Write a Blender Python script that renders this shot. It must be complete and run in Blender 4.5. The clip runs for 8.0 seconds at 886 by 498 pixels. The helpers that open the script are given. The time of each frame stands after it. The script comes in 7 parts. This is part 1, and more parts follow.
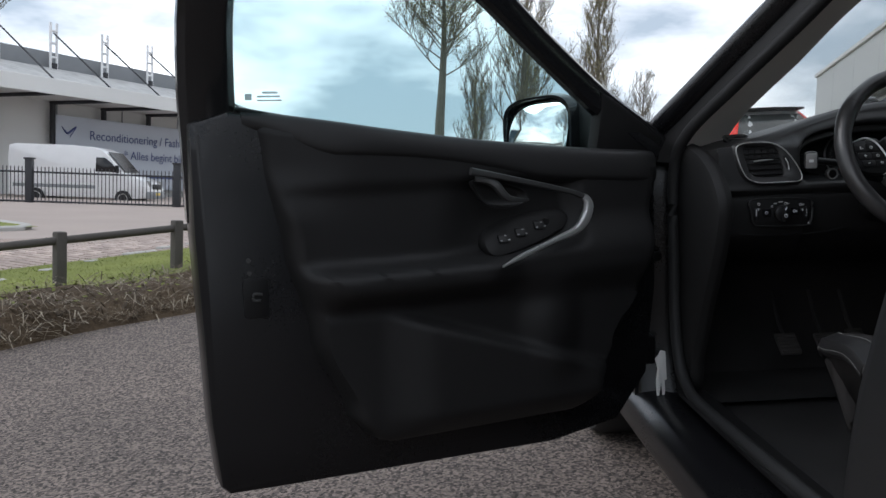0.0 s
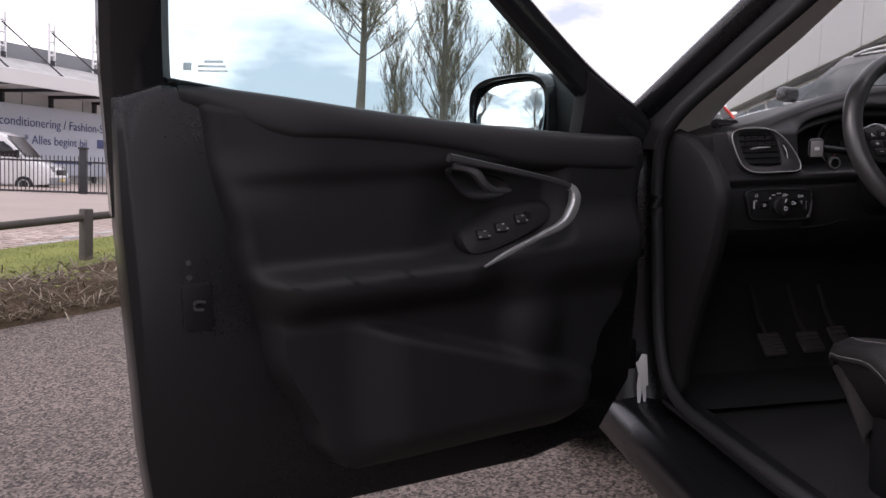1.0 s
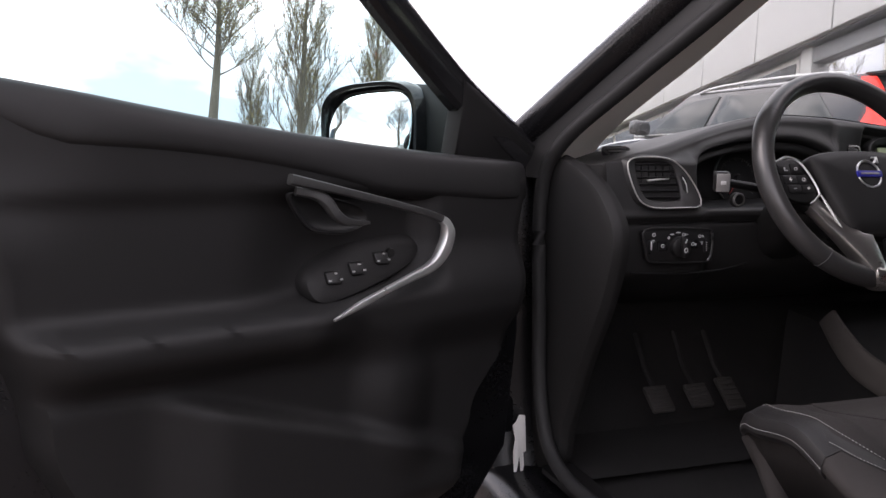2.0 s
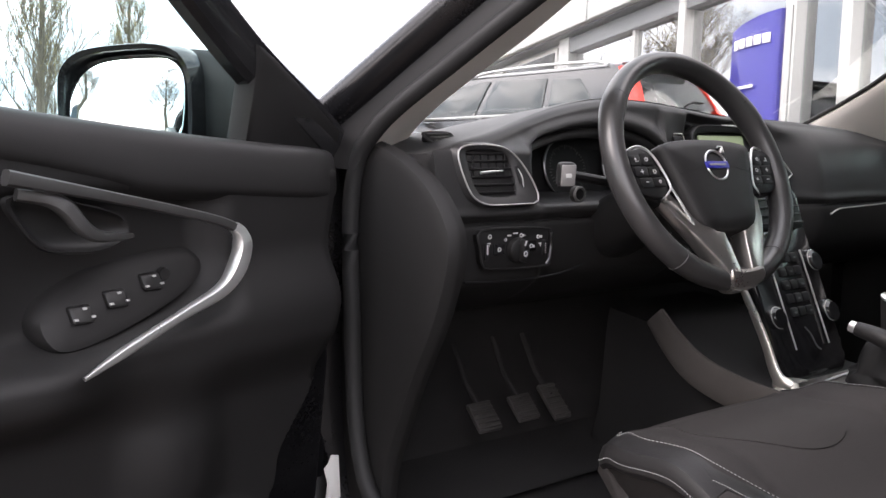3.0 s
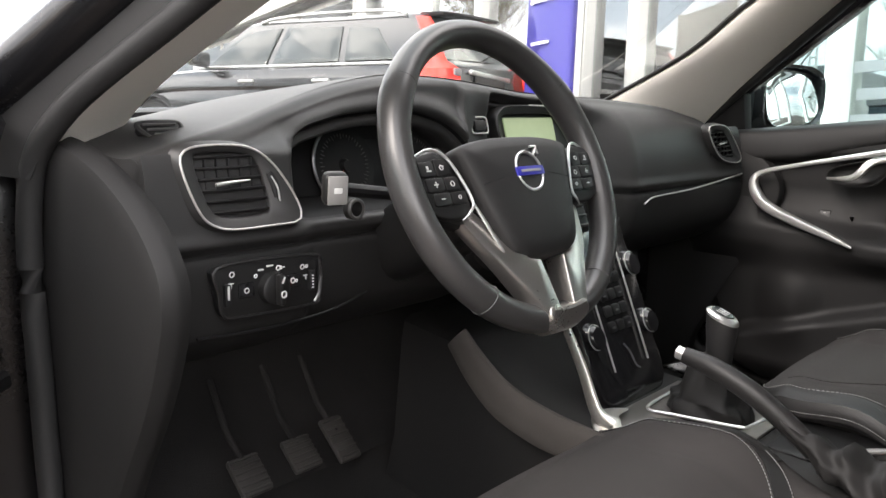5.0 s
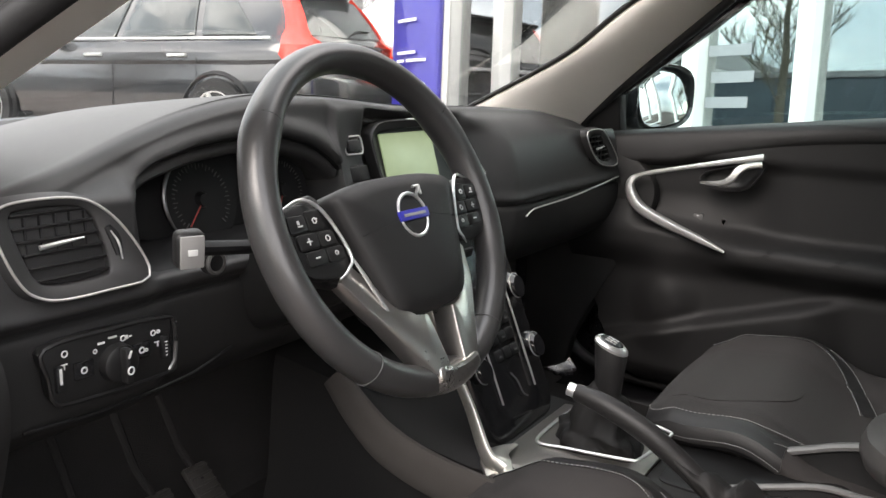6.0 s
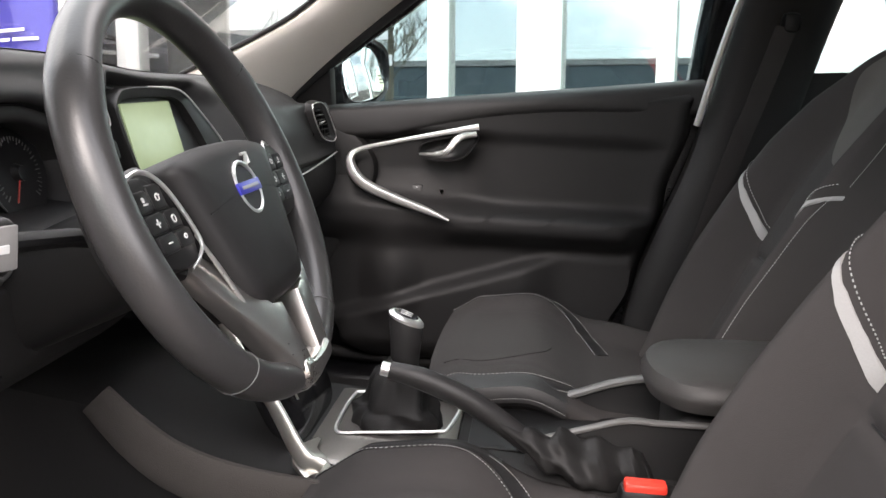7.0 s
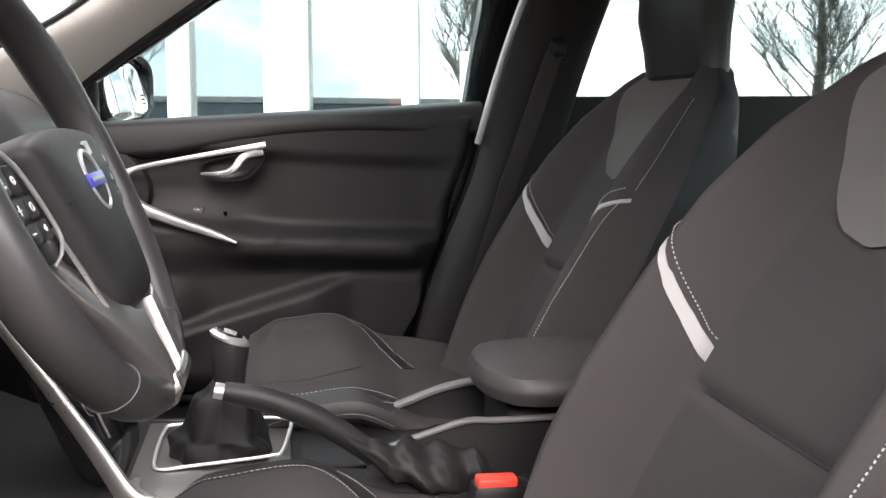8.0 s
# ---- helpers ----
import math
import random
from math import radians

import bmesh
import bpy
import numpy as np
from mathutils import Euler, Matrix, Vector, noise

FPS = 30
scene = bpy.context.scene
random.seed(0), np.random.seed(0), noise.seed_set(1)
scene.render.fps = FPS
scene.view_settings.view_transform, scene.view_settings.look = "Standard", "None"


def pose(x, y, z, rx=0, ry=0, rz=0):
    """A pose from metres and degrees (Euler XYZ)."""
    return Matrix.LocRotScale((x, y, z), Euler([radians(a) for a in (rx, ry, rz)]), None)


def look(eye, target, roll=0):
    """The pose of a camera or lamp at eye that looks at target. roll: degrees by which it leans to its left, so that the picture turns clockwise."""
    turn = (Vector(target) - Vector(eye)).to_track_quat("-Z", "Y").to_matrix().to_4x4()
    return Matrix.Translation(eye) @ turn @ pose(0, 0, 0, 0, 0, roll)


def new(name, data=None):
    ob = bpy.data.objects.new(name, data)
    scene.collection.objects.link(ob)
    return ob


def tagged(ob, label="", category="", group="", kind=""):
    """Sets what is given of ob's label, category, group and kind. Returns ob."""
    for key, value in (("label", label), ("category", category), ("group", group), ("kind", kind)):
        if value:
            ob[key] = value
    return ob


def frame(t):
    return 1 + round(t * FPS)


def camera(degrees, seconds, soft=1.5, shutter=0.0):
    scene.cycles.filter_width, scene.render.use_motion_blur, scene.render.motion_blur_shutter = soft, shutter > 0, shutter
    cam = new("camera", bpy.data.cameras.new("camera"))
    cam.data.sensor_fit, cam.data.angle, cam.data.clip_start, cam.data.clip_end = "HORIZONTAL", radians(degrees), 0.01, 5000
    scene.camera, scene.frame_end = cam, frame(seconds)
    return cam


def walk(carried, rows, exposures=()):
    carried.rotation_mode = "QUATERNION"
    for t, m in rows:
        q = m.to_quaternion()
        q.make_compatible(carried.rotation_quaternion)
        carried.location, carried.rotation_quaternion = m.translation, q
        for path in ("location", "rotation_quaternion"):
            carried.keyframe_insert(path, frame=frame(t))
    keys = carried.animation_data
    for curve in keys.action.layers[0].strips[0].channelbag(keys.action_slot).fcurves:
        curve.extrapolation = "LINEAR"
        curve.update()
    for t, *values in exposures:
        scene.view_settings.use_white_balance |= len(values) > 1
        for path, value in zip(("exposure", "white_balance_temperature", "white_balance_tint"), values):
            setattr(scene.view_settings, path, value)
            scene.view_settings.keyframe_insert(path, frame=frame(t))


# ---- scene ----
cam = camera(57.2, 8.0)
PATH = [
    (0, (-1.489, -1.658, 0.745), (-1.421, 0.336, 0.61), 2.0),
    (0.5, (-1.531, -1.565, 0.745), (-1.396, 0.425, 0.602), 2.3),
    (1, (-1.581, -1.431, 0.746), (-1.312, 0.544, 0.587), 2.2),
    (1.2, (-1.577, -1.377, 0.752), (-1.274, 0.595, 0.609), 2.6),
    (2.3, (-1.489, -1.031, 0.76), (-0.732, 0.819, 0.693), 4.0),
    (2.5, (-1.474, -0.978, 0.762), (-0.619, 0.828, 0.692), 4.2),
    (3, (-1.462, -0.839, 0.783), (-0.348, 0.819, 0.688), 2.8),
    (3.5, (-1.456, -0.754, 0.797), (-0.133, 0.743, 0.704), 2.1),
    (4, (-1.409, -0.688, 0.796), (0.012, 0.714, 0.673), 2.0),
    (4.2, (-1.375, -0.666, 0.801), (0.053, 0.727, 0.672), 2.0),
    (5.3, (-1.174, -0.609, 0.909), (0.311, 0.708, 0.666), 2.6),
    (5.5, (-1.158, -0.601, 0.932), (0.336, 0.701, 0.663), 2.5),
    (6, (-1.14, -0.539, 0.948), (0.523, 0.542, 0.687), 2.2),
    (6.5, (-1.144, -0.424, 0.938), (0.714, 0.254, 0.647), 0.7),
    (7, (-1.141, -0.306, 0.914), (0.826, -0.067, 0.647), 0.4),
    (7.5, (-1.128, -0.231, 0.893), (0.86, -0.322, 0.691), 1.0),
    (8, (-1.118, -0.181, 0.871), (0.833, -0.586, 0.697), -0.2),
]
walk(cam, [(t, look(eye, target, roll)) for t, eye, target, roll in PATH], [(0, 0.05, 6100, 12), (1.0, 0.42, 6600, 27), (2.5, 1.42, 6700, 23), (3.5, 2.12, 6750, 18), (4.2, 2.25, 6850, 15), (5.5, 2.15, 6900, 15), (6.2, 2.05, 6900, 15), (7.0, 2.33, 6850, 18), (8, 2.52, 6850, 20)])

# ---------------------------------------------------------------- sky and light
world = bpy.data.worlds.new("sky")
scene.world = world
world.use_nodes = True
wt = world.node_tree
wt.nodes.clear()
w_out = wt.nodes.new("ShaderNodeOutputWorld")
w_bg = wt.nodes.new("ShaderNodeBackground")
w_sky = wt.nodes.new("ShaderNodeTexSky")
w_sky.sky_type, w_sky.sun_disc = "NISHITA", False
w_sky.sun_elevation, w_sky.sun_rotation = radians(36), radians(-82)
w_co = wt.nodes.new("ShaderNodeTexCoord")
w_map = wt.nodes.new("ShaderNodeMapping")
w_map.inputs["Scale"].default_value = (1.0, 1.0, 2.6)
w_n = wt.nodes.new("ShaderNodeTexNoise")
w_n.inputs["Scale"].default_value, w_n.inputs["Detail"].default_value, w_n.inputs["Roughness"].default_value = 2.6, 6.0, 0.55
w_r = wt.nodes.new("ShaderNodeValToRGB")
w_r.color_ramp.elements[0].position, w_r.color_ramp.elements[0].color = 0.41, (3.7, 4.25, 4.7, 1)
w_r.color_ramp.elements[1].position, w_r.color_ramp.elements[1].color = 0.62, (12.5, 12.4, 12.2, 1)
w_mix = wt.nodes.new("ShaderNodeMixRGB")
w_mix.inputs["Fac"].default_value = 0.86
for a, b in ((w_co.outputs["Generated"], w_map.inputs["Vector"]), (w_map.outputs["Vector"], w_n.inputs["Vector"]),
             (w_n.outputs["Fac"], w_r.inputs["Fac"]), (w_sky.outputs["Color"], w_mix.inputs["Color1"]),
             (w_r.outputs["Color"], w_mix.inputs["Color2"]), (w_mix.outputs["Color"], w_bg.inputs["Color"]),
             (w_bg.outputs["Background"], w_out.inputs["Surface"])):
    wt.links.new(a, b)
w_bg.inputs["Strength"].default_value = 0.15

sun_data = bpy.data.lights.new("sun", "SUN")
sun_data.energy, sun_data.angle, sun_data.color = 0.8, radians(30), (1.0, 0.96, 0.91)
sun = new("sun", sun_data)
sun.matrix_world = look((-15.0, 2.0, 11.0), (0, 0, 0))

# ---------------------------------------------------------------- materials
def material(name, color, rough=0.5, metal=0.0, vary=0.25, scale=8.0, fine=220.0, bump=0.15, depth=0.002, coat=0.0,
             spec=0.5, emit=None, tint=None, chips=None):
    """A surface with broad stains and fine grain in colour, gloss and relief; sizes in 1/m."""
    m = bpy.data.materials.new(name)
    m.use_nodes = True
    t = m.node_tree
    b = t.nodes["Principled BSDF"]
    b.inputs["Metallic"].default_value = metal
    b.inputs["Specular IOR Level"].default_value = spec
    b.inputs["Coat Weight"].default_value = coat
    b.inputs["Coat Roughness"].default_value = 0.08
    co = t.nodes.new("ShaderNodeTexCoord")
    big, small = t.nodes.new("ShaderNodeTexNoise"), t.nodes.new("ShaderNodeTexNoise")
    big.inputs["Scale"].default_value, big.inputs["Detail"].default_value = scale, 5.0
    small.inputs["Scale"].default_value, small.inputs["Detail"].default_value = fine, 3.0
    info = t.nodes.new("ShaderNodeObjectInfo")
    mix = t.nodes.new("ShaderNodeMixRGB")
    low = [c * (1 - vary) for c in color]
    high = [min(1, c * (1 + vary)) for c in (tint or color)]
    mix.inputs["Color1"].default_value, mix.inputs["Color2"].default_value = (*low, 1), (*high, 1)
    add = t.nodes.new("ShaderNodeMath")
    add.operation = "ADD"
    add.inputs[1].default_value = 0.0
    sm_ = t.nodes.new("ShaderNodeMath")
    sm_.operation = "MULTIPLY_ADD"
    sm_.inputs[1].default_value, sm_.inputs[2].default_value = 0.6, -0.3
    t.links.new(co.outputs["Object"], big.inputs["Vector"])
    t.links.new(co.outputs["Object"], small.inputs["Vector"])
    t.links.new(small.outputs["Fac"], sm_.inputs[0])
    t.links.new(big.outputs["Fac"], add.inputs[0])
    t.links.new(sm_.outputs[0], add.inputs[1])
    add.use_clamp = True
    t.links.new(add.outputs[0], mix.inputs["Fac"])
    t.links.new(mix.outputs["Color"], b.inputs["Base Color"])
    if chips:
        # scattered stone chips: cells of a Voronoi pattern, some pale, some dark
        vo, ra, mc = t.nodes.new("ShaderNodeTexVoronoi"), t.nodes.new("ShaderNodeValToRGB"), t.nodes.new("ShaderNodeMixRGB")
        vo.inputs["Scale"].default_value = chips
        t.links.new(co.outputs["Object"], vo.inputs["Vector"])
        t.links.new(vo.outputs["Color"], ra.inputs["Fac"])
        ra.color_ramp.elements[0].position, ra.color_ramp.elements[0].color = 0.25, (0.45, 0.45, 0.45, 1)
        ra.color_ramp.elements[1].position, ra.color_ramp.elements[1].color = 0.80, (2.2, 2.1, 2.0, 1)
        mc.blend_type = "MULTIPLY"
        mc.inputs["Fac"].default_value = 1.0
        t.links.new(mix.outputs["Color"], mc.inputs["Color1"])
        t.links.new(ra.outputs["Color"], mc.inputs["Color2"])
        t.links.new(mc.outputs["Color"], b.inputs["Base Color"])
    ro = t.nodes.new("ShaderNodeMapRange")
    ro.inputs["To Min"].default_value, ro.inputs["To Max"].default_value = max(0.02, rough * 0.8), min(1, rough * 1.2)
    t.links.new(add.outputs[0], ro.inputs["Value"])
    t.links.new(ro.outputs["Result"], b.inputs["Roughness"])
    if bump:
        bp = t.nodes.new("ShaderNodeBump")
        bp.inputs["Strength"].default_value, bp.inputs["Distance"].default_value = bump, depth
        t.links.new(small.outputs["Fac"], bp.inputs["Height"])
        t.links.new(bp.outputs["Normal"], b.inputs["Normal"])
    if emit:
        b.inputs["Emission Color"].default_value, b.inputs["Emission Strength"].default_value = (*emit[0], 1), emit[1]
    return m


def glass(name, color, gloss=0.03, reflect=1.0):
    """A thin pane: clear with a tint, and a mirror by Fresnel."""
    m = bpy.data.materials.new(name)
    m.use_nodes = True
    t = m.node_tree
    t.nodes.clear()
    out, mix = t.nodes.new("ShaderNodeOutputMaterial"), t.nodes.new("ShaderNodeMixShader")
    clear, shine = t.nodes.new("ShaderNodeBsdfTransparent"), t.nodes.new("ShaderNodeBsdfGlossy")
    fr, mul = t.nodes.new("ShaderNodeFresnel"), t.nodes.new("ShaderNodeMath")
    clear.inputs["Color"].default_value = (*color, 1)
    shine.inputs["Roughness"].default_value = gloss
    fr.inputs["IOR"].default_value = 1.45
    mul.operation = "MULTIPLY"
    mul.use_clamp = True
    mul.inputs[1].default_value = reflect
    t.links.new(fr.outputs[0], mul.inputs[0])
    t.links.new(mul.outputs[0], mix.inputs[0])
    t.links.new(clear.outputs[0], mix.inputs[1])
    t.links.new(shine.outputs[0], mix.inputs[2])
    t.links.new(mix.outputs[0], out.inputs["Surface"])
    return m


PLASTIC = material("black_soft_plastic", (0.016, 0.0155, 0.0158), 0.55, vary=0.12, scale=3, fine=900, bump=0.25, depth=0.0006, spec=0.32)
DASHSKIN = material("black_soft_dash_skin", (0.022, 0.0214, 0.0216), 0.52, vary=0.12, scale=3, fine=900, bump=0.22, depth=0.0006, spec=0.5)
PLASTIC2 = material("black_hard_plastic", (0.012, 0.0118, 0.012), 0.42, vary=0.12, scale=4, fine=700, bump=0.12, depth=0.0005, spec=0.32)
DARK = material("deep_black_plastic", (0.009, 0.009, 0.0095), 0.5, vary=0.2, scale=6, fine=500, bump=0.1, depth=0.0005, spec=0.25)
GLOSS = material("black_gloss_plastic", (0.012, 0.012, 0.013), 0.12, vary=0.1, scale=4, fine=300, bump=0.0)
DOORSKIN = material("black_door_trim", (0.0125, 0.0121, 0.0123), 0.58, vary=0.12, scale=3, fine=900, bump=0.25, depth=0.0006, spec=0.26)
# pedal rubber, paler and browner for the light that falls on the pads
PEDAL = material("lit_pedal_rubber", (0.036, 0.033, 0.031), 0.7, vary=0.3, scale=20, fine=300, bump=0.2)
KNEE = material("black_lower_trim", (0.015, 0.0146, 0.0147), 0.62, vary=0.14, scale=4, fine=700, bump=0.2, depth=0.0006, spec=0.24)
RUBBER = material("black_rubber", (0.020, 0.020, 0.0205), 0.6, vary=0.2, scale=8, fine=400, bump=0.15, depth=0.001, spec=0.3)
LEATHER = material("black_leather", (0.018, 0.0172, 0.0175), 0.46, vary=0.15, scale=5, fine=420, bump=0.35, depth=0.0008, spec=0.34)
# leather of the armrest lid, lightened to stand for light on it
ARMREST = material("lit_armrest_leather", (0.034, 0.0325, 0.0315), 0.5, vary=0.12, scale=5, fine=420, bump=0.35, depth=0.0008, spec=0.3)
GAITER = material("soft_black_gaiter_leather", (0.013, 0.0125, 0.0125), 0.58, vary=0.15, scale=9, fine=420, bump=0.3, depth=0.0008, spec=0.22)
FABRIC = material("charcoal_seat_fabric", (0.0365, 0.0335, 0.0328), 0.9, vary=0.18, scale=4, fine=1100, bump=0.55, depth=0.0009, spec=0.2)
# insert fabric for the cushion, with the shade under the roof in its colour
FABRIC3 = material("shaded_cushion_insert", (0.036, 0.0335, 0.0325), 0.9, vary=0.12, scale=4, fine=900, bump=0.5, depth=0.0009, spec=0.2)
FABRIC2 = material("grey_seat_insert", (0.095, 0.091, 0.086), 0.85, vary=0.12, scale=4, fine=900, bump=0.5, depth=0.0009, spec=0.2)
SILVERLEATHER = material("silver_grey_leather", (0.27, 0.265, 0.26), 0.40, vary=0.12, scale=6, fine=420, bump=0.3, depth=0.0008)
THREAD = material("pale_thread", (0.36, 0.36, 0.35), 0.8, vary=0.15, scale=30, fine=900, bump=0.3)
CHROME = material("satin_chrome", (0.74, 0.74, 0.73), 0.30, 0.85, vary=0.08, scale=6, fine=160, bump=0.03, depth=0.0004)
ALU = material("brushed_aluminium", (0.56, 0.55, 0.53), 0.42, 0.75, vary=0.12, scale=5, fine=300, bump=0.06, depth=0.0004)
BEIGE = material("beige_pillar_trim", (0.82, 0.78, 0.72), 0.75, vary=0.08, scale=5, fine=800, bump=0.3, depth=0.0006)
HEADLINING = material("grey_headlining", (0.30, 0.285, 0.265), 0.9, vary=0.08, scale=5, fine=800, bump=0.3, depth=0.0006, spec=0.1)
WHEELSKIN = material("smooth_black_leather", (0.034, 0.033, 0.033), 0.32, vary=0.15, scale=5, fine=420, bump=0.22, depth=0.0006, spec=0.6)
CARPET = material("black_carpet", (0.028, 0.027, 0.027), 0.95, vary=0.4, scale=9, fine=600, bump=0.8, depth=0.003, spec=0.15)
TUNNEL = material("grey_carpet_cheek", (0.066, 0.060, 0.056), 0.95, vary=0.18, scale=9, fine=700, bump=0.5, depth=0.0015, spec=0.15)
PAINT = material("black_car_paint", (0.006, 0.006, 0.007), 0.28, vary=0.15, scale=3, fine=200, bump=0.02, coat=0.12, spec=0.35)
WHITEPAINT = material("white_car_paint", (0.75, 0.75, 0.75), 0.3, vary=0.05, scale=2, fine=120, bump=0.02, coat=0.5)
GLASS = glass("window_glass", (0.97, 0.985, 0.98), 0.02, 0.30)
SIDEGLASS = glass("tinted_side_glass", (0.83, 0.935, 0.935), 0.02, 0.4)
MIRROR = material("mirror_glass", (0.82, 0.84, 0.84), 0.02, 1.0, vary=0.02, bump=0.0)
RED = material("red_plastic", (0.75, 0.05, 0.03), 0.4, vary=0.1, scale=20, fine=300, bump=0.05)

# ---------------------------------------------------------------- shaping tools
def curve_pts(pts, n=8, closed=False):
    """A smooth line through a few points, n steps between neighbours."""
    p = [Vector(q) for q in pts]
    k, out = len(p), []
    for i in range(k if closed else k - 1):
        a = p[(i - 1) % k] if closed or i > 0 else p[0] * 2 - p[1]
        b, c = p[i], p[(i + 1) % k]
        d = p[(i + 2) % k] if closed or i + 2 < k else p[-1] * 2 - p[-2]
        for j in range(n):
            s = j / n
            out.append(0.5 * ((2 * b) + (c - a) * s + (2 * a - 5 * b + 4 * c - d) * s * s + (3 * b - a - 3 * c + d) * s ** 3))
    return out if closed else out + [p[-1].copy()]


def lerp_table(table, x):
    """Linear look-up in a short table of (x, value)."""
    if x <= table[0][0]:
        return table[0][1]
    for (a, va), (b, vb) in zip(table, table[1:]):
        if x <= b:
            s = (x - a) / (b - a)
            return va + (vb - va) * (s * s * (3 - 2 * s))
    return table[-1][1]


def ease(a, b, x):
    s = max(0.0, min(1.0, (x - a) / (b - a)))
    return s * s * (3 - 2 * s)


def grid_mesh(bm, rows, close_u=False, close_v=False):
    """Skin a table of points (rows of columns)."""
    v = [[bm.verts.new(q) for q in row] for row in rows]
    nr, nc = len(v), len(v[0])
    for i in range(nr if close_v else nr - 1):
        for j in range(nc if close_u else nc - 1):
            a, b = v[i][j], v[i][(j + 1) % nc]
            c, d = v[(i + 1) % nr][(j + 1) % nc], v[(i + 1) % nr][j]
            try:
                bm.faces.new((a, b, c, d))
            except ValueError:
                pass
    return v


def cap(bm, ring):
    c = bm.verts.new(sum((q.co for q in ring), Vector()) / len(ring))
    for a, b in zip(ring, ring[1:] + ring[:1]):
        bm.faces.new((a, b, c))


def sweep(path, radius=0.01, sides=10, closed=False, flat=1.0, up=(0, 0, 1), bm=None, square=0.0, taper=None):
    """A rod along a line. flat: its height across up over its width; taper: radius factors along the line."""
    bm = bm or bmesh.new()
    p = [Vector(q) for q in path]
    rows = []
    for i, q in enumerate(p):
        a, b = (p[i - 1], p[(i + 1) % len(p)]) if closed else (p[max(0, i - 1)], p[min(len(p) - 1, i + 1)])
        t = (b - a).normalized()
        side = t.cross(Vector(up))
        side = side.normalized() if side.length > 1e-4 else t.orthogonal().normalized()
        top = side.cross(t).normalized()
        r = radius * (taper[min(len(taper) - 1, int(i * len(taper) / len(p)))] if taper else 1.0)
        if taper and len(taper) > 1:
            f = i / max(1, len(p) - 1) * (len(taper) - 1)
            j = min(int(f), len(taper) - 2)
            r = radius * (taper[j] + (taper[j + 1] - taper[j]) * (f - j))
        ring = []
        for k in range(sides):
            w = 2 * math.pi * (k + 0.5) / sides
            cx, cy = math.cos(w), math.sin(w)
            if square:
                e = 1 - 0.7 * square
                cx, cy = math.copysign(abs(cx) ** e, cx), math.copysign(abs(cy) ** e, cy)
            ring.append(q + side * cx * r + top * cy * r * flat)
        rows.append(ring)
    v = grid_mesh(bm, rows, close_u=True, close_v=closed)
    if not closed:
        cap(bm, v[0])
        cap(bm, v[-1])
    return bm


def slab(outline, thick, place, edge=0.004, bm=None):
    """A plate with rounded edges: a flat outline of (u, v), given depth by place(u, v, depth)."""
    bm = bm or bmesh.new()
    p = [Vector((q[0], q[1])) for q in outline]
    n = len(p)
    area = sum(p[i].x * p[(i + 1) % n].y - p[(i + 1) % n].x * p[i].y for i in range(n))
    if area < 0:
        p.reverse()
    norm = []
    for i in range(n):
        t = p[(i + 1) % n] - p[i - 1]
        norm.append(Vector((t.y, -t.x)).normalized() if t.length > 1e-9 else Vector((0, 0)))
    rows = []
    for inset, d in ((edge, 0), (edge * 0.3, edge * 0.3), (0, edge), (0, thick - edge), (edge * 0.3, thick - edge * 0.3), (edge, thick)):
        rows.append([place(*(q - m * inset), d) for q, m in zip(p, norm)])
    v = grid_mesh(bm, rows, close_u=True)
    for ring in (v[0], v[-1]):
        try:
            bm.faces.new(ring)
        except ValueError:
            pass
    return bm


def rounded(u0, v0, u1, v1, r, n=5):
    """The outline of a rectangle with round corners."""
    out = []
    for cx, cy, a in ((u1 - r, v1 - r, 0), (u0 + r, v1 - r, 90), (u0 + r, v0 + r, 180), (u1 - r, v0 + r, 270)):
        for k in range(n + 1):
            w = radians(a + 90 * k / n)
            out.append((cx + r * math.cos(w), cy + r * math.sin(w)))
    return out


def block(size, at=(0, 0, 0), edge=0.01, seg=2, turn=None, bm=None):
    """A box with rounded edges, its centre at the given place."""
    part_bm = bmesh.new()
    bmesh.ops.create_cube(part_bm, size=1.0)
    bmesh.ops.scale(part_bm, vec=size, verts=part_bm.verts)
    if edge:
        bmesh.ops.bevel(part_bm, geom=part_bm.edges[:], offset=min(edge, min(size) * 0.45), segments=seg, affect="EDGES", profile=0.5)
    m = Matrix.Translation(at) @ (turn.to_4x4() if turn else Matrix.Identity(4))
    bmesh.ops.transform(part_bm, matrix=m, verts=part_bm.verts)
    if bm is None:
        return part_bm
    tmp = bpy.data.meshes.new("tmp")
    part_bm.to_mesh(tmp)
    part_bm.free()
    bm.from_mesh(tmp)
    bpy.data.meshes.remove(tmp)
    return bm


def lathe(profile, place, sides=32, bm=None):
    """A turned shape: profile of (radius, height), set by place(x, y, h)."""
    bm = bm or bmesh.new()
    rows = [[place(r * math.cos(2 * math.pi * k / sides), r * math.sin(2 * math.pi * k / sides), h) for k in range(sides)] for r, h in profile]
    v = grid_mesh(bm, rows, close_u=True)
    for ring in (v[0], v[-1]):
        cap(bm, ring)
    return bm


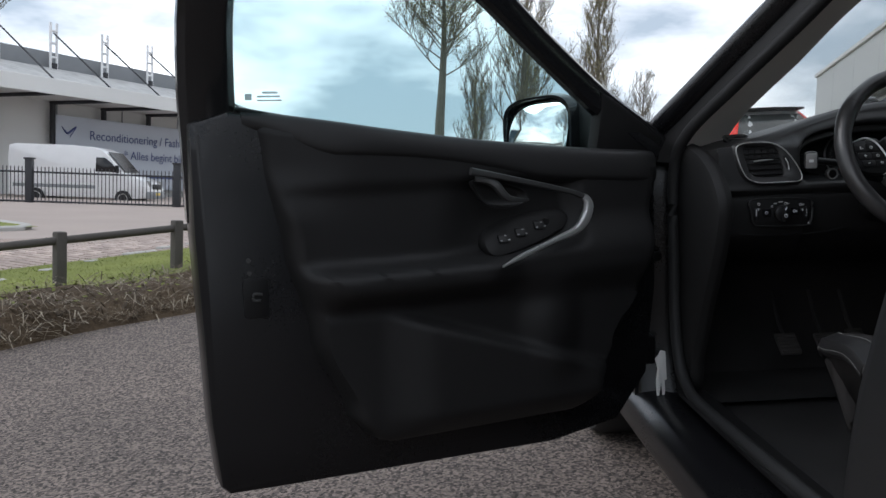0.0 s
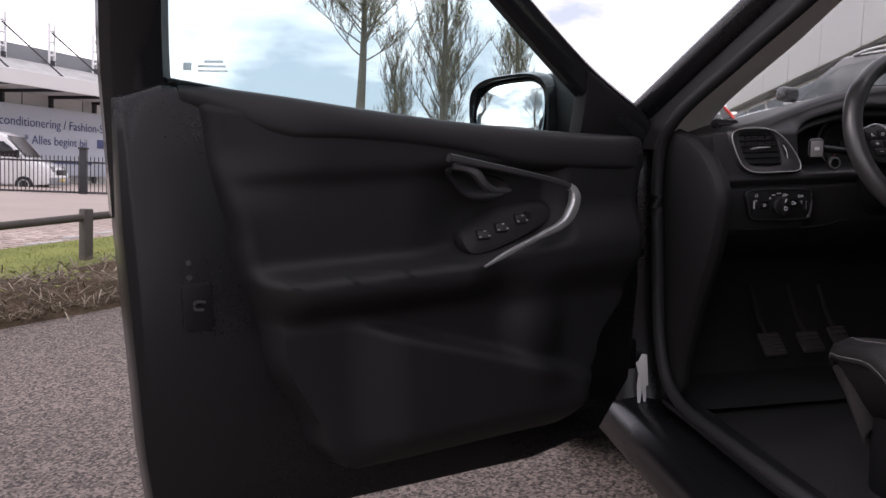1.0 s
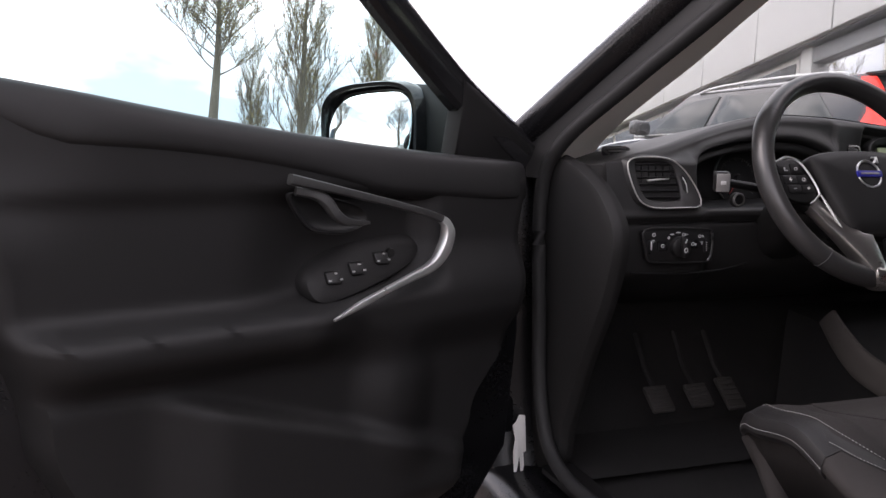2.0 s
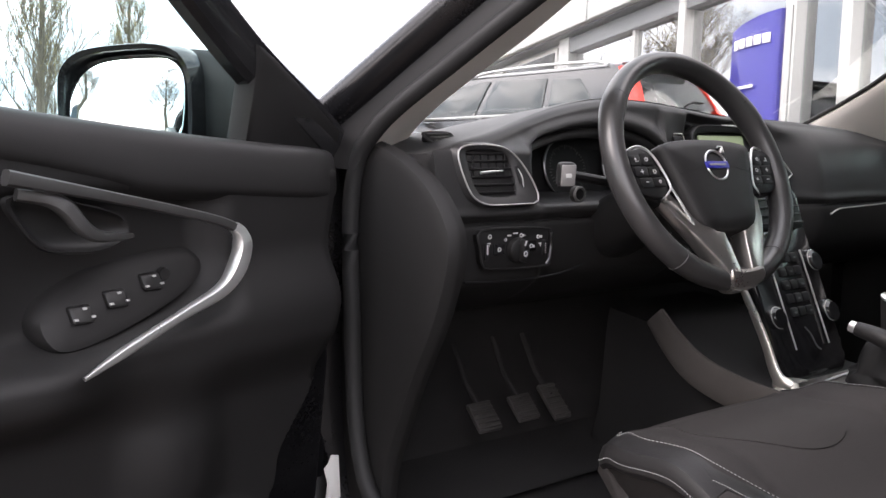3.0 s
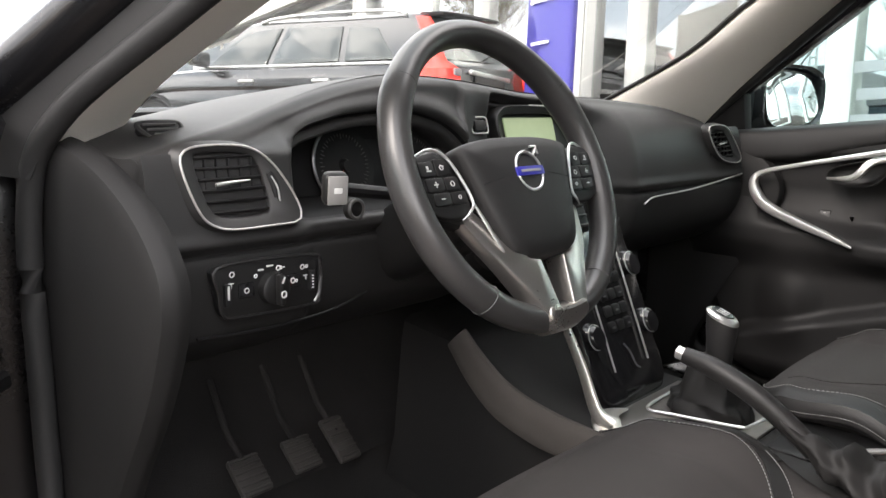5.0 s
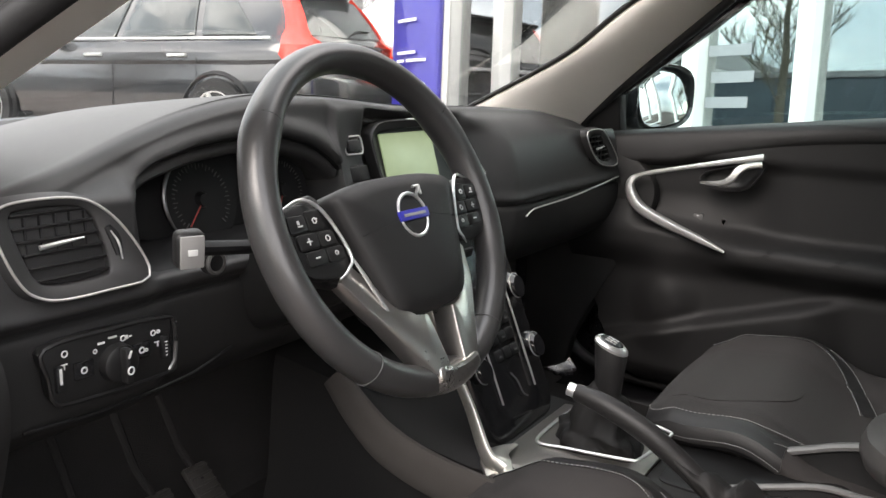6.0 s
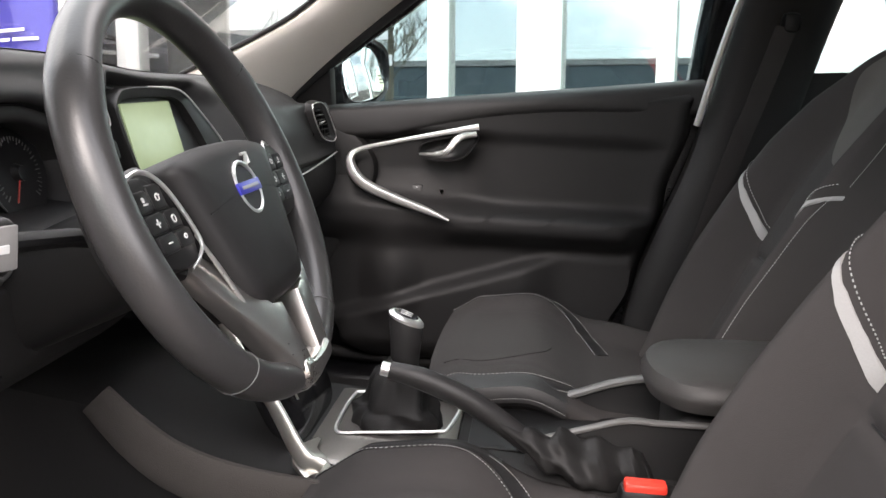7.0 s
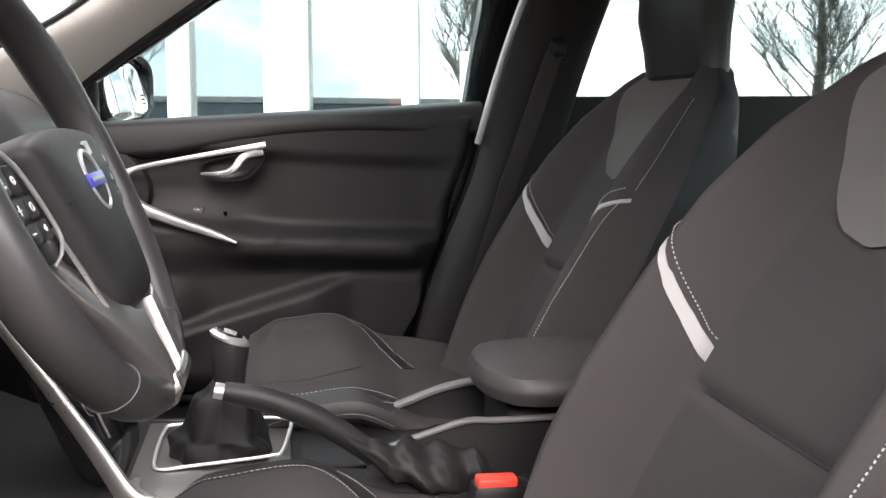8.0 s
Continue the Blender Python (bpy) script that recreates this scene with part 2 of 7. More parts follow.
def solid_from_sheet(rows, offset, bm=None):
    """A shell with thickness: a table of points, and the same moved by offset, joined round the edge."""
    bm = bm or bmesh.new()
    v = grid_mesh(bm, rows)
    w = grid_mesh(bm, [[Vector(q) + Vector(offset) for q in row] for row in rows])
    nr, nc = len(v), len(v[0])
    rim = [(0, j) for j in range(nc)] + [(i, nc - 1) for i in range(1, nr)] + [(nr - 1, j) for j in range(nc - 2, -1, -1)] + [(i, 0) for i in range(nr - 2, 0, -1)]
    for (a, b), (c, d) in zip(rim, rim[1:] + rim[:1]):
        bm.faces.new((v[a][b], v[c][d], w[c][d], w[a][b]))
    return bm


def part(name, bm, mat, parent=None, label="", sharp=38, smooth=True):
    """Links a bmesh as one mesh object, under a thing or a part if one is given."""
    bmesh.ops.remove_doubles(bm, verts=bm.verts, dist=1e-6)
    bmesh.ops.recalc_face_normals(bm, faces=bm.faces)
    lim = radians(sharp)
    for f in bm.faces:
        f.smooth = smooth
    for e in bm.edges:
        e.smooth = len(e.link_faces) != 2 or e.calc_face_angle(0) < lim
    data = bpy.data.meshes.new(name)
    bm.to_mesh(data)
    bm.free()
    data.materials.append(mat)
    ob = new(name, data)
    if parent:
        ob.parent = parent
    return tagged(ob, label) if label else ob


def empty(name, label, category, at=None, group="", kind=""):
    ob = new(name)
    if at is not None:
        ob.matrix_basis = at
    return tagged(ob, label, category, group, kind)


def on_xz(y):
    return lambda u, v, d: Vector((u, y - d, v))


def on_yz(x, s=1.0):
    return lambda u, v, d: Vector((x + s * d, u, v))


def on_xy(z):
    return lambda u, v, d: Vector((u, v, z + d))

# ---------------------------------------------------------------- ground
ASPHALT = material("worn_asphalt", (0.104, 0.089, 0.081), 0.9, vary=0.45, scale=0.9, fine=70, bump=1.0, depth=0.008, spec=0.3, chips=120)
GRASS = material("grass", (0.14, 0.18, 0.045), 0.9, vary=0.4, scale=1.5, fine=60, bump=0.8, depth=0.02, spec=0.1, tint=(0.22, 0.24, 0.075))
SOIL = material("dry_mulch", (0.085, 0.062, 0.04), 0.95, vary=0.5, scale=4, fine=40, bump=1.0, depth=0.03, spec=0.1)
PAVER = material("pinkish_pavers", (0.36, 0.30, 0.265), 0.9, vary=0.15, scale=0.5, fine=30, bump=0.3, depth=0.004)
CONCRETE = material("pale_concrete", (0.40, 0.39, 0.37), 0.85, vary=0.15, scale=1.2, fine=40, bump=0.3, depth=0.004)
WOODPOST = material("weathered_post", (0.075, 0.068, 0.06), 0.85, vary=0.35, scale=6, fine=50, bump=0.6, depth=0.004)
STEEL = material("black_steel", (0.02, 0.021, 0.025), 0.5, vary=0.2, scale=4, fine=80, bump=0.1)
WHITE = material("white_panel", (0.66, 0.66, 0.64), 0.5, vary=0.05, scale=0.5, fine=20, bump=0.06, depth=0.003)
PANEL = material("grey_white_cladding", (0.52, 0.53, 0.52), 0.5, vary=0.06, scale=0.4, fine=15, bump=0.06, depth=0.003)
GREYMETAL = material("grey_metal", (0.22, 0.23, 0.24), 0.5, vary=0.15, scale=1, fine=30, bump=0.1)
BANNER = material("banner_cloth", (0.50, 0.54, 0.60), 0.7, vary=0.06, scale=0.5, fine=30, bump=0.1)
INK = material("dark_blue_lettering", (0.06, 0.08, 0.20), 0.6, vary=0.1, scale=4, fine=60, bump=0.0)
BARK = material("grey_bark", (0.14, 0.125, 0.10), 0.95, vary=0.35, scale=5, fine=30, bump=1.0, depth=0.02)
LEAF = material("spring_leaf", (0.27, 0.24, 0.11), 0.8, vary=0.35, scale=3, fine=30, bump=0.2, spec=0.2)
SHOPGLASS = glass("showroom_glass", (0.50, 0.60, 0.56), 0.012, 9.0)
SIGNBLUE = material("blue_sign", (0.035, 0.030, 0.28), 0.35, vary=0.06, scale=1, fine=40, bump=0.02)
BRIGHT = material("white_ink", (0.80, 0.80, 0.82), 0.5, vary=0.03, scale=5, fine=40, bump=0.0)


def ground_z(x, y):
    """The yard rises gently ahead and to the showroom's side, and levels out further off."""
    g = math.exp(-max(0, math.hypot(x, y) - 7) / 9)
    return 0.34 * ease(1.6, 2.9, x) * ease(0.8, 2.6, y) + (0.077 * max(-7, min(6.5, x)) + 0.042 * max(-7, min(8, y))) * g


def sheet(name, xs, ys, off, mat, label, turn=None, kind="structure"):
    bm = bmesh.new()
    rows = []
    for y in ys:
        row = []
        for x in xs:
            p = turn(x, y) if turn else (x, y)
            row.append(Vector((p[0], p[1], ground_z(*p) + off)))
        rows.append(row)
    grid_mesh(bm, rows)
    return tagged(part(name, bm, mat, None, label, 80), category="ground", kind=kind)


def span(a, b, n):
    return [a + (b - a) * k / n for k in range(n + 1)]


steps = [-2500, -900, -300, -120, -60] + span(-40, 40, 64) + [60, 120, 300, 900, 2500]
sheet("ground", steps, steps, 0.0, ASPHALT, "worn grey asphalt yard")
A0, U0, V0 = Vector((-3.69, 2.71)), Vector((0.64, 0.768)), Vector((-0.768, 0.64))
strip = lambda u, v: tuple(A0 + U0 * u + V0 * v)
def heap(u, v):
    """Height of the heaped cuttings over the ground."""
    w = ease(-0.05, 0.35, v) * (1 - ease(0.9, 1.65, v))
    return 0.02 + w * (0.11 + 0.035 * math.sin(u * 2.3 + 1) + 0.025 * math.sin(u * 5.1 + v * 4) + 0.012 * math.sin(u * 13 + v * 9))


bm = bmesh.new()
rows = []
for v in span(-0.03 * 1, 1.65, 16):
    row = []
    for u in span(-14, 30, 260):
        x, y = strip(u, v + 0.05 * math.sin(u * 3.7) * (v < 0.05))
        row.append(Vector((x, y, ground_z(x, y) + heap(u, v) - 0.03 * (v < 0))))
    rows.append(row)
grid_mesh(bm, rows)
tagged(part("mulch_bed", bm, SOIL, None, "bed of dry cuttings beside the asphalt", 80), category="ground", kind="structure")
sheet("lawn", span(-14, 30, 60), span(1.45, 3.3, 8), 0.045, GRASS, "strip of short grass", strip)
sheet("pavement", span(-30, 60, 70), span(3.3, 60, 50), 0.012, PAVER, "pinkish brick-paved road", strip)
sheet("lawn_island", span(-8, 4.5, 20), span(8.95, 11.6, 8), 0.07, GRASS, "grass island in the paving", strip)
rim = [strip(u, v) for u, v in [(-8, 8.9), (-4, 8.9), (0, 8.9), (3.6, 8.9), (4.3, 9.1), (4.6, 9.8), (4.6, 11.7)]]
tagged(part("island_kerb", sweep(curve_pts([(x, y, ground_z(x, y) + 0.03) for x, y in rim], 5), 0.09, 8, flat=0.7, square=0.5), CONCRETE, None, "pale concrete kerb round the grass island"), category="kerb", kind="structure")

rnd = random.Random(4)
# loose stems and leaves on the bed
bm = bmesh.new()
for k in range(11000):
    u, v = rnd.uniform(-4, 9), 1.6 * rnd.random() ** 1.6
    x, y = strip(u, v)
    z = ground_z(x, y) + heap(u, v) + rnd.random() ** 2 * 0.05
    a, ln, w = rnd.uniform(0, math.pi * 2), rnd.uniform(0.04, 0.24), rnd.uniform(0.0015, 0.005)
    d = Vector((math.cos(a), math.sin(a), rnd.uniform(-0.35, 0.5))).normalized() * ln
    s = Vector((-math.sin(a), math.cos(a), 0)) * w
    c = Vector((x, y, z))
    e = c + d * 0.55 + Vector((rnd.uniform(-0.03, 0.03), rnd.uniform(-0.03, 0.03), 0.02)) * (ln / 0.2)
    va, vb, vc, vd, ve, vf = [bm.verts.new(q) for q in (c - s, c + s, e + s * 0.8, e - s * 0.8, c + d + s * 0.4 - Vector((0, 0, 0.03 * ln / 0.2)), c + d - s * 0.4 - Vector((0, 0, 0.03 * ln / 0.2)))]
    bm.faces.new((va, vb, vc, vd))
    bm.faces.new((vd, vc, ve, vf))
STALK = material("dry_stalks", (0.15, 0.12, 0.08), 0.9, vary=0.6, scale=25, fine=60, bump=0.2)
isle, stalk_ramp = STALK.node_tree.nodes.new("ShaderNodeNewGeometry"), STALK.node_tree.nodes.new("ShaderNodeValToRGB")
stalk_ramp.color_ramp.elements[0].color, stalk_ramp.color_ramp.elements[1].color = (0.055, 0.042, 0.03, 1), (0.34, 0.30, 0.23, 1)
mid = stalk_ramp.color_ramp.elements.new(0.55)
mid.color = (0.13, 0.095, 0.06, 1)
STALK.node_tree.links.new(isle.outputs["Random Per Island"], stalk_ramp.inputs["Fac"])
STALK.node_tree.links.new(stalk_ramp.outputs["Color"], STALK.node_tree.nodes["Principled BSDF"].inputs["Base Color"])
tagged(part("dry_cuttings", bm, STALK, None, "heap of dry stems and leaves"), category="mulch", kind="stuff")
bm = bmesh.new()
for k in range(2600):
    u, v = rnd.uniform(-4, 9), rnd.uniform(0.25, 1.6)
    if math.sin(u * 2.1) + math.sin(u * 0.9 + v * 3) < rnd.uniform(-0.6, 1.0):
        continue
    x, y = strip(u, v)
    c = Vector((x, y, ground_z(x, y) + heap(u, v) + rnd.uniform(0.01, 0.06)))
    a = rnd.uniform(0, math.pi * 2)
    s, w = Vector((math.cos(a), math.sin(a), rnd.uniform(-0.4, 0.6))) * rnd.uniform(0.02, 0.05), Vector((-math.sin(a), math.cos(a), 0.3)) * 0.012
    bm.faces.new([bm.verts.new(q) for q in (c, c + s * 0.5 + w, c + s, c + s * 0.5 - w)])
tagged(part("green_weeds", bm, GRASS, None, "green weeds among the dry cuttings"), category="weeds", kind="stuff")
bm = bmesh.new()
for k in range(16000):
    u, v = rnd.uniform(-5, 9), rnd.uniform(1.3, 3.35)
    x, y = strip(u, v)
    z = ground_z(x, y) + 0.04
    a, ln = rnd.uniform(0, math.pi * 2), rnd.uniform(0.012, 0.035)
    s = Vector((math.cos(a), math.sin(a), 0)) * 0.004
    c = Vector((x, y, z))
    bm.faces.new([bm.verts.new(q) for q in (c - s, c + s, c + Vector((rnd.uniform(-0.03, 0.03), rnd.uniform(-0.03, 0.03), ln)))])
tagged(part("grass_blades", bm, GRASS, None, "short green grass"), category="grass", kind="stuff")
# paving joints: courses of bricks near the bed
for k in range(24):
    x, y = -5.6 + 0.162 * k, 3.1 + 0.60 * k
    ob = part("kerb_stone", block((0.60, 0.11, 0.16), (0, 0, 0), 0.012), CONCRETE)
    ob.matrix_basis = Matrix.Translation((x, y, ground_z(x, y) - 0.044)) @ Matrix.Rotation(math.atan2(0.60, 0.162), 4, "Z")
    tagged(ob, "pale concrete kerb stone flush with the paving", "kerb", "kerb along the paving")

# knee-high rail
rail = empty("knee_rail", "low wooden knee rail with square posts", "fence")
pts = []
for k in range(-3, 6):
    p = Vector((-4.30, 4.85)) + (Vector((-3.62, 5.66)) - Vector((-4.30, 4.85))) * k
    z = ground_z(*p)
    pts.append(Vector((p.x, p.y, z + 0.40)))
    part("post", block((0.085, 0.085, 0.60), (p.x, p.y, z + 0.17), 0.012, 2, Matrix.Rotation(0.87, 3, "Z")), WOODPOST, rail)
part("rail", sweep(pts, 0.032, 10), WOODPOST, rail)

# ---------------------------------------------------------------- far yard: fence, van, warehouse
fence = empty("railing_fence", "black steel bar fence with square posts", "fence")
f0, f1 = Vector((-19.0, 25.2)), Vector((-2.0, 26.4))
fd = (f1 - f0).normalized()
zf = -0.18
for k in range(8):
    p = f0 + fd * (0.2 + k * 4.72 - 9.0 + 4.15)
    part("post", block((0.22, 0.22, 1.75), (p.x, p.y, zf + 0.72), 0.02), STEEL, fence)
    part("post_cap", block((0.28, 0.28, 0.06), (p.x, p.y, zf + 1.62), 0.015), STEEL, fence)
for z in (0.22, 1.18):
    part("rail", sweep([(f0.x, f0.y, zf + z), (f1.x, f1.y, zf + z)], 0.03, 6), STEEL, fence)
proto = None
for k in range(140):
    p = f0 + fd * (0.12 * k)
    if proto is None:
        proto = part("bar", block((0.022, 0.022, 1.22), (0, 0, 0.75), 0, 1), STEEL, fence)
        ob = proto
    else:
        ob = new("bar", proto.data)
        ob.parent = fence
    ob.matrix_basis = Matrix.Translation((p.x, p.y, zf))

def van():
    v = empty("delivery_van", "white high-roof delivery van parked behind the fence", "van")
    base = Vector((-18.6, 33.0, -0.25))
    prof = [(0.0, 0.40), (0.0, 1.9), (0.06, 2.42), (0.35, 2.50), (2.6, 2.50), (3.55, 2.44), (3.95, 2.30), (4.30, 1.95), (4.75, 1.42), (5.35, 1.22), (5.75, 1.05), (5.86, 0.75), (5.84, 0.38), (5.2, 0.32), (0.3, 0.34)]
    dense = []
    for a, b in zip(prof, prof[1:] + prof[:1]):
        dense += [(a[0] + (b[0] - a[0]) * k / 3, a[1] + (b[1] - a[1]) * k / 3) for k in range(3)]
    body = part("body", slab(dense, 1.95, lambda u, w, d: base + Vector((u, d - 0.06 * max(0, w - 1.2), w)), 0.08), WHITEPAINT, v)
    win = [(3.62, 1.42), (3.66, 2.02), (4.02, 2.02), (4.30, 1.80), (4.62, 1.42)]
    part("side_window", slab(win, 0.03, lambda u, w, d: base + Vector((u, -0.025 + d - 0.06 * max(0, w - 1.2), w)), 0.008), GLOSS, v)
    sc = [[base + Vector((4.05 + 0.70 * q, 0.12 + 1.70 * k, 2.23 - 0.80 * q)) + Vector((0.035, 0, 0.03)) for k in (0, 0.33, 0.66, 1)] for q in (0, 0.5, 1)]
    part("windscreen", solid_from_sheet(sc, (0.01, 0, 0.01)), GLOSS, v, "dark windscreen")
    part("grille", block((0.05, 1.1, 0.22), base + Vector((5.87, 0.97, 0.86)), 0.02), DARK, v)
    for y in (0.22, 1.72):
        part("headlight", block((0.22, 0.30, 0.26), base + Vector((5.72, y, 0.98)), 0.05), SILVERLEATHER, v)
    part("bumper", block((0.22, 1.98, 0.32), base + Vector((5.80, 0.97, 0.50)), 0.06), GREYMETAL, v, "grey plastic bumper")
    part("number_plate", block((0.02, 0.52, 0.11), base + Vector((5.92, 0.97, 0.55)), 0.004), material("yellow_plate", (0.7, 0.5, 0.05), 0.5), v)
    part("side_strip", block((3.4, 0.03, 0.14), base + Vector((1.9, -0.01, 0.78)), 0.01), GREYMETAL, v)
    part("door_mirror", block((0.14, 0.16, 0.32), base + Vector((4.55, -0.14, 1.55)), 0.04), DARK, v)
    for u in (1.15, 4.75):
        for y in (0.06, 1.80):
            place = lambda a, b, h: base + Vector((u + a, y + h, 0.34 + b))
            t = part("wheel", lathe([(0.20, -0.10), (0.33, -0.10), (0.34, -0.05), (0.34, 0.05), (0.33, 0.10), (0.2, 0.1)], place, 28), RUBBER, v)
            part("rim", lathe([(0.0, -0.085), (0.12, -0.09), (0.20, -0.105), (0.205, -0.09), (0.2, 0.05)], place, 24), ALU, t)


van()

# warehouse with a hung canopy and a banner
WD = Vector((math.sin(radians(28)), math.cos(radians(28)), 0))
WO = Vector((-24.0, 33.5, -0.3))
WNR = Vector((math.cos(radians(28)), -math.sin(radians(28)), 0))
def wh(s, n, z):
    return WO + WD * s + WNR * n + Vector((0, 0, z))


STAINED = material("stained_canopy_sheet", (0.40, 0.40, 0.39), 0.6, vary=0.55, scale=1.6, fine=9, bump=0.2, depth=0.01)
ware = empty("warehouse", "white warehouse with a cable-hung canopy", "building")
def wall_box(name, s0, s1, n0, n1, z0, z1, mat, parent, label="", edge=0.03):
    bm = bmesh.new()
    pts8 = [wh(s, n, z) for s in (s0, s1) for n in (n0, n1) for z in (z0, z1)]
    vs = [bm.verts.new(p) for p in pts8]
    for q in ((0, 1, 3, 2), (4, 6, 7, 5), (0, 4, 5, 1), (2, 3, 7, 6), (0, 2, 6, 4), (1, 5, 7, 3)):
        bm.faces.new([vs[k] for k in q])
    bmesh.ops.recalc_face_normals(bm, faces=bm.faces)
    bmesh.ops.bevel(bm, geom=bm.edges[:], offset=edge, segments=1, affect="EDGES")
    return part(name, bm, mat, parent, label)


wall_box("wall", 0, 20, -20, 0, 0, 6.3, WHITE, ware, "white clad wall")
wall_box("parapet", 0, 20, -20.1, 0.06, 6.32, 7.5, GREYMETAL, ware, "grey roof parapet")
for k in range(0, 5):
    wall_box("wall_seam", k * 4.2 - 0.03, k * 4.2 + 0.03, 0.004, 0.03, 0, 6.2, GREYMETAL, ware, edge=0.004)
wall_box("canopy_deck", 0, 20, 0.08, 4.6, 5.02, 5.18, WHITE, ware, "white canopy deck", 0.02)
wall_box("canopy_edge", 0, 20, 4.62, 4.72, 4.85, 5.55, WHITE, ware, "white canopy fascia", 0.02)
for k in range(0, 6):
    s = k * 3.15 + 1.6
    for ds in (-0.18, 0.18):
        part("pylon", sweep([wh(s + ds, 0.4, 5.2), wh(s + ds, 0.4, 8.9)], 0.065, 8), WHITEPAINT, ware)
    for z in (7.2, 7.9, 8.5):
        part("pylon_tie", sweep([wh(s - 0.18, 0.4, z), wh(s + 0.18, 0.4, z)], 0.06, 6), WHITEPAINT, ware)
    part("pylon_foot", sweep([wh(s, 0.42, 5.2), wh(s, 0.42, 6.9)], 0.16, 6), STEEL, ware)
    part("stay", sweep([wh(s, 0.4, 8.4), wh(s, 4.5, 5.5)], 0.045, 6), STEEL, ware, "dark steel stay")
    part("canopy_rib", sweep([wh(s, 0.2, 4.95), wh(s, 4.5, 4.95)], 0.10, 6), STEEL, ware)
    part("column", sweep([wh(s, 0.35, 0), wh(s, 0.35, 4.9)], 0.14, 8), STEEL, ware)
    for j in range(4):
        part("canopy_panel", sweep([wh(s + 0.5 + j * 0.72, 0.3, 6.6), wh(s + 0.5 + j * 0.72, 4.4, 5.4)], 0.05, 5), GREYMETAL, ware)
rows = [[wh(s, 0.15 + (6.7 - z) * 3.3, z) for s in span(0, 20, 10)] for z in (6.65, 6.0, 5.45)]
part("canopy_slope", solid_from_sheet(rows, (0, 0, 0.03)), STAINED, ware, "weathered grey canopy roof")
# long low white hall behind the trees
LD = Vector((0.745, 0.667, 0))
lo = lambda s, n, z: Vector((-5.5, 32.8, -0.3)) + LD * s + Vector((LD.y, -LD.x, 0)) * n + Vector((0, 0, z))
low = empty("low_hall", "long low white hall with dark posts on its wall", "building")
def hall_box(name, s0, s1, n0, n1, z0, z1, mat, label="", edge=0.03):
    outline = [(s0, z0), (s1, z0), (s1, z1), (s0, z1)]
    part(name, slab(outline, n1 - n0, lambda u, v, d: lo(u, n0 + d, v), edge), mat, low, label)
hall_box("wall", 0.5, 15.0, -2.5, 0.0, 0, 3.70, WHITE, "white clad wall")
hall_box("roof_edge", 0.45, 15.05, -2.55, 0.05, 3.71, 3.82, GREYMETAL, "grey roof edge", 0.02)
for s in (1.9, 3.6, 4.5, 5.9, 7.6, 9.1, 9.7):
    hall_box("wall_post", s, s + 0.2, 0.02, 0.14, 0, 3.5, STEEL, "", 0.02)
for s in (0.8, 4.1, 6.8, 9.45):
    hall_box("wall_lamp", s, s + 0.16, 0.02, 0.16, 3.25, 3.42, DARK, "small dark wall lamp", 0.03)
BLUEGREY = material("blue_grey_cladding", (0.05, 0.075, 0.095), 0.5, vary=0.12, scale=0.5, fine=15, bump=0.06, depth=0.003)
depot = empty("blue_depot", "low blue-grey depot across the yard", "building")
wall_box("wall", -26, -1.5, -16, 0.5, 0, 5.2, BLUEGREY, depot)
wall_box("roof_edge", -26, -1.4, -16, 0.62, 5.22, 5.55, GREYMETAL, depot, "grey roof edge")
for k in range(7):
    wall_box("loading_door", -24.6 + k * 3.1, -22.4 + k * 3.1, 0.52, 0.58, 0, 2.9, BLUEGREY if k % 3 else GREYMETAL, depot)
ban = tagged(part("banner", slab([(7.9, 0.7), (19.9, 0.7), (19.9, 4.35), (7.9, 4.35)], 0.04, lambda u, v, d: wh(u, 0.55 + d, v), 0.008), BANNER, None, "pale blue banner with dark lettering on the warehouse wall"), category="banner")


def writing(body, size, at, turn, mat, parent, label=""):
    c = bpy.data.curves.new("lettering", "FONT")
    c.body, c.size, c.extrude = body, size, 0.004
    c.materials.append(mat)
    ob = new("lettering", c)
    ob.matrix_basis = Matrix.Translation(at) @ turn
    if parent:
        ob.parent = parent
    return tagged(ob, label) if label else ob


face_turn = Matrix((( WD.x, 0, WNR.x, 0), (WD.y, 0, WNR.y, 0), (0, 1, 0, 0), (0, 0, 0, 1)))
writing("Reconditionering / Fashion-Serv", 0.68, wh(9.9, 0.62, 3.25), face_turn, INK, ban, "dark blue lettering")
writing("* Alles begint bij", 0.66, wh(12.2, 0.62, 2.35), face_turn, INK, ban, "dark blue lettering")
part("text_bar", slab([(17.3, 2.35), (18.9, 2.35), (18.9, 2.85), (17.3, 2.85)], 0.01, lambda u, v, d: wh(u, 0.60 + d, v), 0.002), INK, ban)
part("text_line", slab([(12.8, 1.35), (16.9, 1.35), (16.9, 1.48), (12.8, 1.48)], 0.01, lambda u, v, d: wh(u, 0.60 + d, v), 0.002), INK, ban)
part("bird_mark", sweep(curve_pts([wh(8.2, 0.62, 3.8), wh(8.5, 0.62, 3.5), wh(8.7, 0.62, 3.55), wh(9.1, 0.62, 3.85), wh(8.7, 0.62, 3.3)], 4), 0.06, 6, taper=[0.3, 1, 1, 0.5, 0.3]), INK, ban)

# ---------------------------------------------------------------- showroom
SH = radians(16)
SN, SD = Vector((math.cos(SH), -math.sin(SH), 0)), Vector((math.sin(SH), math.cos(SH), 0))
def sf(s, n, z):
    """Along the showroom's front, into it, and up."""
    return SN * (3.9 + n) + SD * s + Vector((0, 0, z))


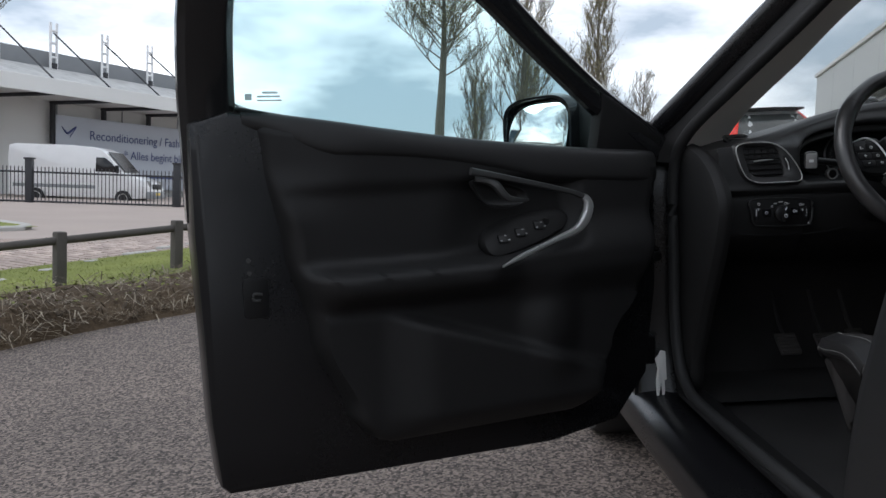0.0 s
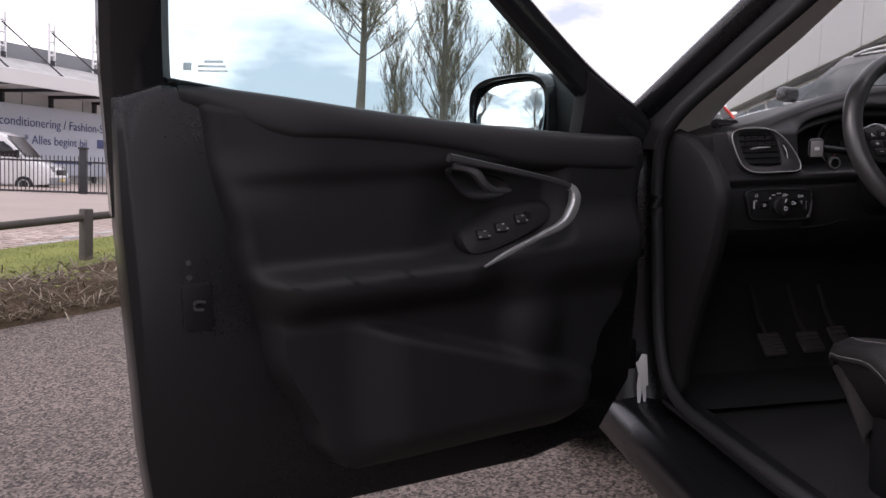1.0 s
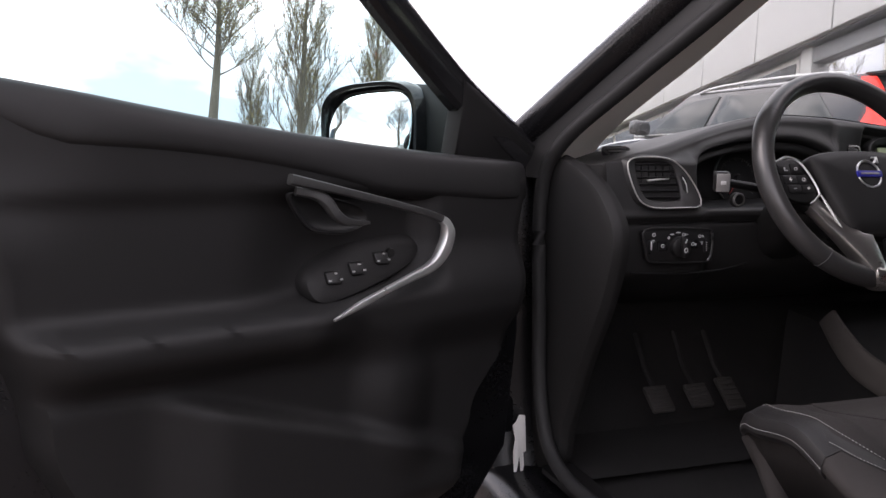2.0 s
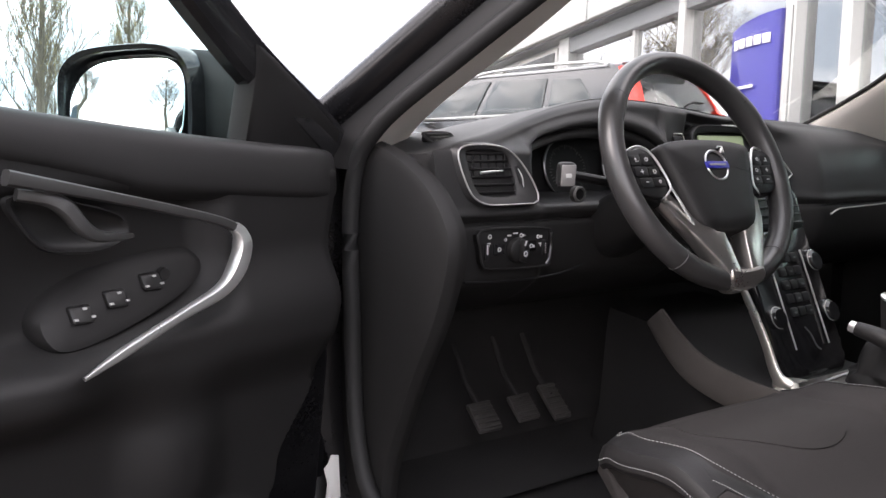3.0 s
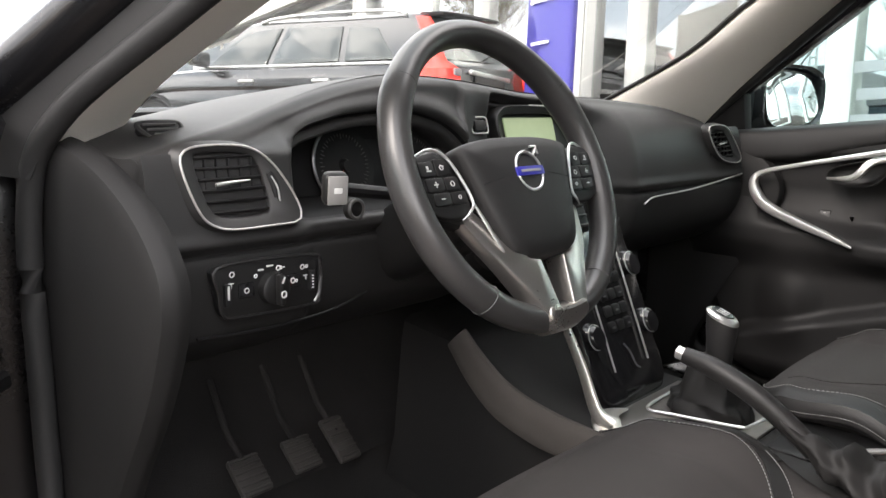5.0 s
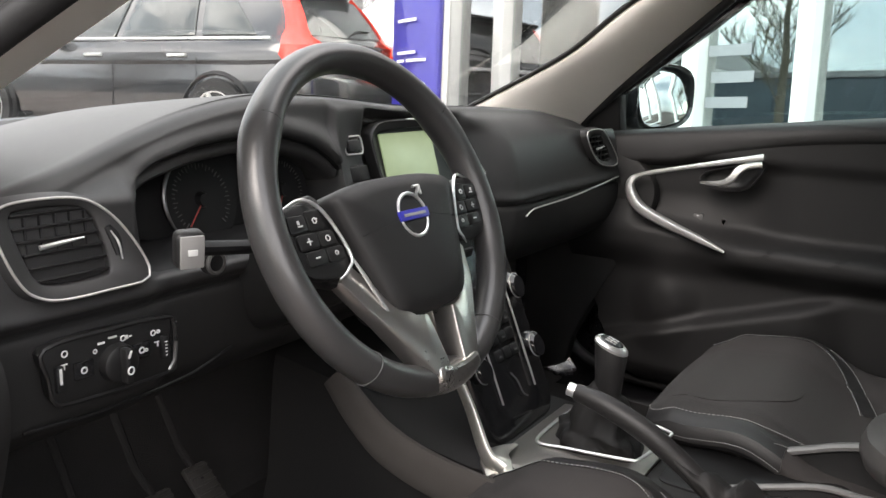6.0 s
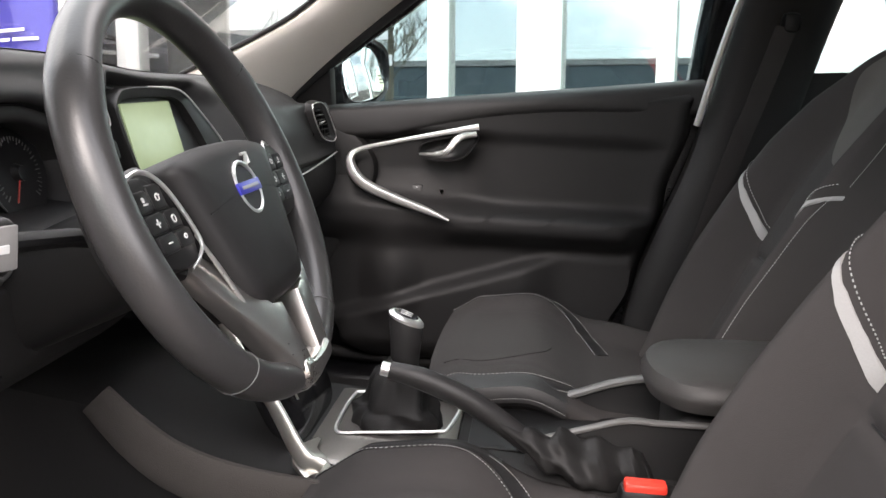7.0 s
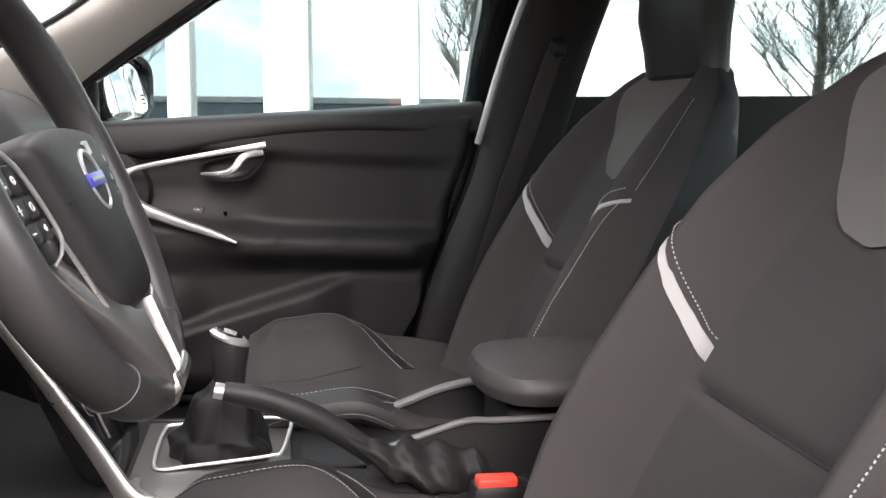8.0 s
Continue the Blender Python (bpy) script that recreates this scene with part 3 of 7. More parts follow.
room = empty("showroom", "white car showroom with a glazed front", "building")
def sbox(name, s0, s1, n0, n1, z0, z1, mat, parent, label="", edge=0.01):
    bm = bmesh.new()
    vs = [bm.verts.new(sf(s, n, z)) for s in (s0, s1) for n in (n0, n1) for z in (z0, z1)]
    for q in ((0, 1, 3, 2), (4, 6, 7, 5), (0, 4, 5, 1), (2, 3, 7, 6), (0, 2, 6, 4), (1, 5, 7, 3)):
        bm.faces.new([vs[k] for k in q])
    bmesh.ops.recalc_face_normals(bm, faces=bm.faces)
    if edge:
        bmesh.ops.bevel(bm, geom=bm.edges[:], offset=edge, segments=1, affect="EDGES")
    return part(name, bm, mat, parent, label)


GZ = 0.45
for k in range(16):
    s = -12 + k * 2.24
    sbox("fascia_panel", s + 0.012, s + 2.228, -0.30, 0.2, 3.26, 4.50, PANEL, room)
sbox("fascia_frame", -12, 23.8, -0.22, 0.3, 3.24, 4.46, GREYMETAL, room, edge=0)
sbox("roof", -12, 23.8, 0.0, 12, 4.2, 4.40, GREYMETAL, room, "flat grey roof")
sbox("roof_edge", -12, 23.9, -0.36, -0.22, 4.50, 4.60, WHITE, room)
sbox("base_wall", 9.3, 23.8, 0.0, 0.2, -0.2, 3.24, PANEL, room, "grey clad wall")
for k in range(7):
    s = 9.5 + k * 2.1
    sbox("clerestory_frame", s, s + 1.95, -0.05, 0.0, 2.72, 3.18, WHITE, room)
    sbox("clerestory_pane", s + 0.06, s + 1.89, -0.062, -0.052, 2.78, 3.12, GLOSS, room, edge=0.001)
    sbox("wall_seam", s - 0.03, s, -0.02, 0.0, -0.2, 2.7, GREYMETAL, room, edge=0.002)
for s0, s1, mat in ((9.0, 9.3, PANEL), (6.28, 6.40, WHITE), (4.62, 4.75, WHITE), (3.99, 4.10, WHITE), (2.18, 2.30, WHITE), (1.44, 1.54, WHITE), (0.70, 0.95, WHITE), (0.03, 0.12, WHITE), (-1.6, -1.45, WHITE), (-3.2, -3.05, WHITE), (-4.8, -4.6, WHITE), (-7.0, -6.8, WHITE), (-9.2, -9.0, WHITE)):
    sbox("mullion", s0, s1, -0.12, 0.06, GZ - 0.1, 3.24, mat, room, "white window post")
for s in (7.40,):
    sbox("mullion", s - 0.025, s + 0.025, -0.06, 0.04, GZ - 0.1, 3.24, WHITE, room)
sbox("lintel", -12, 9.0, -0.10, 0.08, 3.02, 3.22, GREYMETAL, room)
edges = [9.0, 7.42, 6.34, 4.68, 4.04, 2.24, 1.49, 0.82, 0.08, -1.5, -3.1, -4.7, -6.9, -9.1, -12]
for a, b in zip(edges, edges[1:]):
    ob = sbox("shop_pane", b + 0.03, a - 0.03, 0.0, 0.012, GZ, 3.02, SHOPGLASS, room, edge=0)
    ob.visible_shadow = False
sbox("plinth", -12, 9.0, -0.06, 0.06, -0.3, GZ, GREYMETAL, room)
sbox("shop_floor", -12, 23.8, 0.2, 12, 0.25, GZ - 0.02, CONCRETE, room)
sbox("back_wall", -12, 23.8, 11.8, 12, 0.2, 4.2, WHITE, room)
sbox("end_wall", 23.6, 23.8, 0.2, 12, 0.2, 4.2, WHITE, room)
sbox("end_wall", -12, -11.8, 0.2, 12, 0.2, 4.2, WHITE, room)
sbox("lower_wing", 24.2, 40, 2, 12, -0.2, 3.3, GREYMETAL, room, "grey lower wing")
for s, z in ((3.17, 2.36), (3.15, 2.16)):
    tagged(sbox("window_poster", s - 0.10, s + 0.10, 0.016, 0.02, z - 0.07, z + 0.07, RED, None, "small red poster inside the showroom glass", 0.001), category="poster")
for z, b in ((1.60, 2.17), (1.43, 2.14), (1.27, 2.17)):
    tagged(sbox("window_lettering", b - 0.30, b, -0.006, -0.003, z - 0.035, z + 0.035, GREYMETAL, None, "grey lettering bar on the showroom glass", 0.001), category="lettering")
notice = tagged(sbox("window_notice", -0.62, -0.22, -0.008, -0.003, 0.9, 1.62, material("cream_notice", (0.62, 0.60, 0.44), 0.6), None, "cream notice on the showroom glass", 0.002), category="notice")
for k in range(3):
    sbox("notice_line", -0.56, -0.28, -0.014, -0.010, 1.32 + 0.09 * k, 1.36 + 0.09 * k, DARK, notice, "", 0.001)

# opening-hours sign
sign = empty("hours_sign", "tall curved blue opening-hours sign beside the showroom", "sign")
def sg(u, v, d):
    bow = 0.05 * (1 - ((u - 0.28) / 0.30) ** 2)
    return Vector((4.07, 3.12, 0)) + Vector((-0.30, -0.95, 0)).normalized() * 0 + SD * (0.28 - u) * 1.0 - SN * (bow + d) + Vector((0, 0, v))
out = [(0.0, 0.35), (0.56, 0.35)] + [(0.56 - 0.56 * k / 10, 2.40 - 0.08 * (k / 10) ** 1.5) for k in range(11)]
part("panel", slab(out, 0.05, sg, 0.008), SIGNBLUE, sign, "blue sign panel")
words = [(2.16, 0.06 + 0.088 * k, 0.132 + 0.088 * k, 0.075) for k in range(5)] + [(1.84, 0.10, 0.34, 0.024)]
for z, rest_ in ((1.60, (0.24,)), (1.54, (0.10, 0.22)), (1.42, (0.20,)), (1.36, (0.10, 0.22)), (1.31, (0.08, 0.22)), (1.18, (0.16,)), (1.12, (0.10, 0.22)), (1.06, (0.08, 0.20))):
    u = 0.10
    for wd in rest_:
        words.append((z, u, u + wd, 0.022))
        u += wd + 0.03
for z, a, b, h in words:
    part("text_bar", slab([(a + (b - a) * k / 6, z) for k in range(7)] + [(b - (b - a) * k / 6, z + h) for k in range(7)], 0.006, lambda u, v, d: sg(u, v, 0.051 + d), 0.001), BRIGHT, sign)
part("back_panel", slab(out, 0.02, lambda u, v, d: sg(u, v, d - 0.026), 0.005), PANEL, sign, "pale grey sign back")
part("edge_post", sweep([sg(-0.02, 0.3, 0.0), sg(-0.02, 2.33, 0.0)], 0.03, 8), ALU, sign)
part("edge_post", sweep([sg(0.58, 0.3, 0.0), sg(0.58, 2.42, 0.0)], 0.03, 8), ALU, sign)

# ---------------------------------------------------------------- trees
def tree(x, y, height, spread, seed, upright=0.75, leaves=900, trunk=0.16, first=0.32, reach=0.25, bend=0.20):
    r = random.Random(seed)
    z0 = ground_z(x, y) - 0.1
    t = empty("street_tree", "slender street tree with bare twigs and first spring leaves", "tree", group="street trees")
    bm, lf = bmesh.new(), bmesh.new()
    tips = []

    def limb(p, d, ln, rad, level):
        pts, q, dd = [p.copy()], p.copy(), d.copy()
        n = 5 if level < 2 else 3
        for k in range(n):
            dd = (dd + Vector((r.gauss(0, 0.10), r.gauss(0, 0.10), bend * upright))).normalized()
            q = q + dd * ln / n
            pts.append(q.copy())
        sweep(pts, rad, 5 if level < 2 else 3, bm=bm, taper=[1, 0.75, 0.5, 0.28])
        tips.extend(pts[1:])
        if level < 3:
            for k in range((6, 9, 8)[level]):
                f = r.uniform(0.18, 0.98)
                i = min(n - 1, int(f * n))
                a = r.uniform(0, 2 * math.pi)
                side = Vector((math.cos(a), math.sin(a), r.uniform(0.2, 0.9)))
                limb(pts[i].lerp(pts[i + 1], f * n - i), (dd * upright + side * (1.05 - upright * 0.5)).normalized(), ln * r.uniform(0.36, 0.58), rad * 0.58, level + 1)

    base = Vector((x, y, z0))
    stem = [base + Vector((r.gauss(0, 0.012) * k ** 0.7, r.gauss(0, 0.012) * k ** 0.7, height * 0.9 * k / 8)) for k in range(9)]
    sweep(stem, trunk, 9, up=(1, 0, 0), bm=bm, taper=[1.15, 0.95, 0.85, 0.75, 0.62, 0.5, 0.36, 0.22, 0.1])
    for k in range(30):
        f = first + (0.95 - first) * (k / 30) ** 0.95
        i = min(7, int(f * 8))
        p = stem[i].lerp(stem[i + 1], f * 8 - i)
        a = k * 2.4 + r.uniform(-0.4, 0.4)
        d = Vector((math.cos(a) * spread, math.sin(a) * spread, upright)).normalized()
        limb(p, d, height * (reach - 0.55 * reach * (f - first)) * r.uniform(0.8, 1.1), trunk * 0.19 * (1.1 - f * 0.7), 1)
    for k in range(leaves):
        c = r.choice(tips) + Vector((r.gauss(0, 0.10), r.gauss(0, 0.10), r.gauss(0, 0.10)))
        if c.z < z0 + height * first * 0.8:
            continue
        s = r.uniform(0.013, 0.034)
        n = Vector((r.gauss(0, 1), r.gauss(0, 1), r.gauss(0, 1))).normalized()
        a = n.orthogonal().normalized() * s
        b = n.cross(a).normalized() * s * 0.6
        lf.faces.new([lf.verts.new(q) for q in (c - a, c - b, c + a, c + b)])
    part("trunk", bm, BARK, t)
    part("crown", lf, LEAF, t, "sparse yellow-green spring leaves")


tree(-0.80, 25.0, 9.6, 1.0, 1, 0.62, 15000, 0.20, 0.53, 0.23, 0.13)
tree(2.5, 30.0, 11.0, 0.7, 2, 0.95, 14000, 0.18, 0.22, 0.25, 0.14)
tree(0.95, 31.0, 5.6, 0.5, 3, 1.0, 1500, 0.07, 0.16, 0.22)
tree(6.2, 34.0, 10.5, 0.6, 5, 1.0, 14000, 0.17, 0.2, 0.24, 0.15)
tree(1.2, 38.0, 8.5, 0.6, 7, 0.9, 2000, 0.14, 0.2)
tree(3.9, 40.0, 8.0, 0.6, 17, 0.9, 2400, 0.14, 0.2)
tree(11.0, 44.0, 8.0, 0.7, 8, 0.85, 2600, 0.14, 0.2)
tree(-12.3, 16.0, 9.5, 0.9, 9, 0.65, 6000, 0.18, 0.3, 0.25, 0.13)
tree(-11.5, 3.4, 9.0, 0.9, 10, 0.65, 600, 0.20, 0.3)
tree(-13.0, -4.5, 9.0, 0.9, 12, 0.65, 600, 0.18, 0.3)

# ---------------------------------------------------------------- the dark estate car by the showroom
def estate(origin, heading, name, label, paint, tail_mat):
    hd = radians(heading)
    D, N = Vector((math.sin(hd), math.cos(hd), 0)), Vector((math.cos(hd), -math.sin(hd), 0))
    o = Vector(origin)
    rise = (ground_z(*(o + D * 3.4)[:2]) - ground_z(*(o + D * 0.8)[:2])) / 2.6 * 0.94
    roll = (ground_z(*(o + N * 1.6 + D * 0.8)[:2]) - ground_z(*(o + D * 0.8)[:2])) / 1.8
    zero = ground_z(o.x, o.y)
    if o.z:
        zero, rise, roll = 0.0, 0.0, 0.0      # stands on a level floor
    P = lambda s, n, z: o + D * s * 0.94 + N * n * 0.9 + Vector((0, 0, zero + rise * s + roll * n + z * 0.935))
    c = empty(name, label, "car")
    TOP = ((0.0, 0.93), (0.12, 0.985), (1.0, 0.985), (2.2, 0.970), (3.0, 0.960), (3.4, 0.940), (4.0, 0.865), (4.4, 0.760), (4.58, 0.640))
    WIDE = ((0.0, 0.80), (0.15, 0.875), (0.8, 0.915), (2.3, 0.920), (3.6, 0.905), (4.2, 0.83), (4.5, 0.70), (4.58, 0.60))
    LOW = ((0.0, 0.42), (0.2, 0.28), (0.6, 0.23), (4.1, 0.23), (4.58, 0.32))
    look_up = lambda t, s: sum(lerp_line(t, s + k * 0.05) for k in (-1, 0, 1)) / 3
    section = ((0.90, 0.0), (0.965, 0.10), (0.98, 0.34), (0.99, 0.52), (0.972, 0.70), (1.0, 0.745), (1.0, 0.80), (0.985, 0.89), (0.955, 0.965), (0.90, 0.998), (0.60, 1.02), (0.0, 1.03))
    rows = []
    for k in range(41):
        s = 4.58 * k / 40
        tz, wz, bz = look_up(TOP, s), look_up(WIDE, s), look_up(LOW, s)
        half = [(wz * a, bz + (tz - bz) * f) for a, f in section]
        rows.append([P(s, 0.92 + n, z) for n, z in half] + [P(s, 0.92 - n, z) for n, z in half[-2::-1]])
    bm = bmesh.new()
    v = grid_mesh(bm, rows, close_u=True)
    for ring in (v[0], v[-1]):
        bm.faces.new(ring)
    part("body", bm, paint, c, "", 24)
    # cabin: a closed glasshouse, panes set on it
    side = lambda q, s: (0.850 - 0.245 * q - 0.03 * q * q) * (1 - 0.07 * ease(2.1, 3.1, s) - 0.05 * (1 - ease(0.1, 0.6, s)))
    rear, fore = lambda q: 0.10 + 0.22 * q + 0.10 * q ** 3, lambda q: 3.10 - 0.60 * q
    zed = lambda q: 0.955 + 0.465 * q
    rings = []
    for q in (0.0, 0.25, 0.5, 0.75, 0.92, 1.0):
        r0, f0_ = rear(q), fore(q)
        ss = [r0 + (f0_ - r0) * k / 12 for k in range(13)]
        ring = [P(s, 0.92 + side(q, s), zed(q)) for s in ss] + [P(f0_ + 0.10, 0.92 + a * side(q, f0_), zed(q) + 0.01) for a in (0.6, 0.0, -0.6)]
        ring += [P(s, 0.92 - side(q, s), zed(q)) for s in reversed(ss)] + [P(r0 - 0.05, 0.92 + a * side(q, r0), zed(q) + 0.005) for a in (-0.6, 0.0, 0.6)]
        rings.append(ring)
    mid_s = (rear(1) + fore(1)) / 2
    for k, up in ((0.8, 0.032), (0.4, 0.052)):
        base_ring = rings[5]
        ctr = P(mid_s, 0.92, zed(1))
        rings.append([ctr + (p - ctr) * k + Vector((0, 0, up)) for p in base_ring])
    bm = bmesh.new()
    v = grid_mesh(bm, rings, close_u=True)
    cap(bm, v[-1])
    part("cabin", bm, paint, c, "dark painted roof and pillars", 40)
    for sgn in (-1, 1):
        skin = lambda u, w, d: P(u, 0.92 + sgn * (side((w - 0.955) / 0.465, u) + 0.004 + d), w)
        # three panes a side
        for q in ([(0.50, 1.015), (1.06, 1.01), (1.16, 1.33), (0.82, 1.31)], [(1.14, 1.01), (1.96, 0.995), (1.94, 1.36), (1.24, 1.34)], [(2.04, 0.995), (2.98, 0.985), (2.50, 1.325), (2.02, 1.36)]):
            dense = []
            for a, b in zip(q, q[1:] + q[:1]):
                dense += [(a[0] + (b[0] - a[0]) * k / 5, a[1] + (b[1] - a[1]) * k / 5) for k in range(5)]
            part("side_window", slab(dense, 0.010, skin, 0.002), CARPANE, c, "grey tinted side window")
        part("window_strip", sweep([P(s, 0.92 + sgn * (look_up(WIDE, s) * 0.945), 0.985 - 0.012 * s / 3) for s in (0.35, 0.8, 1.4, 2.0, 2.6, 3.02)], 0.013, 6), CHROME, c, "chrome window strip")
        rail_ = curve_pts([P(0.55, 0.92 + sgn * 0.59, 1.425), P(0.72, 0.92 + sgn * 0.585, 1.465), P(1.4, 0.92 + sgn * 0.585, 1.482), P(2.1, 0.92 + sgn * 0.575, 1.465), P(2.36, 0.92 + sgn * 0.57, 1.425)], 5)
        part("roof_rail", sweep(rail_, 0.014, 8), CHROME, c, "silver roof rail")
        # tail light: a narrow strip up the pillar over a broad block on the shoulder
        rows = []
        for z, w1, w2 in ((1.40, 0.05, 0.02), (1.30, 0.06, 0.03), (1.18, 0.075, 0.04), (1.06, 0.10, 0.05), (1.00, 0.15, 0.09), (0.93, 0.22, 0.14), (0.85, 0.24, 0.16), (0.78, 0.18, 0.13), (0.75, 0.10, 0.08)):
            q = (z - 0.955) / 0.465
            if q > 0:
                sr, hw = rear(q), side(q, rear(q))
            else:
                sr, hw = 0.0, look_up(WIDE, 0.0) * (1.0 if z > 0.7 else 0.98)
            at = lambda ds: hw if q > 0 else look_up(WIDE, ds) * 0.995
            rows.append([P(sr + w1, 0.92 + sgn * (at(w1) + 0.012), z), P(sr + w1 * 0.5, 0.92 + sgn * (at(w1 * 0.5) + 0.014), z), P(sr + 0.005, 0.92 + sgn * (hw + 0.010), z), P(sr - 0.03, 0.92 + sgn * (hw - 0.03), z), P(sr - 0.045, 0.92 + sgn * (hw - 0.04 - w2), z)])
        lens = part("tail_light", solid_from_sheet(rows, tuple(-D * 0.012)), tail_mat, c, "tall red tail light")
        part("reversing_lens", block((0.10, 0.02, 0.06), P(-0.062, 0.92 + sgn * 0.68, 0.90), 0.012, 2, Matrix.Rotation(-hd, 3, "Z")), SILVERLEATHER, lens, "pale reversing lens")
        m = part("door_mirror", block((0.22, 0.13, 0.15), P(2.80, 0.92 + sgn * 1.02, 1.06), 0.045, 3, Matrix.Rotation(-hd, 3, "Z")), paint, c)
        part("mirror_arm", sweep([P(2.86, 0.92 + sgn * 0.84, 0.985), P(2.82, 0.92 + sgn * 0.95, 1.01)], 0.025, 6), DARK, m)
        for s in (0.86, 3.62):
            place = lambda a, b, h: P(s + a, 0.92 + sgn * (0.815 + h), 0.325 + b)
            part("wheel_arch", lathe([(0.0, 0.060), (0.375, 0.060), (0.385, 0.085), (0.36, 0.112), (0.345, 0.10), (0.345, 0.062)], place, 32), DARK, c, "dark wheel arch")
            t = part("wheel", lathe([(0.2, -0.1), (0.31, -0.1), (0.325, -0.06), (0.325, 0.08), (0.31, 0.115), (0.21, 0.11)], place, 28), RUBBER, c)
            bm = lathe([(0.0, 0.085), (0.05, 0.118), (0.06, 0.10), (0.19, 0.082), (0.205, 0.118), (0.215, 0.118), (0.21, 0.06)], place, 30)
            for k in range(5):
                w = 2 * math.pi * k / 5
                sweep([place(0.04 * math.cos(w), 0.04 * math.sin(w), 0.112), place(0.20 * math.cos(w), 0.20 * math.sin(w), 0.116)], 0.022, 6, bm=bm)
            part("rim", bm, ALU, t, "silver alloy rim")
        for s in (1.16, 2.12):
            part("door_handle", sweep([P(s, 0.92 + sgn * 0.928, 0.835), P(s + 0.2, 0.92 + sgn * 0.928, 0.832)], 0.016, 6), CHROME, c, "chrome door handle")
        for s in (1.06, 2.00):
            part("door_gap", sweep([P(s + 0.02, 0.92 + sgn * 0.868, 0.955), P(s, 0.92 + sgn * 0.915, 0.80), P(s, 0.92 + sgn * 0.912, 0.60), P(s + 0.02, 0.92 + sgn * 0.900, 0.34)], 0.005, 4), DARK, c)
    rows = [[P(rear(q) - 0.058 + 0.03 * abs(a) ** 2, 0.92 + a * side(q, rear(q)) * 0.86, zed(q) + 0.004) for a in (-1, -0.5, 0, 0.5, 1)] for q in (0.12, 0.4, 0.7, 0.86)]
    part("rear_window", solid_from_sheet(rows, tuple(-D * 0.008)), CARPANE, c, "dark rear window")
    rows = [[P(fore(q) + 0.115 - 0.09 * abs(a) ** 2, 0.92 + a * side(q, fore(q)) * 0.90, zed(q) + 0.012) for a in (-1, -0.5, 0, 0.5, 1)] for q in (0.06, 0.4, 0.7, 0.93)]
    part("windscreen", solid_from_sheet(rows, tuple(D * 0.008)), CARPANE, c)
    part("spoiler", slab([(0.40, 0.20), (0.92, 0.16), (1.44, 0.20), (1.46, 0.44), (0.38, 0.44)], 0.03, lambda u, w, d: P(w, u, 1.412 + d), 0.01), DARK, c, "dark roof spoiler")
    part("wiper", sweep([P(0.06, 0.92, 1.03), P(0.09, 1.10, 1.08), P(0.10, 1.34, 1.085)], 0.009, 6), DARK, c)
    part("number_plate", block((0.50, 0.02, 0.11), P(-0.02, 0.92, 0.80), 0.004, 1, Matrix.Rotation(-hd, 3, "Z")), TUNNEL, c)
    part("tail_strip", block((0.70, 0.03, 0.04), P(-0.02, 0.92, 0.88), 0.01, 2, Matrix.Rotation(-hd, 3, "Z")), CHROME, c, "chrome strip over the number plate")
    part("bumper", block((1.56, 0.14, 0.26), P(0.03, 0.92, 0.52), 0.06, 3, Matrix.Rotation(-hd, 3, "Z")), paint, c)
    return c


def lerp_line(table, x):
    """Straight look-up in a short table of (x, value)."""
    for (a, va), (b, vb) in zip(table, table[1:]):
        if x <= b:
            return va + (vb - va) * max(0.0, (x - a) / (b - a))
    return table[-1][1]


CARPANE = material("car_window_pane", (0.05, 0.056, 0.054), 0.04, vary=0.05, scale=2, fine=30, bump=0.0, coat=0.2, spec=0.6)
SILVERPAINT = material("silver_car_paint", (0.36, 0.37, 0.37), 0.2, 0.5, vary=0.06, scale=2, fine=150, bump=0.01, coat=0.8)
TAIL = material("red_tail_lens", (0.72, 0.03, 0.02), 0.2, vary=0.1, scale=10, fine=80, bump=0.02, coat=0.5, emit=((0.9, 0.05, 0.02), 0.25))
DARKPAINT = material("dark_grey_car_paint", (0.045, 0.046, 0.048), 0.12, 0.35, vary=0.15, scale=2, fine=150, bump=0.01, coat=1.0)
estate((3.50, 3.82, 0), -10, "parked_estate_car", "dark grey estate car with red tail lights parked by the showroom", DARKPAINT, TAIL)
estate((2.62, 9.2, 0), -10, "parked_white_car", "white car parked ahead of the dark estate car", WHITEPAINT, TAIL)
estate(sf(0.3, 2.6, GZ - 0.02), 16, "display_car", "dark car on display behind the showroom glass", DARKPAINT, TAIL)
estate(sf(-5.4, 2.2, GZ - 0.02), 16, "display_car", "silver-grey car on display behind the showroom glass", SILVERPAINT, TAIL)
LEAN, NOSE = 4.4, 2.4

# ---------------------------------------------------------------- the car: shell
car = empty("car", "black hatchback on asphalt with its driver's door wide open", "car",
            Matrix.Rotation(radians(-LEAN), 4, "Y") @ Matrix.Rotation(radians(NOSE), 4, "X"))
HX, HY = 0.877, 0.396          # door hinges
OPEN = radians(68.7)           # the driver's door


def pillar_at(z, out=0.0):
    """x (positive side) and y of the windscreen pillar's outer edge at a height."""
    return 0.867 - 0.69 * (z - 0.95) + out, 0.406 - 1.32 * (z - 0.95)


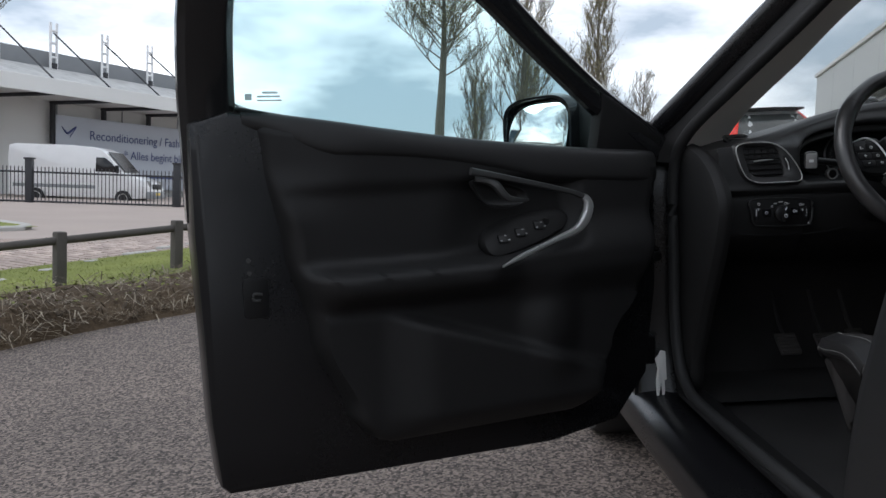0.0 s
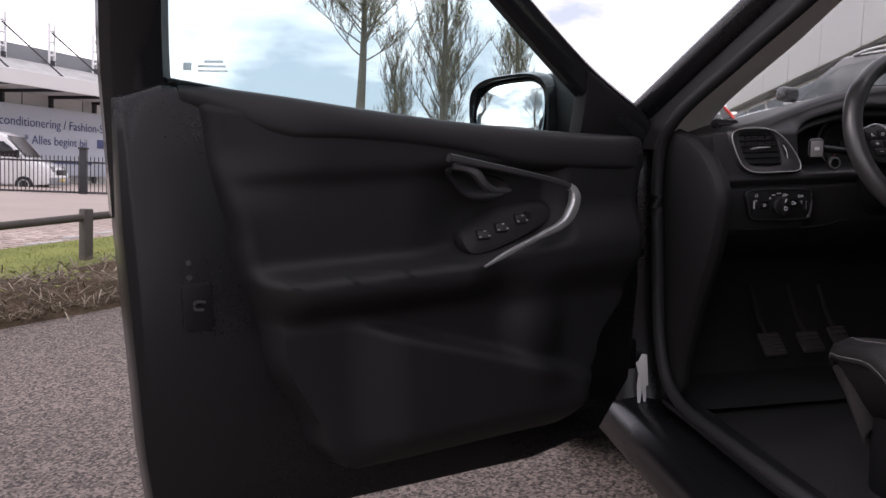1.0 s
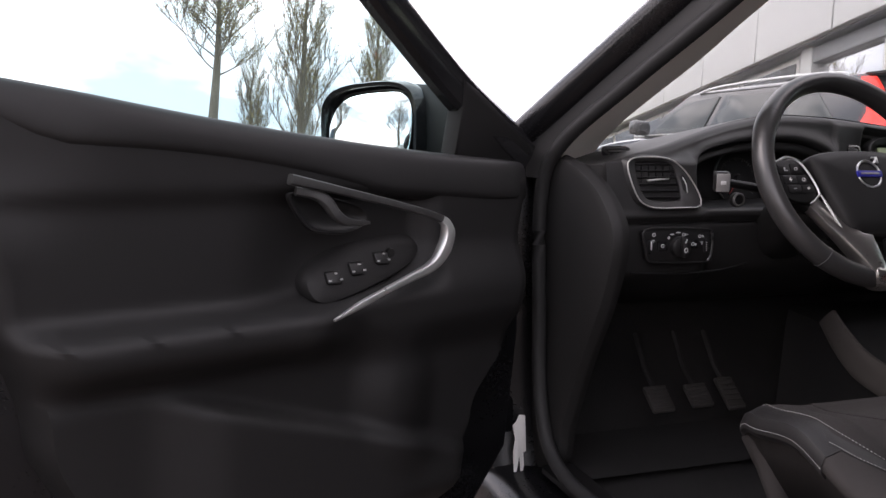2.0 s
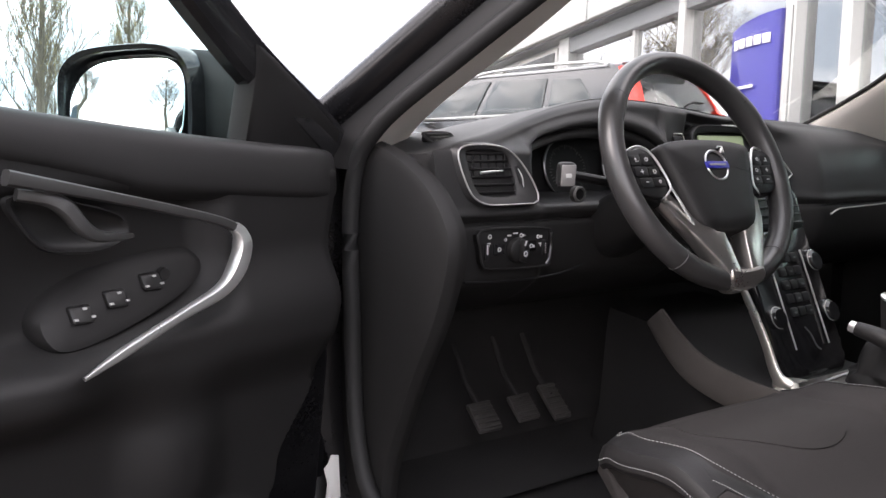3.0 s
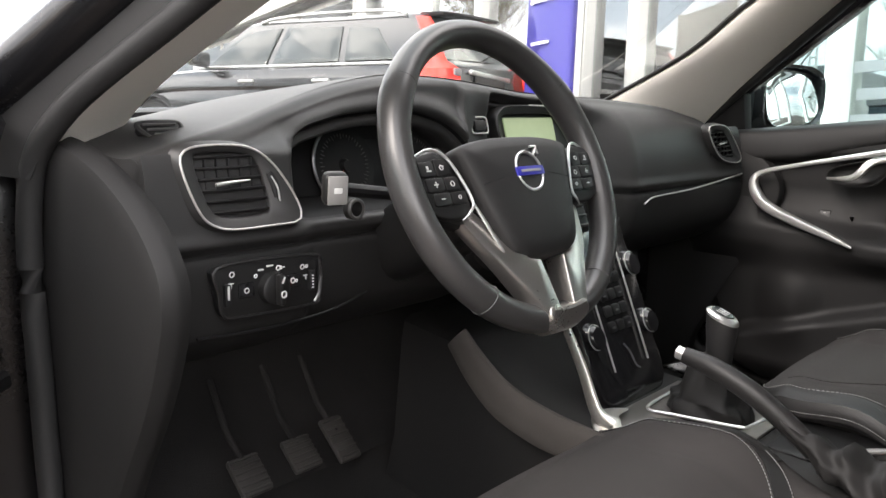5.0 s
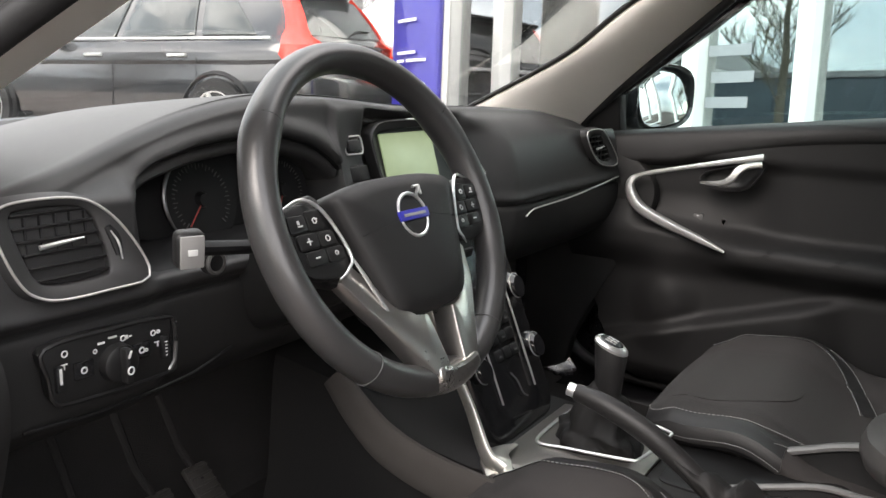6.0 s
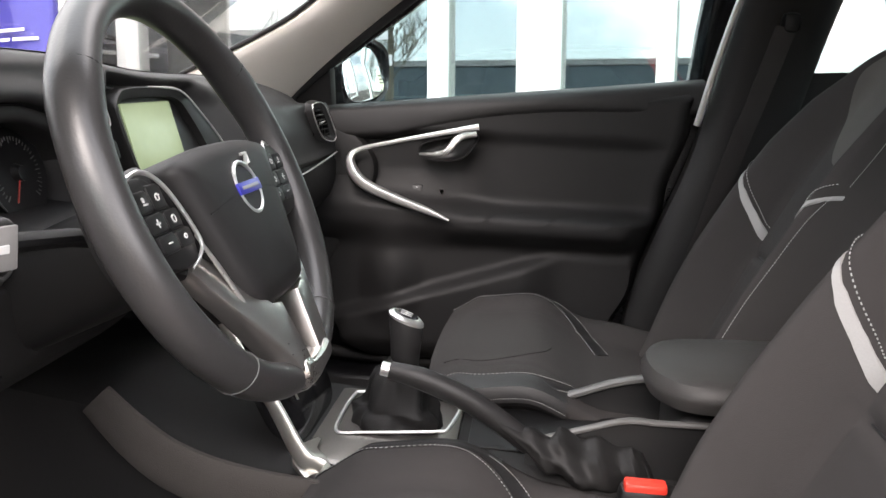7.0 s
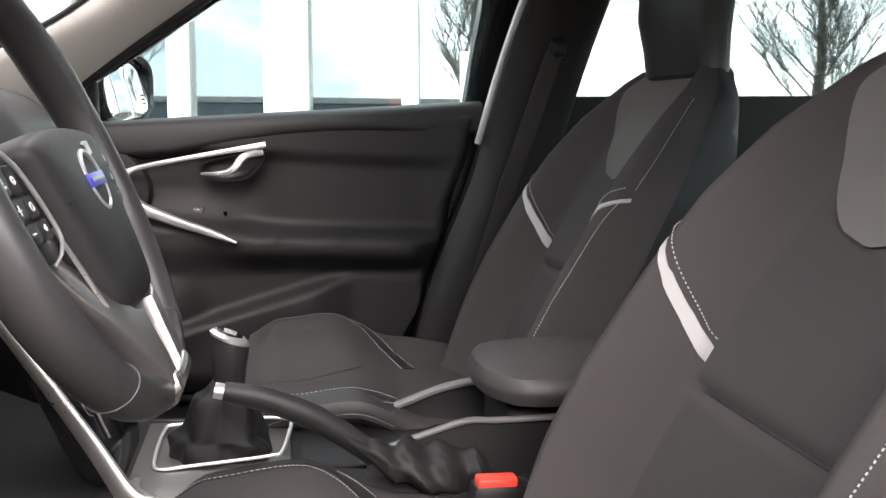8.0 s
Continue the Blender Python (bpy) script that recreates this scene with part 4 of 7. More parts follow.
# floor pan, sills, bulkhead
bm = block((1.50, 2.5, 0.06), (0, -0.62, 0.255), 0.02)
part("floor_pan", bm, CARPET, car, "black carpeted floor")
rows = [[Vector((x, y, z)) for x in (-0.74, -0.4, 0.0, 0.4, 0.74)] for y, z in ((0.30, 0.30), (0.50, 0.32), (0.62, 0.45), (0.66, 0.62), (0.66, 0.84))]
part("footwell_bulkhead", solid_from_sheet(rows, (0, 0.03, 0)), CARPET, car)
for s in (-1, 1):
    path = curve_pts([(s * 0.82, 0.62, 0.25), (s * 0.82, 0.1, 0.235), (s * 0.82, -0.6, 0.23), (s * 0.82, -1.2, 0.25)], 6)
    part("sill", sweep(path, 0.085, 14, flat=0.75, square=0.4), PAINT, car, "black painted door sill")
path = [(-0.765, 0.33, 0.318), (-0.765, -0.1, 0.312), (-0.765, -0.6, 0.312)]
part("sill_tread", sweep(path, 0.035, 8, flat=0.25, square=0.6), PLASTIC2, car)

# bonnet, wings, nose
rows = []
for i in range(13):
    y = 0.80 + 1.0 * i / 12
    row = []
    for j in range(17):
        a = -1 + 2 * j / 16
        half = 0.80 - 0.10 * (i / 12) ** 2
        row.append(Vector((a * half, y, 0.955 - 0.20 * (i / 12) ** 1.7 - 0.10 * abs(a) ** 3)))
    rows.append(row)
part("bonnet", solid_from_sheet(rows, (0, 0, -0.03)), PAINT, car, "black painted bonnet")
for s in (-1, 1):
    rows = []
    for i in range(15):
        y = 0.42 + 1.36 * i / 14
        row = []
        for j in range(9):
            q = j / 8
            z = 0.28 + (0.90 - 0.13 * (i / 14) ** 2 - 0.28) * q
            arch = math.hypot(y - 1.02, z - 0.31)
            x = 0.885 - 0.04 * q ** 2 - 0.06 * max(0, (i - 9) / 5) ** 2
            if arch < 0.36:
                d = Vector((y - 1.02, z - 0.31))
                d = d.normalized() * 0.36 if d.length > 1e-5 else Vector((0, 0.36))
                y2, z2 = 1.02 + d.x, max(0.28, 0.31 + d.y)
            else:
                y2, z2 = y, z
            row.append(Vector((s * x, y2, z2)))
        rows.append(row)
    part("front_wing", solid_from_sheet(rows, (-s * 0.02, 0, 0)), PAINT, car, "black painted front wing")
bm = block((1.56, 0.14, 0.46), (0, 1.80, 0.46), 0.06, 3)
part("front_bumper", bm, PAINT, car)


def wheel(x, y, turn=0):
    s = 1 if x > 0 else -1
    place = lambda a, b, h: Vector((x + s * h, y + a, 0.315 + b))
    tyre = part("wheel", lathe([(0.21, -0.10), (0.30, -0.105), (0.315, -0.07), (0.315, 0.07), (0.30, 0.105), (0.215, 0.10), (0.205, 0.0)], place, 40), RUBBER, car, "black tyre")
    bm = lathe([(0.205, 0.085), (0.208, 0.098), (0.19, 0.10), (0.185, 0.07), (0.18, -0.06)], place, 40)
    for k in range(5):
        w = 2 * math.pi * k / 5
        for dw in (-0.16, 0.16):
            a = [place(0.04 * math.cos(w), 0.04 * math.sin(w), 0.075), place(0.188 * math.cos(w + dw), 0.188 * math.sin(w + dw), 0.09)]
            sweep(a, 0.017, 8, flat=0.7, up=(s, 0, 0), bm=bm)
    lathe([(0.0, 0.085), (0.05, 0.085), (0.055, 0.06)], place, 20, bm)
    part("rim", bm, ALU, tyre, "silver alloy rim")


for x, y in ((-0.79, 1.02), (0.79, 1.02), (-0.79, -1.62), (0.79, -1.62)):
    wheel(x, y)

# roof, tail, rear sides
rows = []
for i in range(17):
    y = -0.14 - 1.72 * i / 16
    rows.append([Vector((a * (0.575 - 0.03 * (i / 16)), y, 1.405 - 0.06 * a * a - 0.05 * ((i - 6) / 10) ** 2)) for a in [-1 + k / 6 for k in range(13)]])
part("roof", solid_from_sheet(rows, (0, 0, 0.03)), PAINT, car, "black painted roof")
rows2 = [[q - Vector((0, 0, 0.012)) for q in row] for row in rows]
part("headlining", solid_from_sheet(rows2, (0, 0, -0.015)), HEADLINING, car, "light cloth headlining")
for s in (-1, 1):
    path = curve_pts([(s * 0.60, -0.14, 1.36), (s * 0.61, -0.6, 1.375), (s * 0.60, -1.2, 1.36), (s * 0.575, -1.75, 1.30)], 6)
    part("roof_rail", sweep(path, 0.05, 10, flat=0.8), PAINT, car)
    # windscreen pillar: outer skin, seal, cloth trim
    out = [pillar_at(z) for z in (0.90, 0.96, 1.05, 1.15, 1.25, 1.35)]
    path = curve_pts([(s * (x - 0.035), y + 0.015, z) for (x, y), z in zip(out, (0.90, 0.96, 1.05, 1.15, 1.25, 1.35))], 5)
    part("windscreen_pillar", sweep(path, 0.040, 12, flat=0.8, up=(0, 0.6, 1)), PAINT, car, "black painted windscreen pillar")
    g_line = curve_pts([(0.63, 0.55, 0.895), (0.602, 0.56, 0.935), (0.60, 0.465, 0.989), (0.585, 0.345, 1.045), (0.56, 0.233, 1.102), (0.52, 0.10, 1.19), (0.46, -0.12, 1.30), (0.44, -0.19, 1.355)], 5)
    e_line = curve_pts([(0.778, 0.36, 0.88), (0.776, 0.31, 0.94), (0.755, 0.25, 0.99), (0.725, 0.185, 1.04), (0.695, 0.12, 1.088), (0.645, 0.01, 1.165), (0.570, -0.16, 1.285), (0.545, -0.28, 1.345)], 5)
    rows = []
    for g, e in zip(g_line, e_line):
        row = []
        for k in range(9):
            q = g.lerp(e, k / 8)
            bulge = 0.036 * math.sin(math.pi * k / 8) ** 0.8
            row.append(Vector((s * (q.x - bulge * 1.0), q.y - bulge * 0.35, q.z + bulge * 0.20)))
        rows.append(row)
    part("glass_edge_band", sweep([Vector((s * (g.x + 0.004), g.y + 0.010, g.z + 0.006)) for g in g_line], 0.009, 8, flat=0.5), RUBBER, car, "black windscreen edge band")
    part("pillar_trim", solid_from_sheet(rows, (s * 0.012, 0.01, 0.004)), BEIGE, car, "beige windscreen pillar trim")
    seal = [(s * 0.775, -0.62, 0.325), (s * 0.785, 0.05, 0.325), (s * 0.795, 0.26, 0.345), (s * 0.80, 0.335, 0.44), (s * 0.80, 0.355, 0.65), (s * 0.80, 0.352, 0.86),
            (s * 0.785, 0.30, 0.955), (s * 0.72, 0.16, 1.06), (s * 0.65, 0.01, 1.165), (s * 0.575, -0.16, 1.29), (s * 0.55, -0.28, 1.345), (s * 0.565, -0.62, 1.365)]
    part("door_seal", sweep(curve_pts(seal, 8), 0.014, 10), RUBBER, car, "black rubber door seal")
    # painted flange from the pillar to the seal
    outer = curve_pts([(s * (x - 0.03), y - 0.012, z) for (x, y), z in zip(out, (0.90, 0.96, 1.05, 1.15, 1.25, 1.35))], 4)
    inner = curve_pts([(s * 0.806, 0.33, 0.89), (s * 0.783, 0.293, 0.957), (s * 0.72, 0.16, 1.06), (s * 0.65, 0.01, 1.165), (s * 0.575, -0.16, 1.29), (s * 0.553, -0.26, 1.34)], 4)
    part("pillar_flange", solid_from_sheet([[a.lerp(b, k / 4) for k in range(5)] for a, b in zip(outer, inner)], (-s * 0.006, 0.004, 0)), RUBBER, car, "black door opening flange")
    # jamb between wing and cabin
    jamb = curve_pts([(0.40, 0.26), (0.44, 0.45), (0.44, 0.80), (0.46, 0.94)], 5)
    rows = [[Vector((s * x, y + dy, z)) for x, dy in ((0.885, 0.02), (0.87, 0.0), (0.83, -0.005), (0.80, -0.02), (0.74, -0.02))] for y, z in jamb]
    part("door_jamb", solid_from_sheet(rows, (0, 0.03, 0)), PAINT, car, "black painted door jamb")
# kick panels beside the footwells
for s in (-1, 1):
    out = curve_pts([(0.40, 0.938), (0.275, 0.924), (0.175, 0.882), (0.118, 0.83), (0.104, 0.785), (0.118, 0.73), (0.150, 0.66), (0.21, 0.56), (0.28, 0.42), (0.33, 0.32), (0.60, 0.30), (0.62, 0.90)], 5, True)
    part("side_panel", slab([(q.x, q.y) for q in curve_pts([(p[0], p[1], 0) for p in out], 1, True)], 0.042, on_yz(s * 0.785, -s), 0.018), KNEE, car, "black dashboard end panel")

# screens
def pane(rows, name, mat, parent, off, label):
    ob = part(name, solid_from_sheet(rows, off), mat, parent, label)
    ob.visible_shadow = False
    return ob


rows = []
for i in range(9):
    q = i / 8
    z = 0.955 + 0.40 * q
    x, y = pillar_at(z)
    rows.append([Vector((a * (x - 0.035), y + 0.03 + 0.42 * (1 - 0.45 * q) * (1 - a * a) ** 1.0, z)) for a in [-1 + k / 10 for k in range(21)]])
pane(rows, "windscreen", GLASS, car, (0, 0.004, 0.003), "clear curved windscreen")
# lower windscreen rim and scuttle
path = [Vector((a * 0.82, 0.44 + 0.42 * (1 - a * a), 0.945)) for a in [-1 + k / 12 for k in range(25)]]
part("scuttle", sweep(path, 0.03, 8, flat=0.4, square=0.5), DARK, car, "black windscreen scuttle")
for s in (-1, 1):
    # centre pillar with seat belt
    path = curve_pts([(s * 0.79, -0.56, 0.30), (s * 0.78, -0.60, 0.55), (s * 0.77, -0.675, 0.80), (s * 0.75, -0.705, 0.96), (s * 0.70, -0.735, 1.14), (s * 0.63, -0.775, 1.34)], 6)
    pl = part("centre_pillar", sweep(path, 0.085, 14, flat=0.45, up=(s, 0, 0.2), square=0.45, taper=[1.2, 1.25, 1.15, 1.1, 1.08, 1.05]), PLASTIC, car, "black centre pillar trim")
    part("pillar_edge", sweep(curve_pts([(s * 0.722, -0.59, 0.92), (s * 0.685, -0.618, 1.08), (s * 0.635, -0.65, 1.23), (s * 0.60, -0.685, 1.34)], 6), 0.008, 8), ALU, pl, "grey door seal edge")
    belt = curve_pts([(s * 0.675, -0.60, 0.62), (s * 0.665, -0.652, 0.84), (s * 0.655, -0.69, 0.98), (s * 0.640, -0.725, 1.12)], 6)
    part("seat_belt", sweep(belt, 0.022, 8, flat=0.08, up=(s, 0.2, 0), square=0.6), FABRIC, pl, "dark grey seat belt webbing")
    part("belt_anchor", block((0.04, 0.035, 0.04), (s * 0.652, -0.735, 1.13), 0.012), DARK, pl)
    # rear door and rear side window
    rows = []
    for i in range(11):
        z = 0.28 + 0.75 * i / 10
        rows.append([Vector((s * (0.875 - 0.10 * max(0, (z - 0.75)) - 0.02 * k), -0.70 - 1.0 * k, z + 0.06 * k * i / 10)) for k in (0, 0.25, 0.5, 0.75, 1)])
    part("rear_door", solid_from_sheet(rows, (-s * 0.10, 0, 0)), PLASTIC2, car, "black rear door with dark trim")
    rows = [[Vector((s * (0.80 - 0.20 * q), -0.82 - 0.92 * k - 0.06 * q * (1 - 2 * k), 1.02 + 0.04 * k + (0.30 - 0.03 * k) * q)) for k in (0, 0.25, 0.5, 0.75, 1)] for q in (0, 0.25, 0.5, 0.75, 1)]
    pane(rows, "rear_side_window", SIDEGLASS, car, (s * 0.004, 0, 0), "lightly tinted rear side window")
    path = curve_pts([(s * 0.80, -1.78, 0.98), (s * 0.72, -1.82, 1.12), (s * 0.60, -1.84, 1.30)], 6)
    part("rear_pillar", sweep(path, 0.11, 12, flat=0.5, up=(s, 0, 0.2), square=0.3), PLASTIC2, car)
rows = [[Vector((a * 0.80, -1.95 - 0.05 * math.cos(a), z)) for a in (-1, -0.5, 0, 0.5, 1)] for z in (0.3, 0.6, 0.98)]
part("tailgate", solid_from_sheet(rows, (0, 0.06, 0)), PAINT, car)
rows = [[Vector((a * (0.72 - 0.14 * q), -2.0 + 0.14 * q, 1.0 + 0.29 * q)) for a in (-1, -0.5, 0, 0.5, 1)] for q in (0, 0.5, 1)]
pane(rows, "rear_window", SIDEGLASS, car, (0, 0.004, 0), "tinted rear window")
part("rear_bench", block((1.30, 0.20, 0.55), (0, -1.62, 0.75), 0.07, 3), FABRIC, car, "charcoal rear bench backrest")
part("bench_cushion", block((1.30, 0.52, 0.20), (0, -1.32, 0.46), 0.06, 3), FABRIC, car)
for s in (-1, 1):
    part("rear_quarter", block((0.10, 0.55, 0.70), (s * 0.80, -1.92, 0.63), 0.05, 2), PAINT, car)

# ---------------------------------------------------------------- doors
PRINT = bpy.data.materials.new("white_ceramic_print")
PRINT.use_nodes = True
PRINT.node_tree.nodes["Principled BSDF"].inputs["Base Color"].default_value = (0.8, 0.8, 0.8, 1)
tl = PRINT.node_tree.nodes.new("ShaderNodeBsdfTranslucent")
tl.inputs["Color"].default_value = (0.85, 0.87, 0.87, 1)
PRINT.node_tree.links.new(tl.outputs[0], PRINT.node_tree.nodes["Material Output"].inputs["Surface"])
MARK = material("pale_switch_print", (0.30, 0.30, 0.30), 0.6, vary=0.1, scale=9, fine=90, bump=0.0)
DULLGREY = material("dull_grey_metal", (0.10, 0.10, 0.10), 0.4, 0.7, vary=0.1, scale=8, fine=200, bump=0.0)


def door(side):
    BELT = (lambda s: 0.906 + 0.109 * s) if side > 0 else (lambda s: 0.923 + 0.045 * s + 0.077 * s * s)
    if side > 0:
        F = lambda s, w, z: Vector((HX - w, HY - s, z))
        name, text = "passenger_door", "closed passenger door with black trim"
    else:
        sd, wd = Vector((-math.sin(OPEN), -math.cos(OPEN), 0)), Vector((math.cos(OPEN), -math.sin(OPEN), 0))
        F = lambda s, w, z: Vector((-HX, HY, 0)) + sd * s + wd * w + Vector((0, 0, z))
        name, text = "driver_door", "open driver's door with black trim"
    up = (0, 0, 1)
    inward = F(0, 1, 0) - F(0, 0, 0)
    # painted shell
    out = [(0.0, 0.90), (0.0, 0.60), (0.03, 0.38), (0.12, 0.275), (0.30, 0.25), (0.65, 0.26), (0.95, 0.268), (1.045, 0.272), (1.062, 0.29), (1.073, 0.42), (1.08, 0.80), (1.075, BELT(1.07) - 0.05)] + [(s, BELT(s) - 0.013) for s in (1.0, 0.8, 0.6, 0.4, 0.2)]
    dense = []
    for a, b in zip(out, out[1:] + out[:1]):
        dense += [(a[0] + (b[0] - a[0]) * k / 4, a[1] + (b[1] - a[1]) * k / 4) for k in range(4)]
    shell = part(name, slab(dense, 0.105, lambda u, v, d: F(u, -0.035 + d - 0.02 * ((v - 0.6) / 0.35) ** 2 * (1 if d < 0.05 else 0), v), 0.012), PAINT, car, text)
    # trim card: a relief over the shell
    s1 = ((0.32, 0.70), (0.36, 0.77), (0.40, 0.80), (0.566, 0.866), (0.74, 0.912), (0.9, 0.955), (1.05, 0.985))
    s0 = ((0.32, 0.27), (0.40, 0.20), (0.50, 0.15), (0.64, 0.07), (0.80, 0.04), (0.96, 0.015))
    rows, back = [], []
    N, K = 72, 64
    for i in range(N + 1):
        v = i / N
        row = []
        for j in range(K + 1):
            u = j / K
            zz = 0.325 + 0.64 * v
            a, b = lerp_table(s0, zz), lerp_table(s1, zz) + (0.035 if side > 0 else 0.0)
            s = a + (b - a) * u
            z = 0.325 + (BELT(s) - 0.020 - 0.325) * v
            w = 0.115
            rim = min(u, 1 - u) * (b - a)
            w += 0.012 * ease(0.0, 0.03, z - 0.33)
            arm = ease(0.40, 0.52, s) * (1 - ease(0.90, 0.99, s / b * 0.99)) if b else 0
            w += 0.055 * arm * ease(0.615, 0.675, z) * (1 - ease(0.695, 0.722, z))
            w += 0.035 * (1 - ease(0.36, 0.56, s)) * ease(0.60, 0.68, z) * (1 - ease(0.70, 0.80, z))
            cup = ease(0.24, 0.28, s) * (1 - 0.7 * ease(0.47, 0.60, s)) * (1 - ease(0.86, 0.96, s)) * ease(0.70 + 0.1 * max(0, 0.40 - s), 0.735 + 0.1 * max(0, 0.40 - s), z) * (1 - ease(0.855, 0.885, z))
            w -= 0.036 * cup
            lip = 0.378 + 0.333 * min(s, 0.72)
            pocket = (1 - ease(-0.014, 0.012, z - lip)) * ease(0.16, 0.24, s) * (1 - 0.8 * ease(0.62, 0.74, s))
            w += 0.040 * pocket * ease(0.33, 0.40, z)
            spk = math.hypot((s - 0.335) / 0.085, (z - 0.55) / 0.13)
            w += 0.030 * (1 - ease(0.1, 1.1, spk))
            w -= 0.055 * (1 - ease(0.0, 0.022, rim)) + 0.05 * (1 - ease(0, 0.03, v)) + 0.03 * ease(0.975, 1.0, v)
            if side < 0:
                w -= 0.045 * ease(0.76, 0.97, s) * ease(0.80, 0.93, z)
            row.append(F(s, w, z))
        rows.append(row)
    card = part("door_card", solid_from_sheet(rows, -inward * 0.04), DOORSKIN, shell, "black moulded door trim", 60)
    belt = [F(s, 0.056, BELT(s) - 0.006) for s in (0.0, 0.2, 0.4, 0.6, 0.8, 0.985)]
    part("window_seal", sweep(curve_pts(belt, 5), 0.008, 8, flat=0.6, up=up, square=0.2), RUBBER, shell)
    # soft upper pad from the glass to the ridge of the card
    pad = []
    for k in range(29):
        s = (0.03 if side < 0 else 0.10) + (0.945 if side < 0 else 0.905) * k / 28
        b, r = BELT(s), max(BELT(s) - 0.066, min(BELT(s) - 0.035, 0.945 - 0.29 * (0.82 - s) ** 2))
        if side < 0:
            r += (b - 0.034 - r) * ease(0.80, 1.0, k / 28)
        end = (0.062 if side < 0 else 0.02) * ease(0.76, 1.0, k / 28) ** 1.3 + 0.02 * (1 - ease(0.0, 0.05, k / 28))
        pad.append(curve_pts([F(s, w - end, z) for w, z in ((0.060, b - 0.012), (0.064, b - 0.002), (0.082, b), (0.114, b - 0.004), (0.127, b - 0.013), (0.1325, (b + r) / 2 - 0.002), (0.1335, r + 0.008), (0.1305, r - 0.003), (0.120, r - 0.011), (0.108, r - 0.016))], 4))
    part("upper_pad", solid_from_sheet(pad, -inward * 0.006), PLASTIC, shell, "soft black upper door pad", 60)
    # satin strip in the shape of a hook, and the grip
    sh = 0.0 if side > 0 else 0.012
    hook = [F(s + sh, w, z + sh * 0.5 * (z < 0.75)) for s, w, z in ((0.525, 0.168, 0.896), (0.45, 0.168, 0.880), (0.34, 0.165, 0.855), (0.262, 0.160, 0.834), (0.240, 0.160, 0.815), (0.246, 0.160, 0.785),
                                       (0.275, 0.164, 0.757), (0.34, 0.174, 0.732), (0.42, 0.185, 0.708), (0.47, 0.190, 0.690))]
    if side > 0:
        part("trim_strip", sweep(curve_pts(hook, 8), 0.0115, 10, flat=1.0, up=inward, square=0.3, taper=[0.62, 0.52, 0.45, 0.5, 0.8, 1.1, 1.1, 0.95, 0.7, 0.25]), CHROME, card, "satin chrome trim strip")
    else:
        line_ = curve_pts(hook, 8)
        part("trim_strip", sweep(line_[26:], 0.0115, 10, flat=1.0, up=inward, square=0.3, taper=[0.6, 1.0, 1.05, 0.75, 0.5, 0.5, 0.2]), CHROME, card, "satin chrome trim strip")
        # upper run of the same strip; its missing reflection is put in as grey
        part("unlit_strip", sweep(line_[:28], 0.0115, 10, flat=1.0, up=inward, square=0.5, taper=[0.7, 0.55, 0.5, 0.5]), DULLGREY, card, "upper chrome trim strip, greyed where it reflects no light")
    grip = [F(s, w, z) for s, w, z in ((0.519, 0.150, 0.879), (0.492, 0.156, 0.874), (0.476, 0.160, 0.864), (0.463, 0.163, 0.846), (0.448, 0.163, 0.835), (0.425, 0.160, 0.831), (0.394, 0.148, 0.829))]
    # same handle on both doors; the driver's has its shade in a duller colour
    part("door_handle", sweep(curve_pts(grip, 6), 0.0085, 10, flat=1.0, up=inward, square=0.3, taper=[0.8, 0.95, 1.1, 1.0, 0.85, 0.6, 0.3]), CHROME if side > 0 else DULLGREY, card, "chrome inner door handle" if side > 0 else "chrome inner door handle, greyed for shade")
    dish = curve_pts([(0.519, 0.873, 0), (0.476, 0.872, 0), (0.413, 0.856, 0), (0.393, 0.843, 0), (0.392, 0.828, 0), (0.410, 0.817, 0), (0.440, 0.814, 0), (0.484, 0.821, 0), (0.508, 0.845, 0)], 5, True)
    rim_, mid_ = [(q.x, q.y) for q in dish], (0.452, 0.844)
    scale_ = lambda k, d: [F(mid_[0] + (u - mid_[0]) * k, 0.1365 + d, mid_[1] + (v - mid_[1]) * k) for u, v in rim_]
    bm = bmesh.new()
    v = grid_mesh(bm, [scale_(1.06, -0.006), scale_(1.03, 0.0), scale_(0.97, 0.0), scale_(0.90, -0.006), scale_(0.70, -0.012), scale_(0.3, -0.014)], close_u=True)
    cap(bm, v[-1])
    part("handle_dish", bm, PLASTIC2, card, "black hollow behind the door handle", 60)
    # window switches
    tip = 0.55 if side < 0 else 0.3
    spots = ((0.447, 0.748), (0.402, 0.758), (0.352, 0.770)) if side < 0 else ((0.385, 0.746),)
    plate = [(0.268, 0.790), (0.300, 0.806), (0.400, 0.795), (0.470, 0.770), (0.494, 0.742), (0.480, 0.712), (0.430, 0.714), (0.340, 0.737), (0.280, 0.763)] if side < 0 else [(0.338, 0.764), (0.360, 0.770), (0.416, 0.756), (0.456, 0.738), (0.430, 0.727), (0.388, 0.728), (0.352, 0.742)]
    part("switch_panel", slab([(q.x, q.y) for q in curve_pts([(a, b, 0) for a, b in plate], 4, True)], 0.060 if side < 0 else 0.034, lambda u, v, d: F(u, 0.072 + d + (0.74 - v) * tip, v), 0.014), DOORSKIN, card, "sloping switch panel")
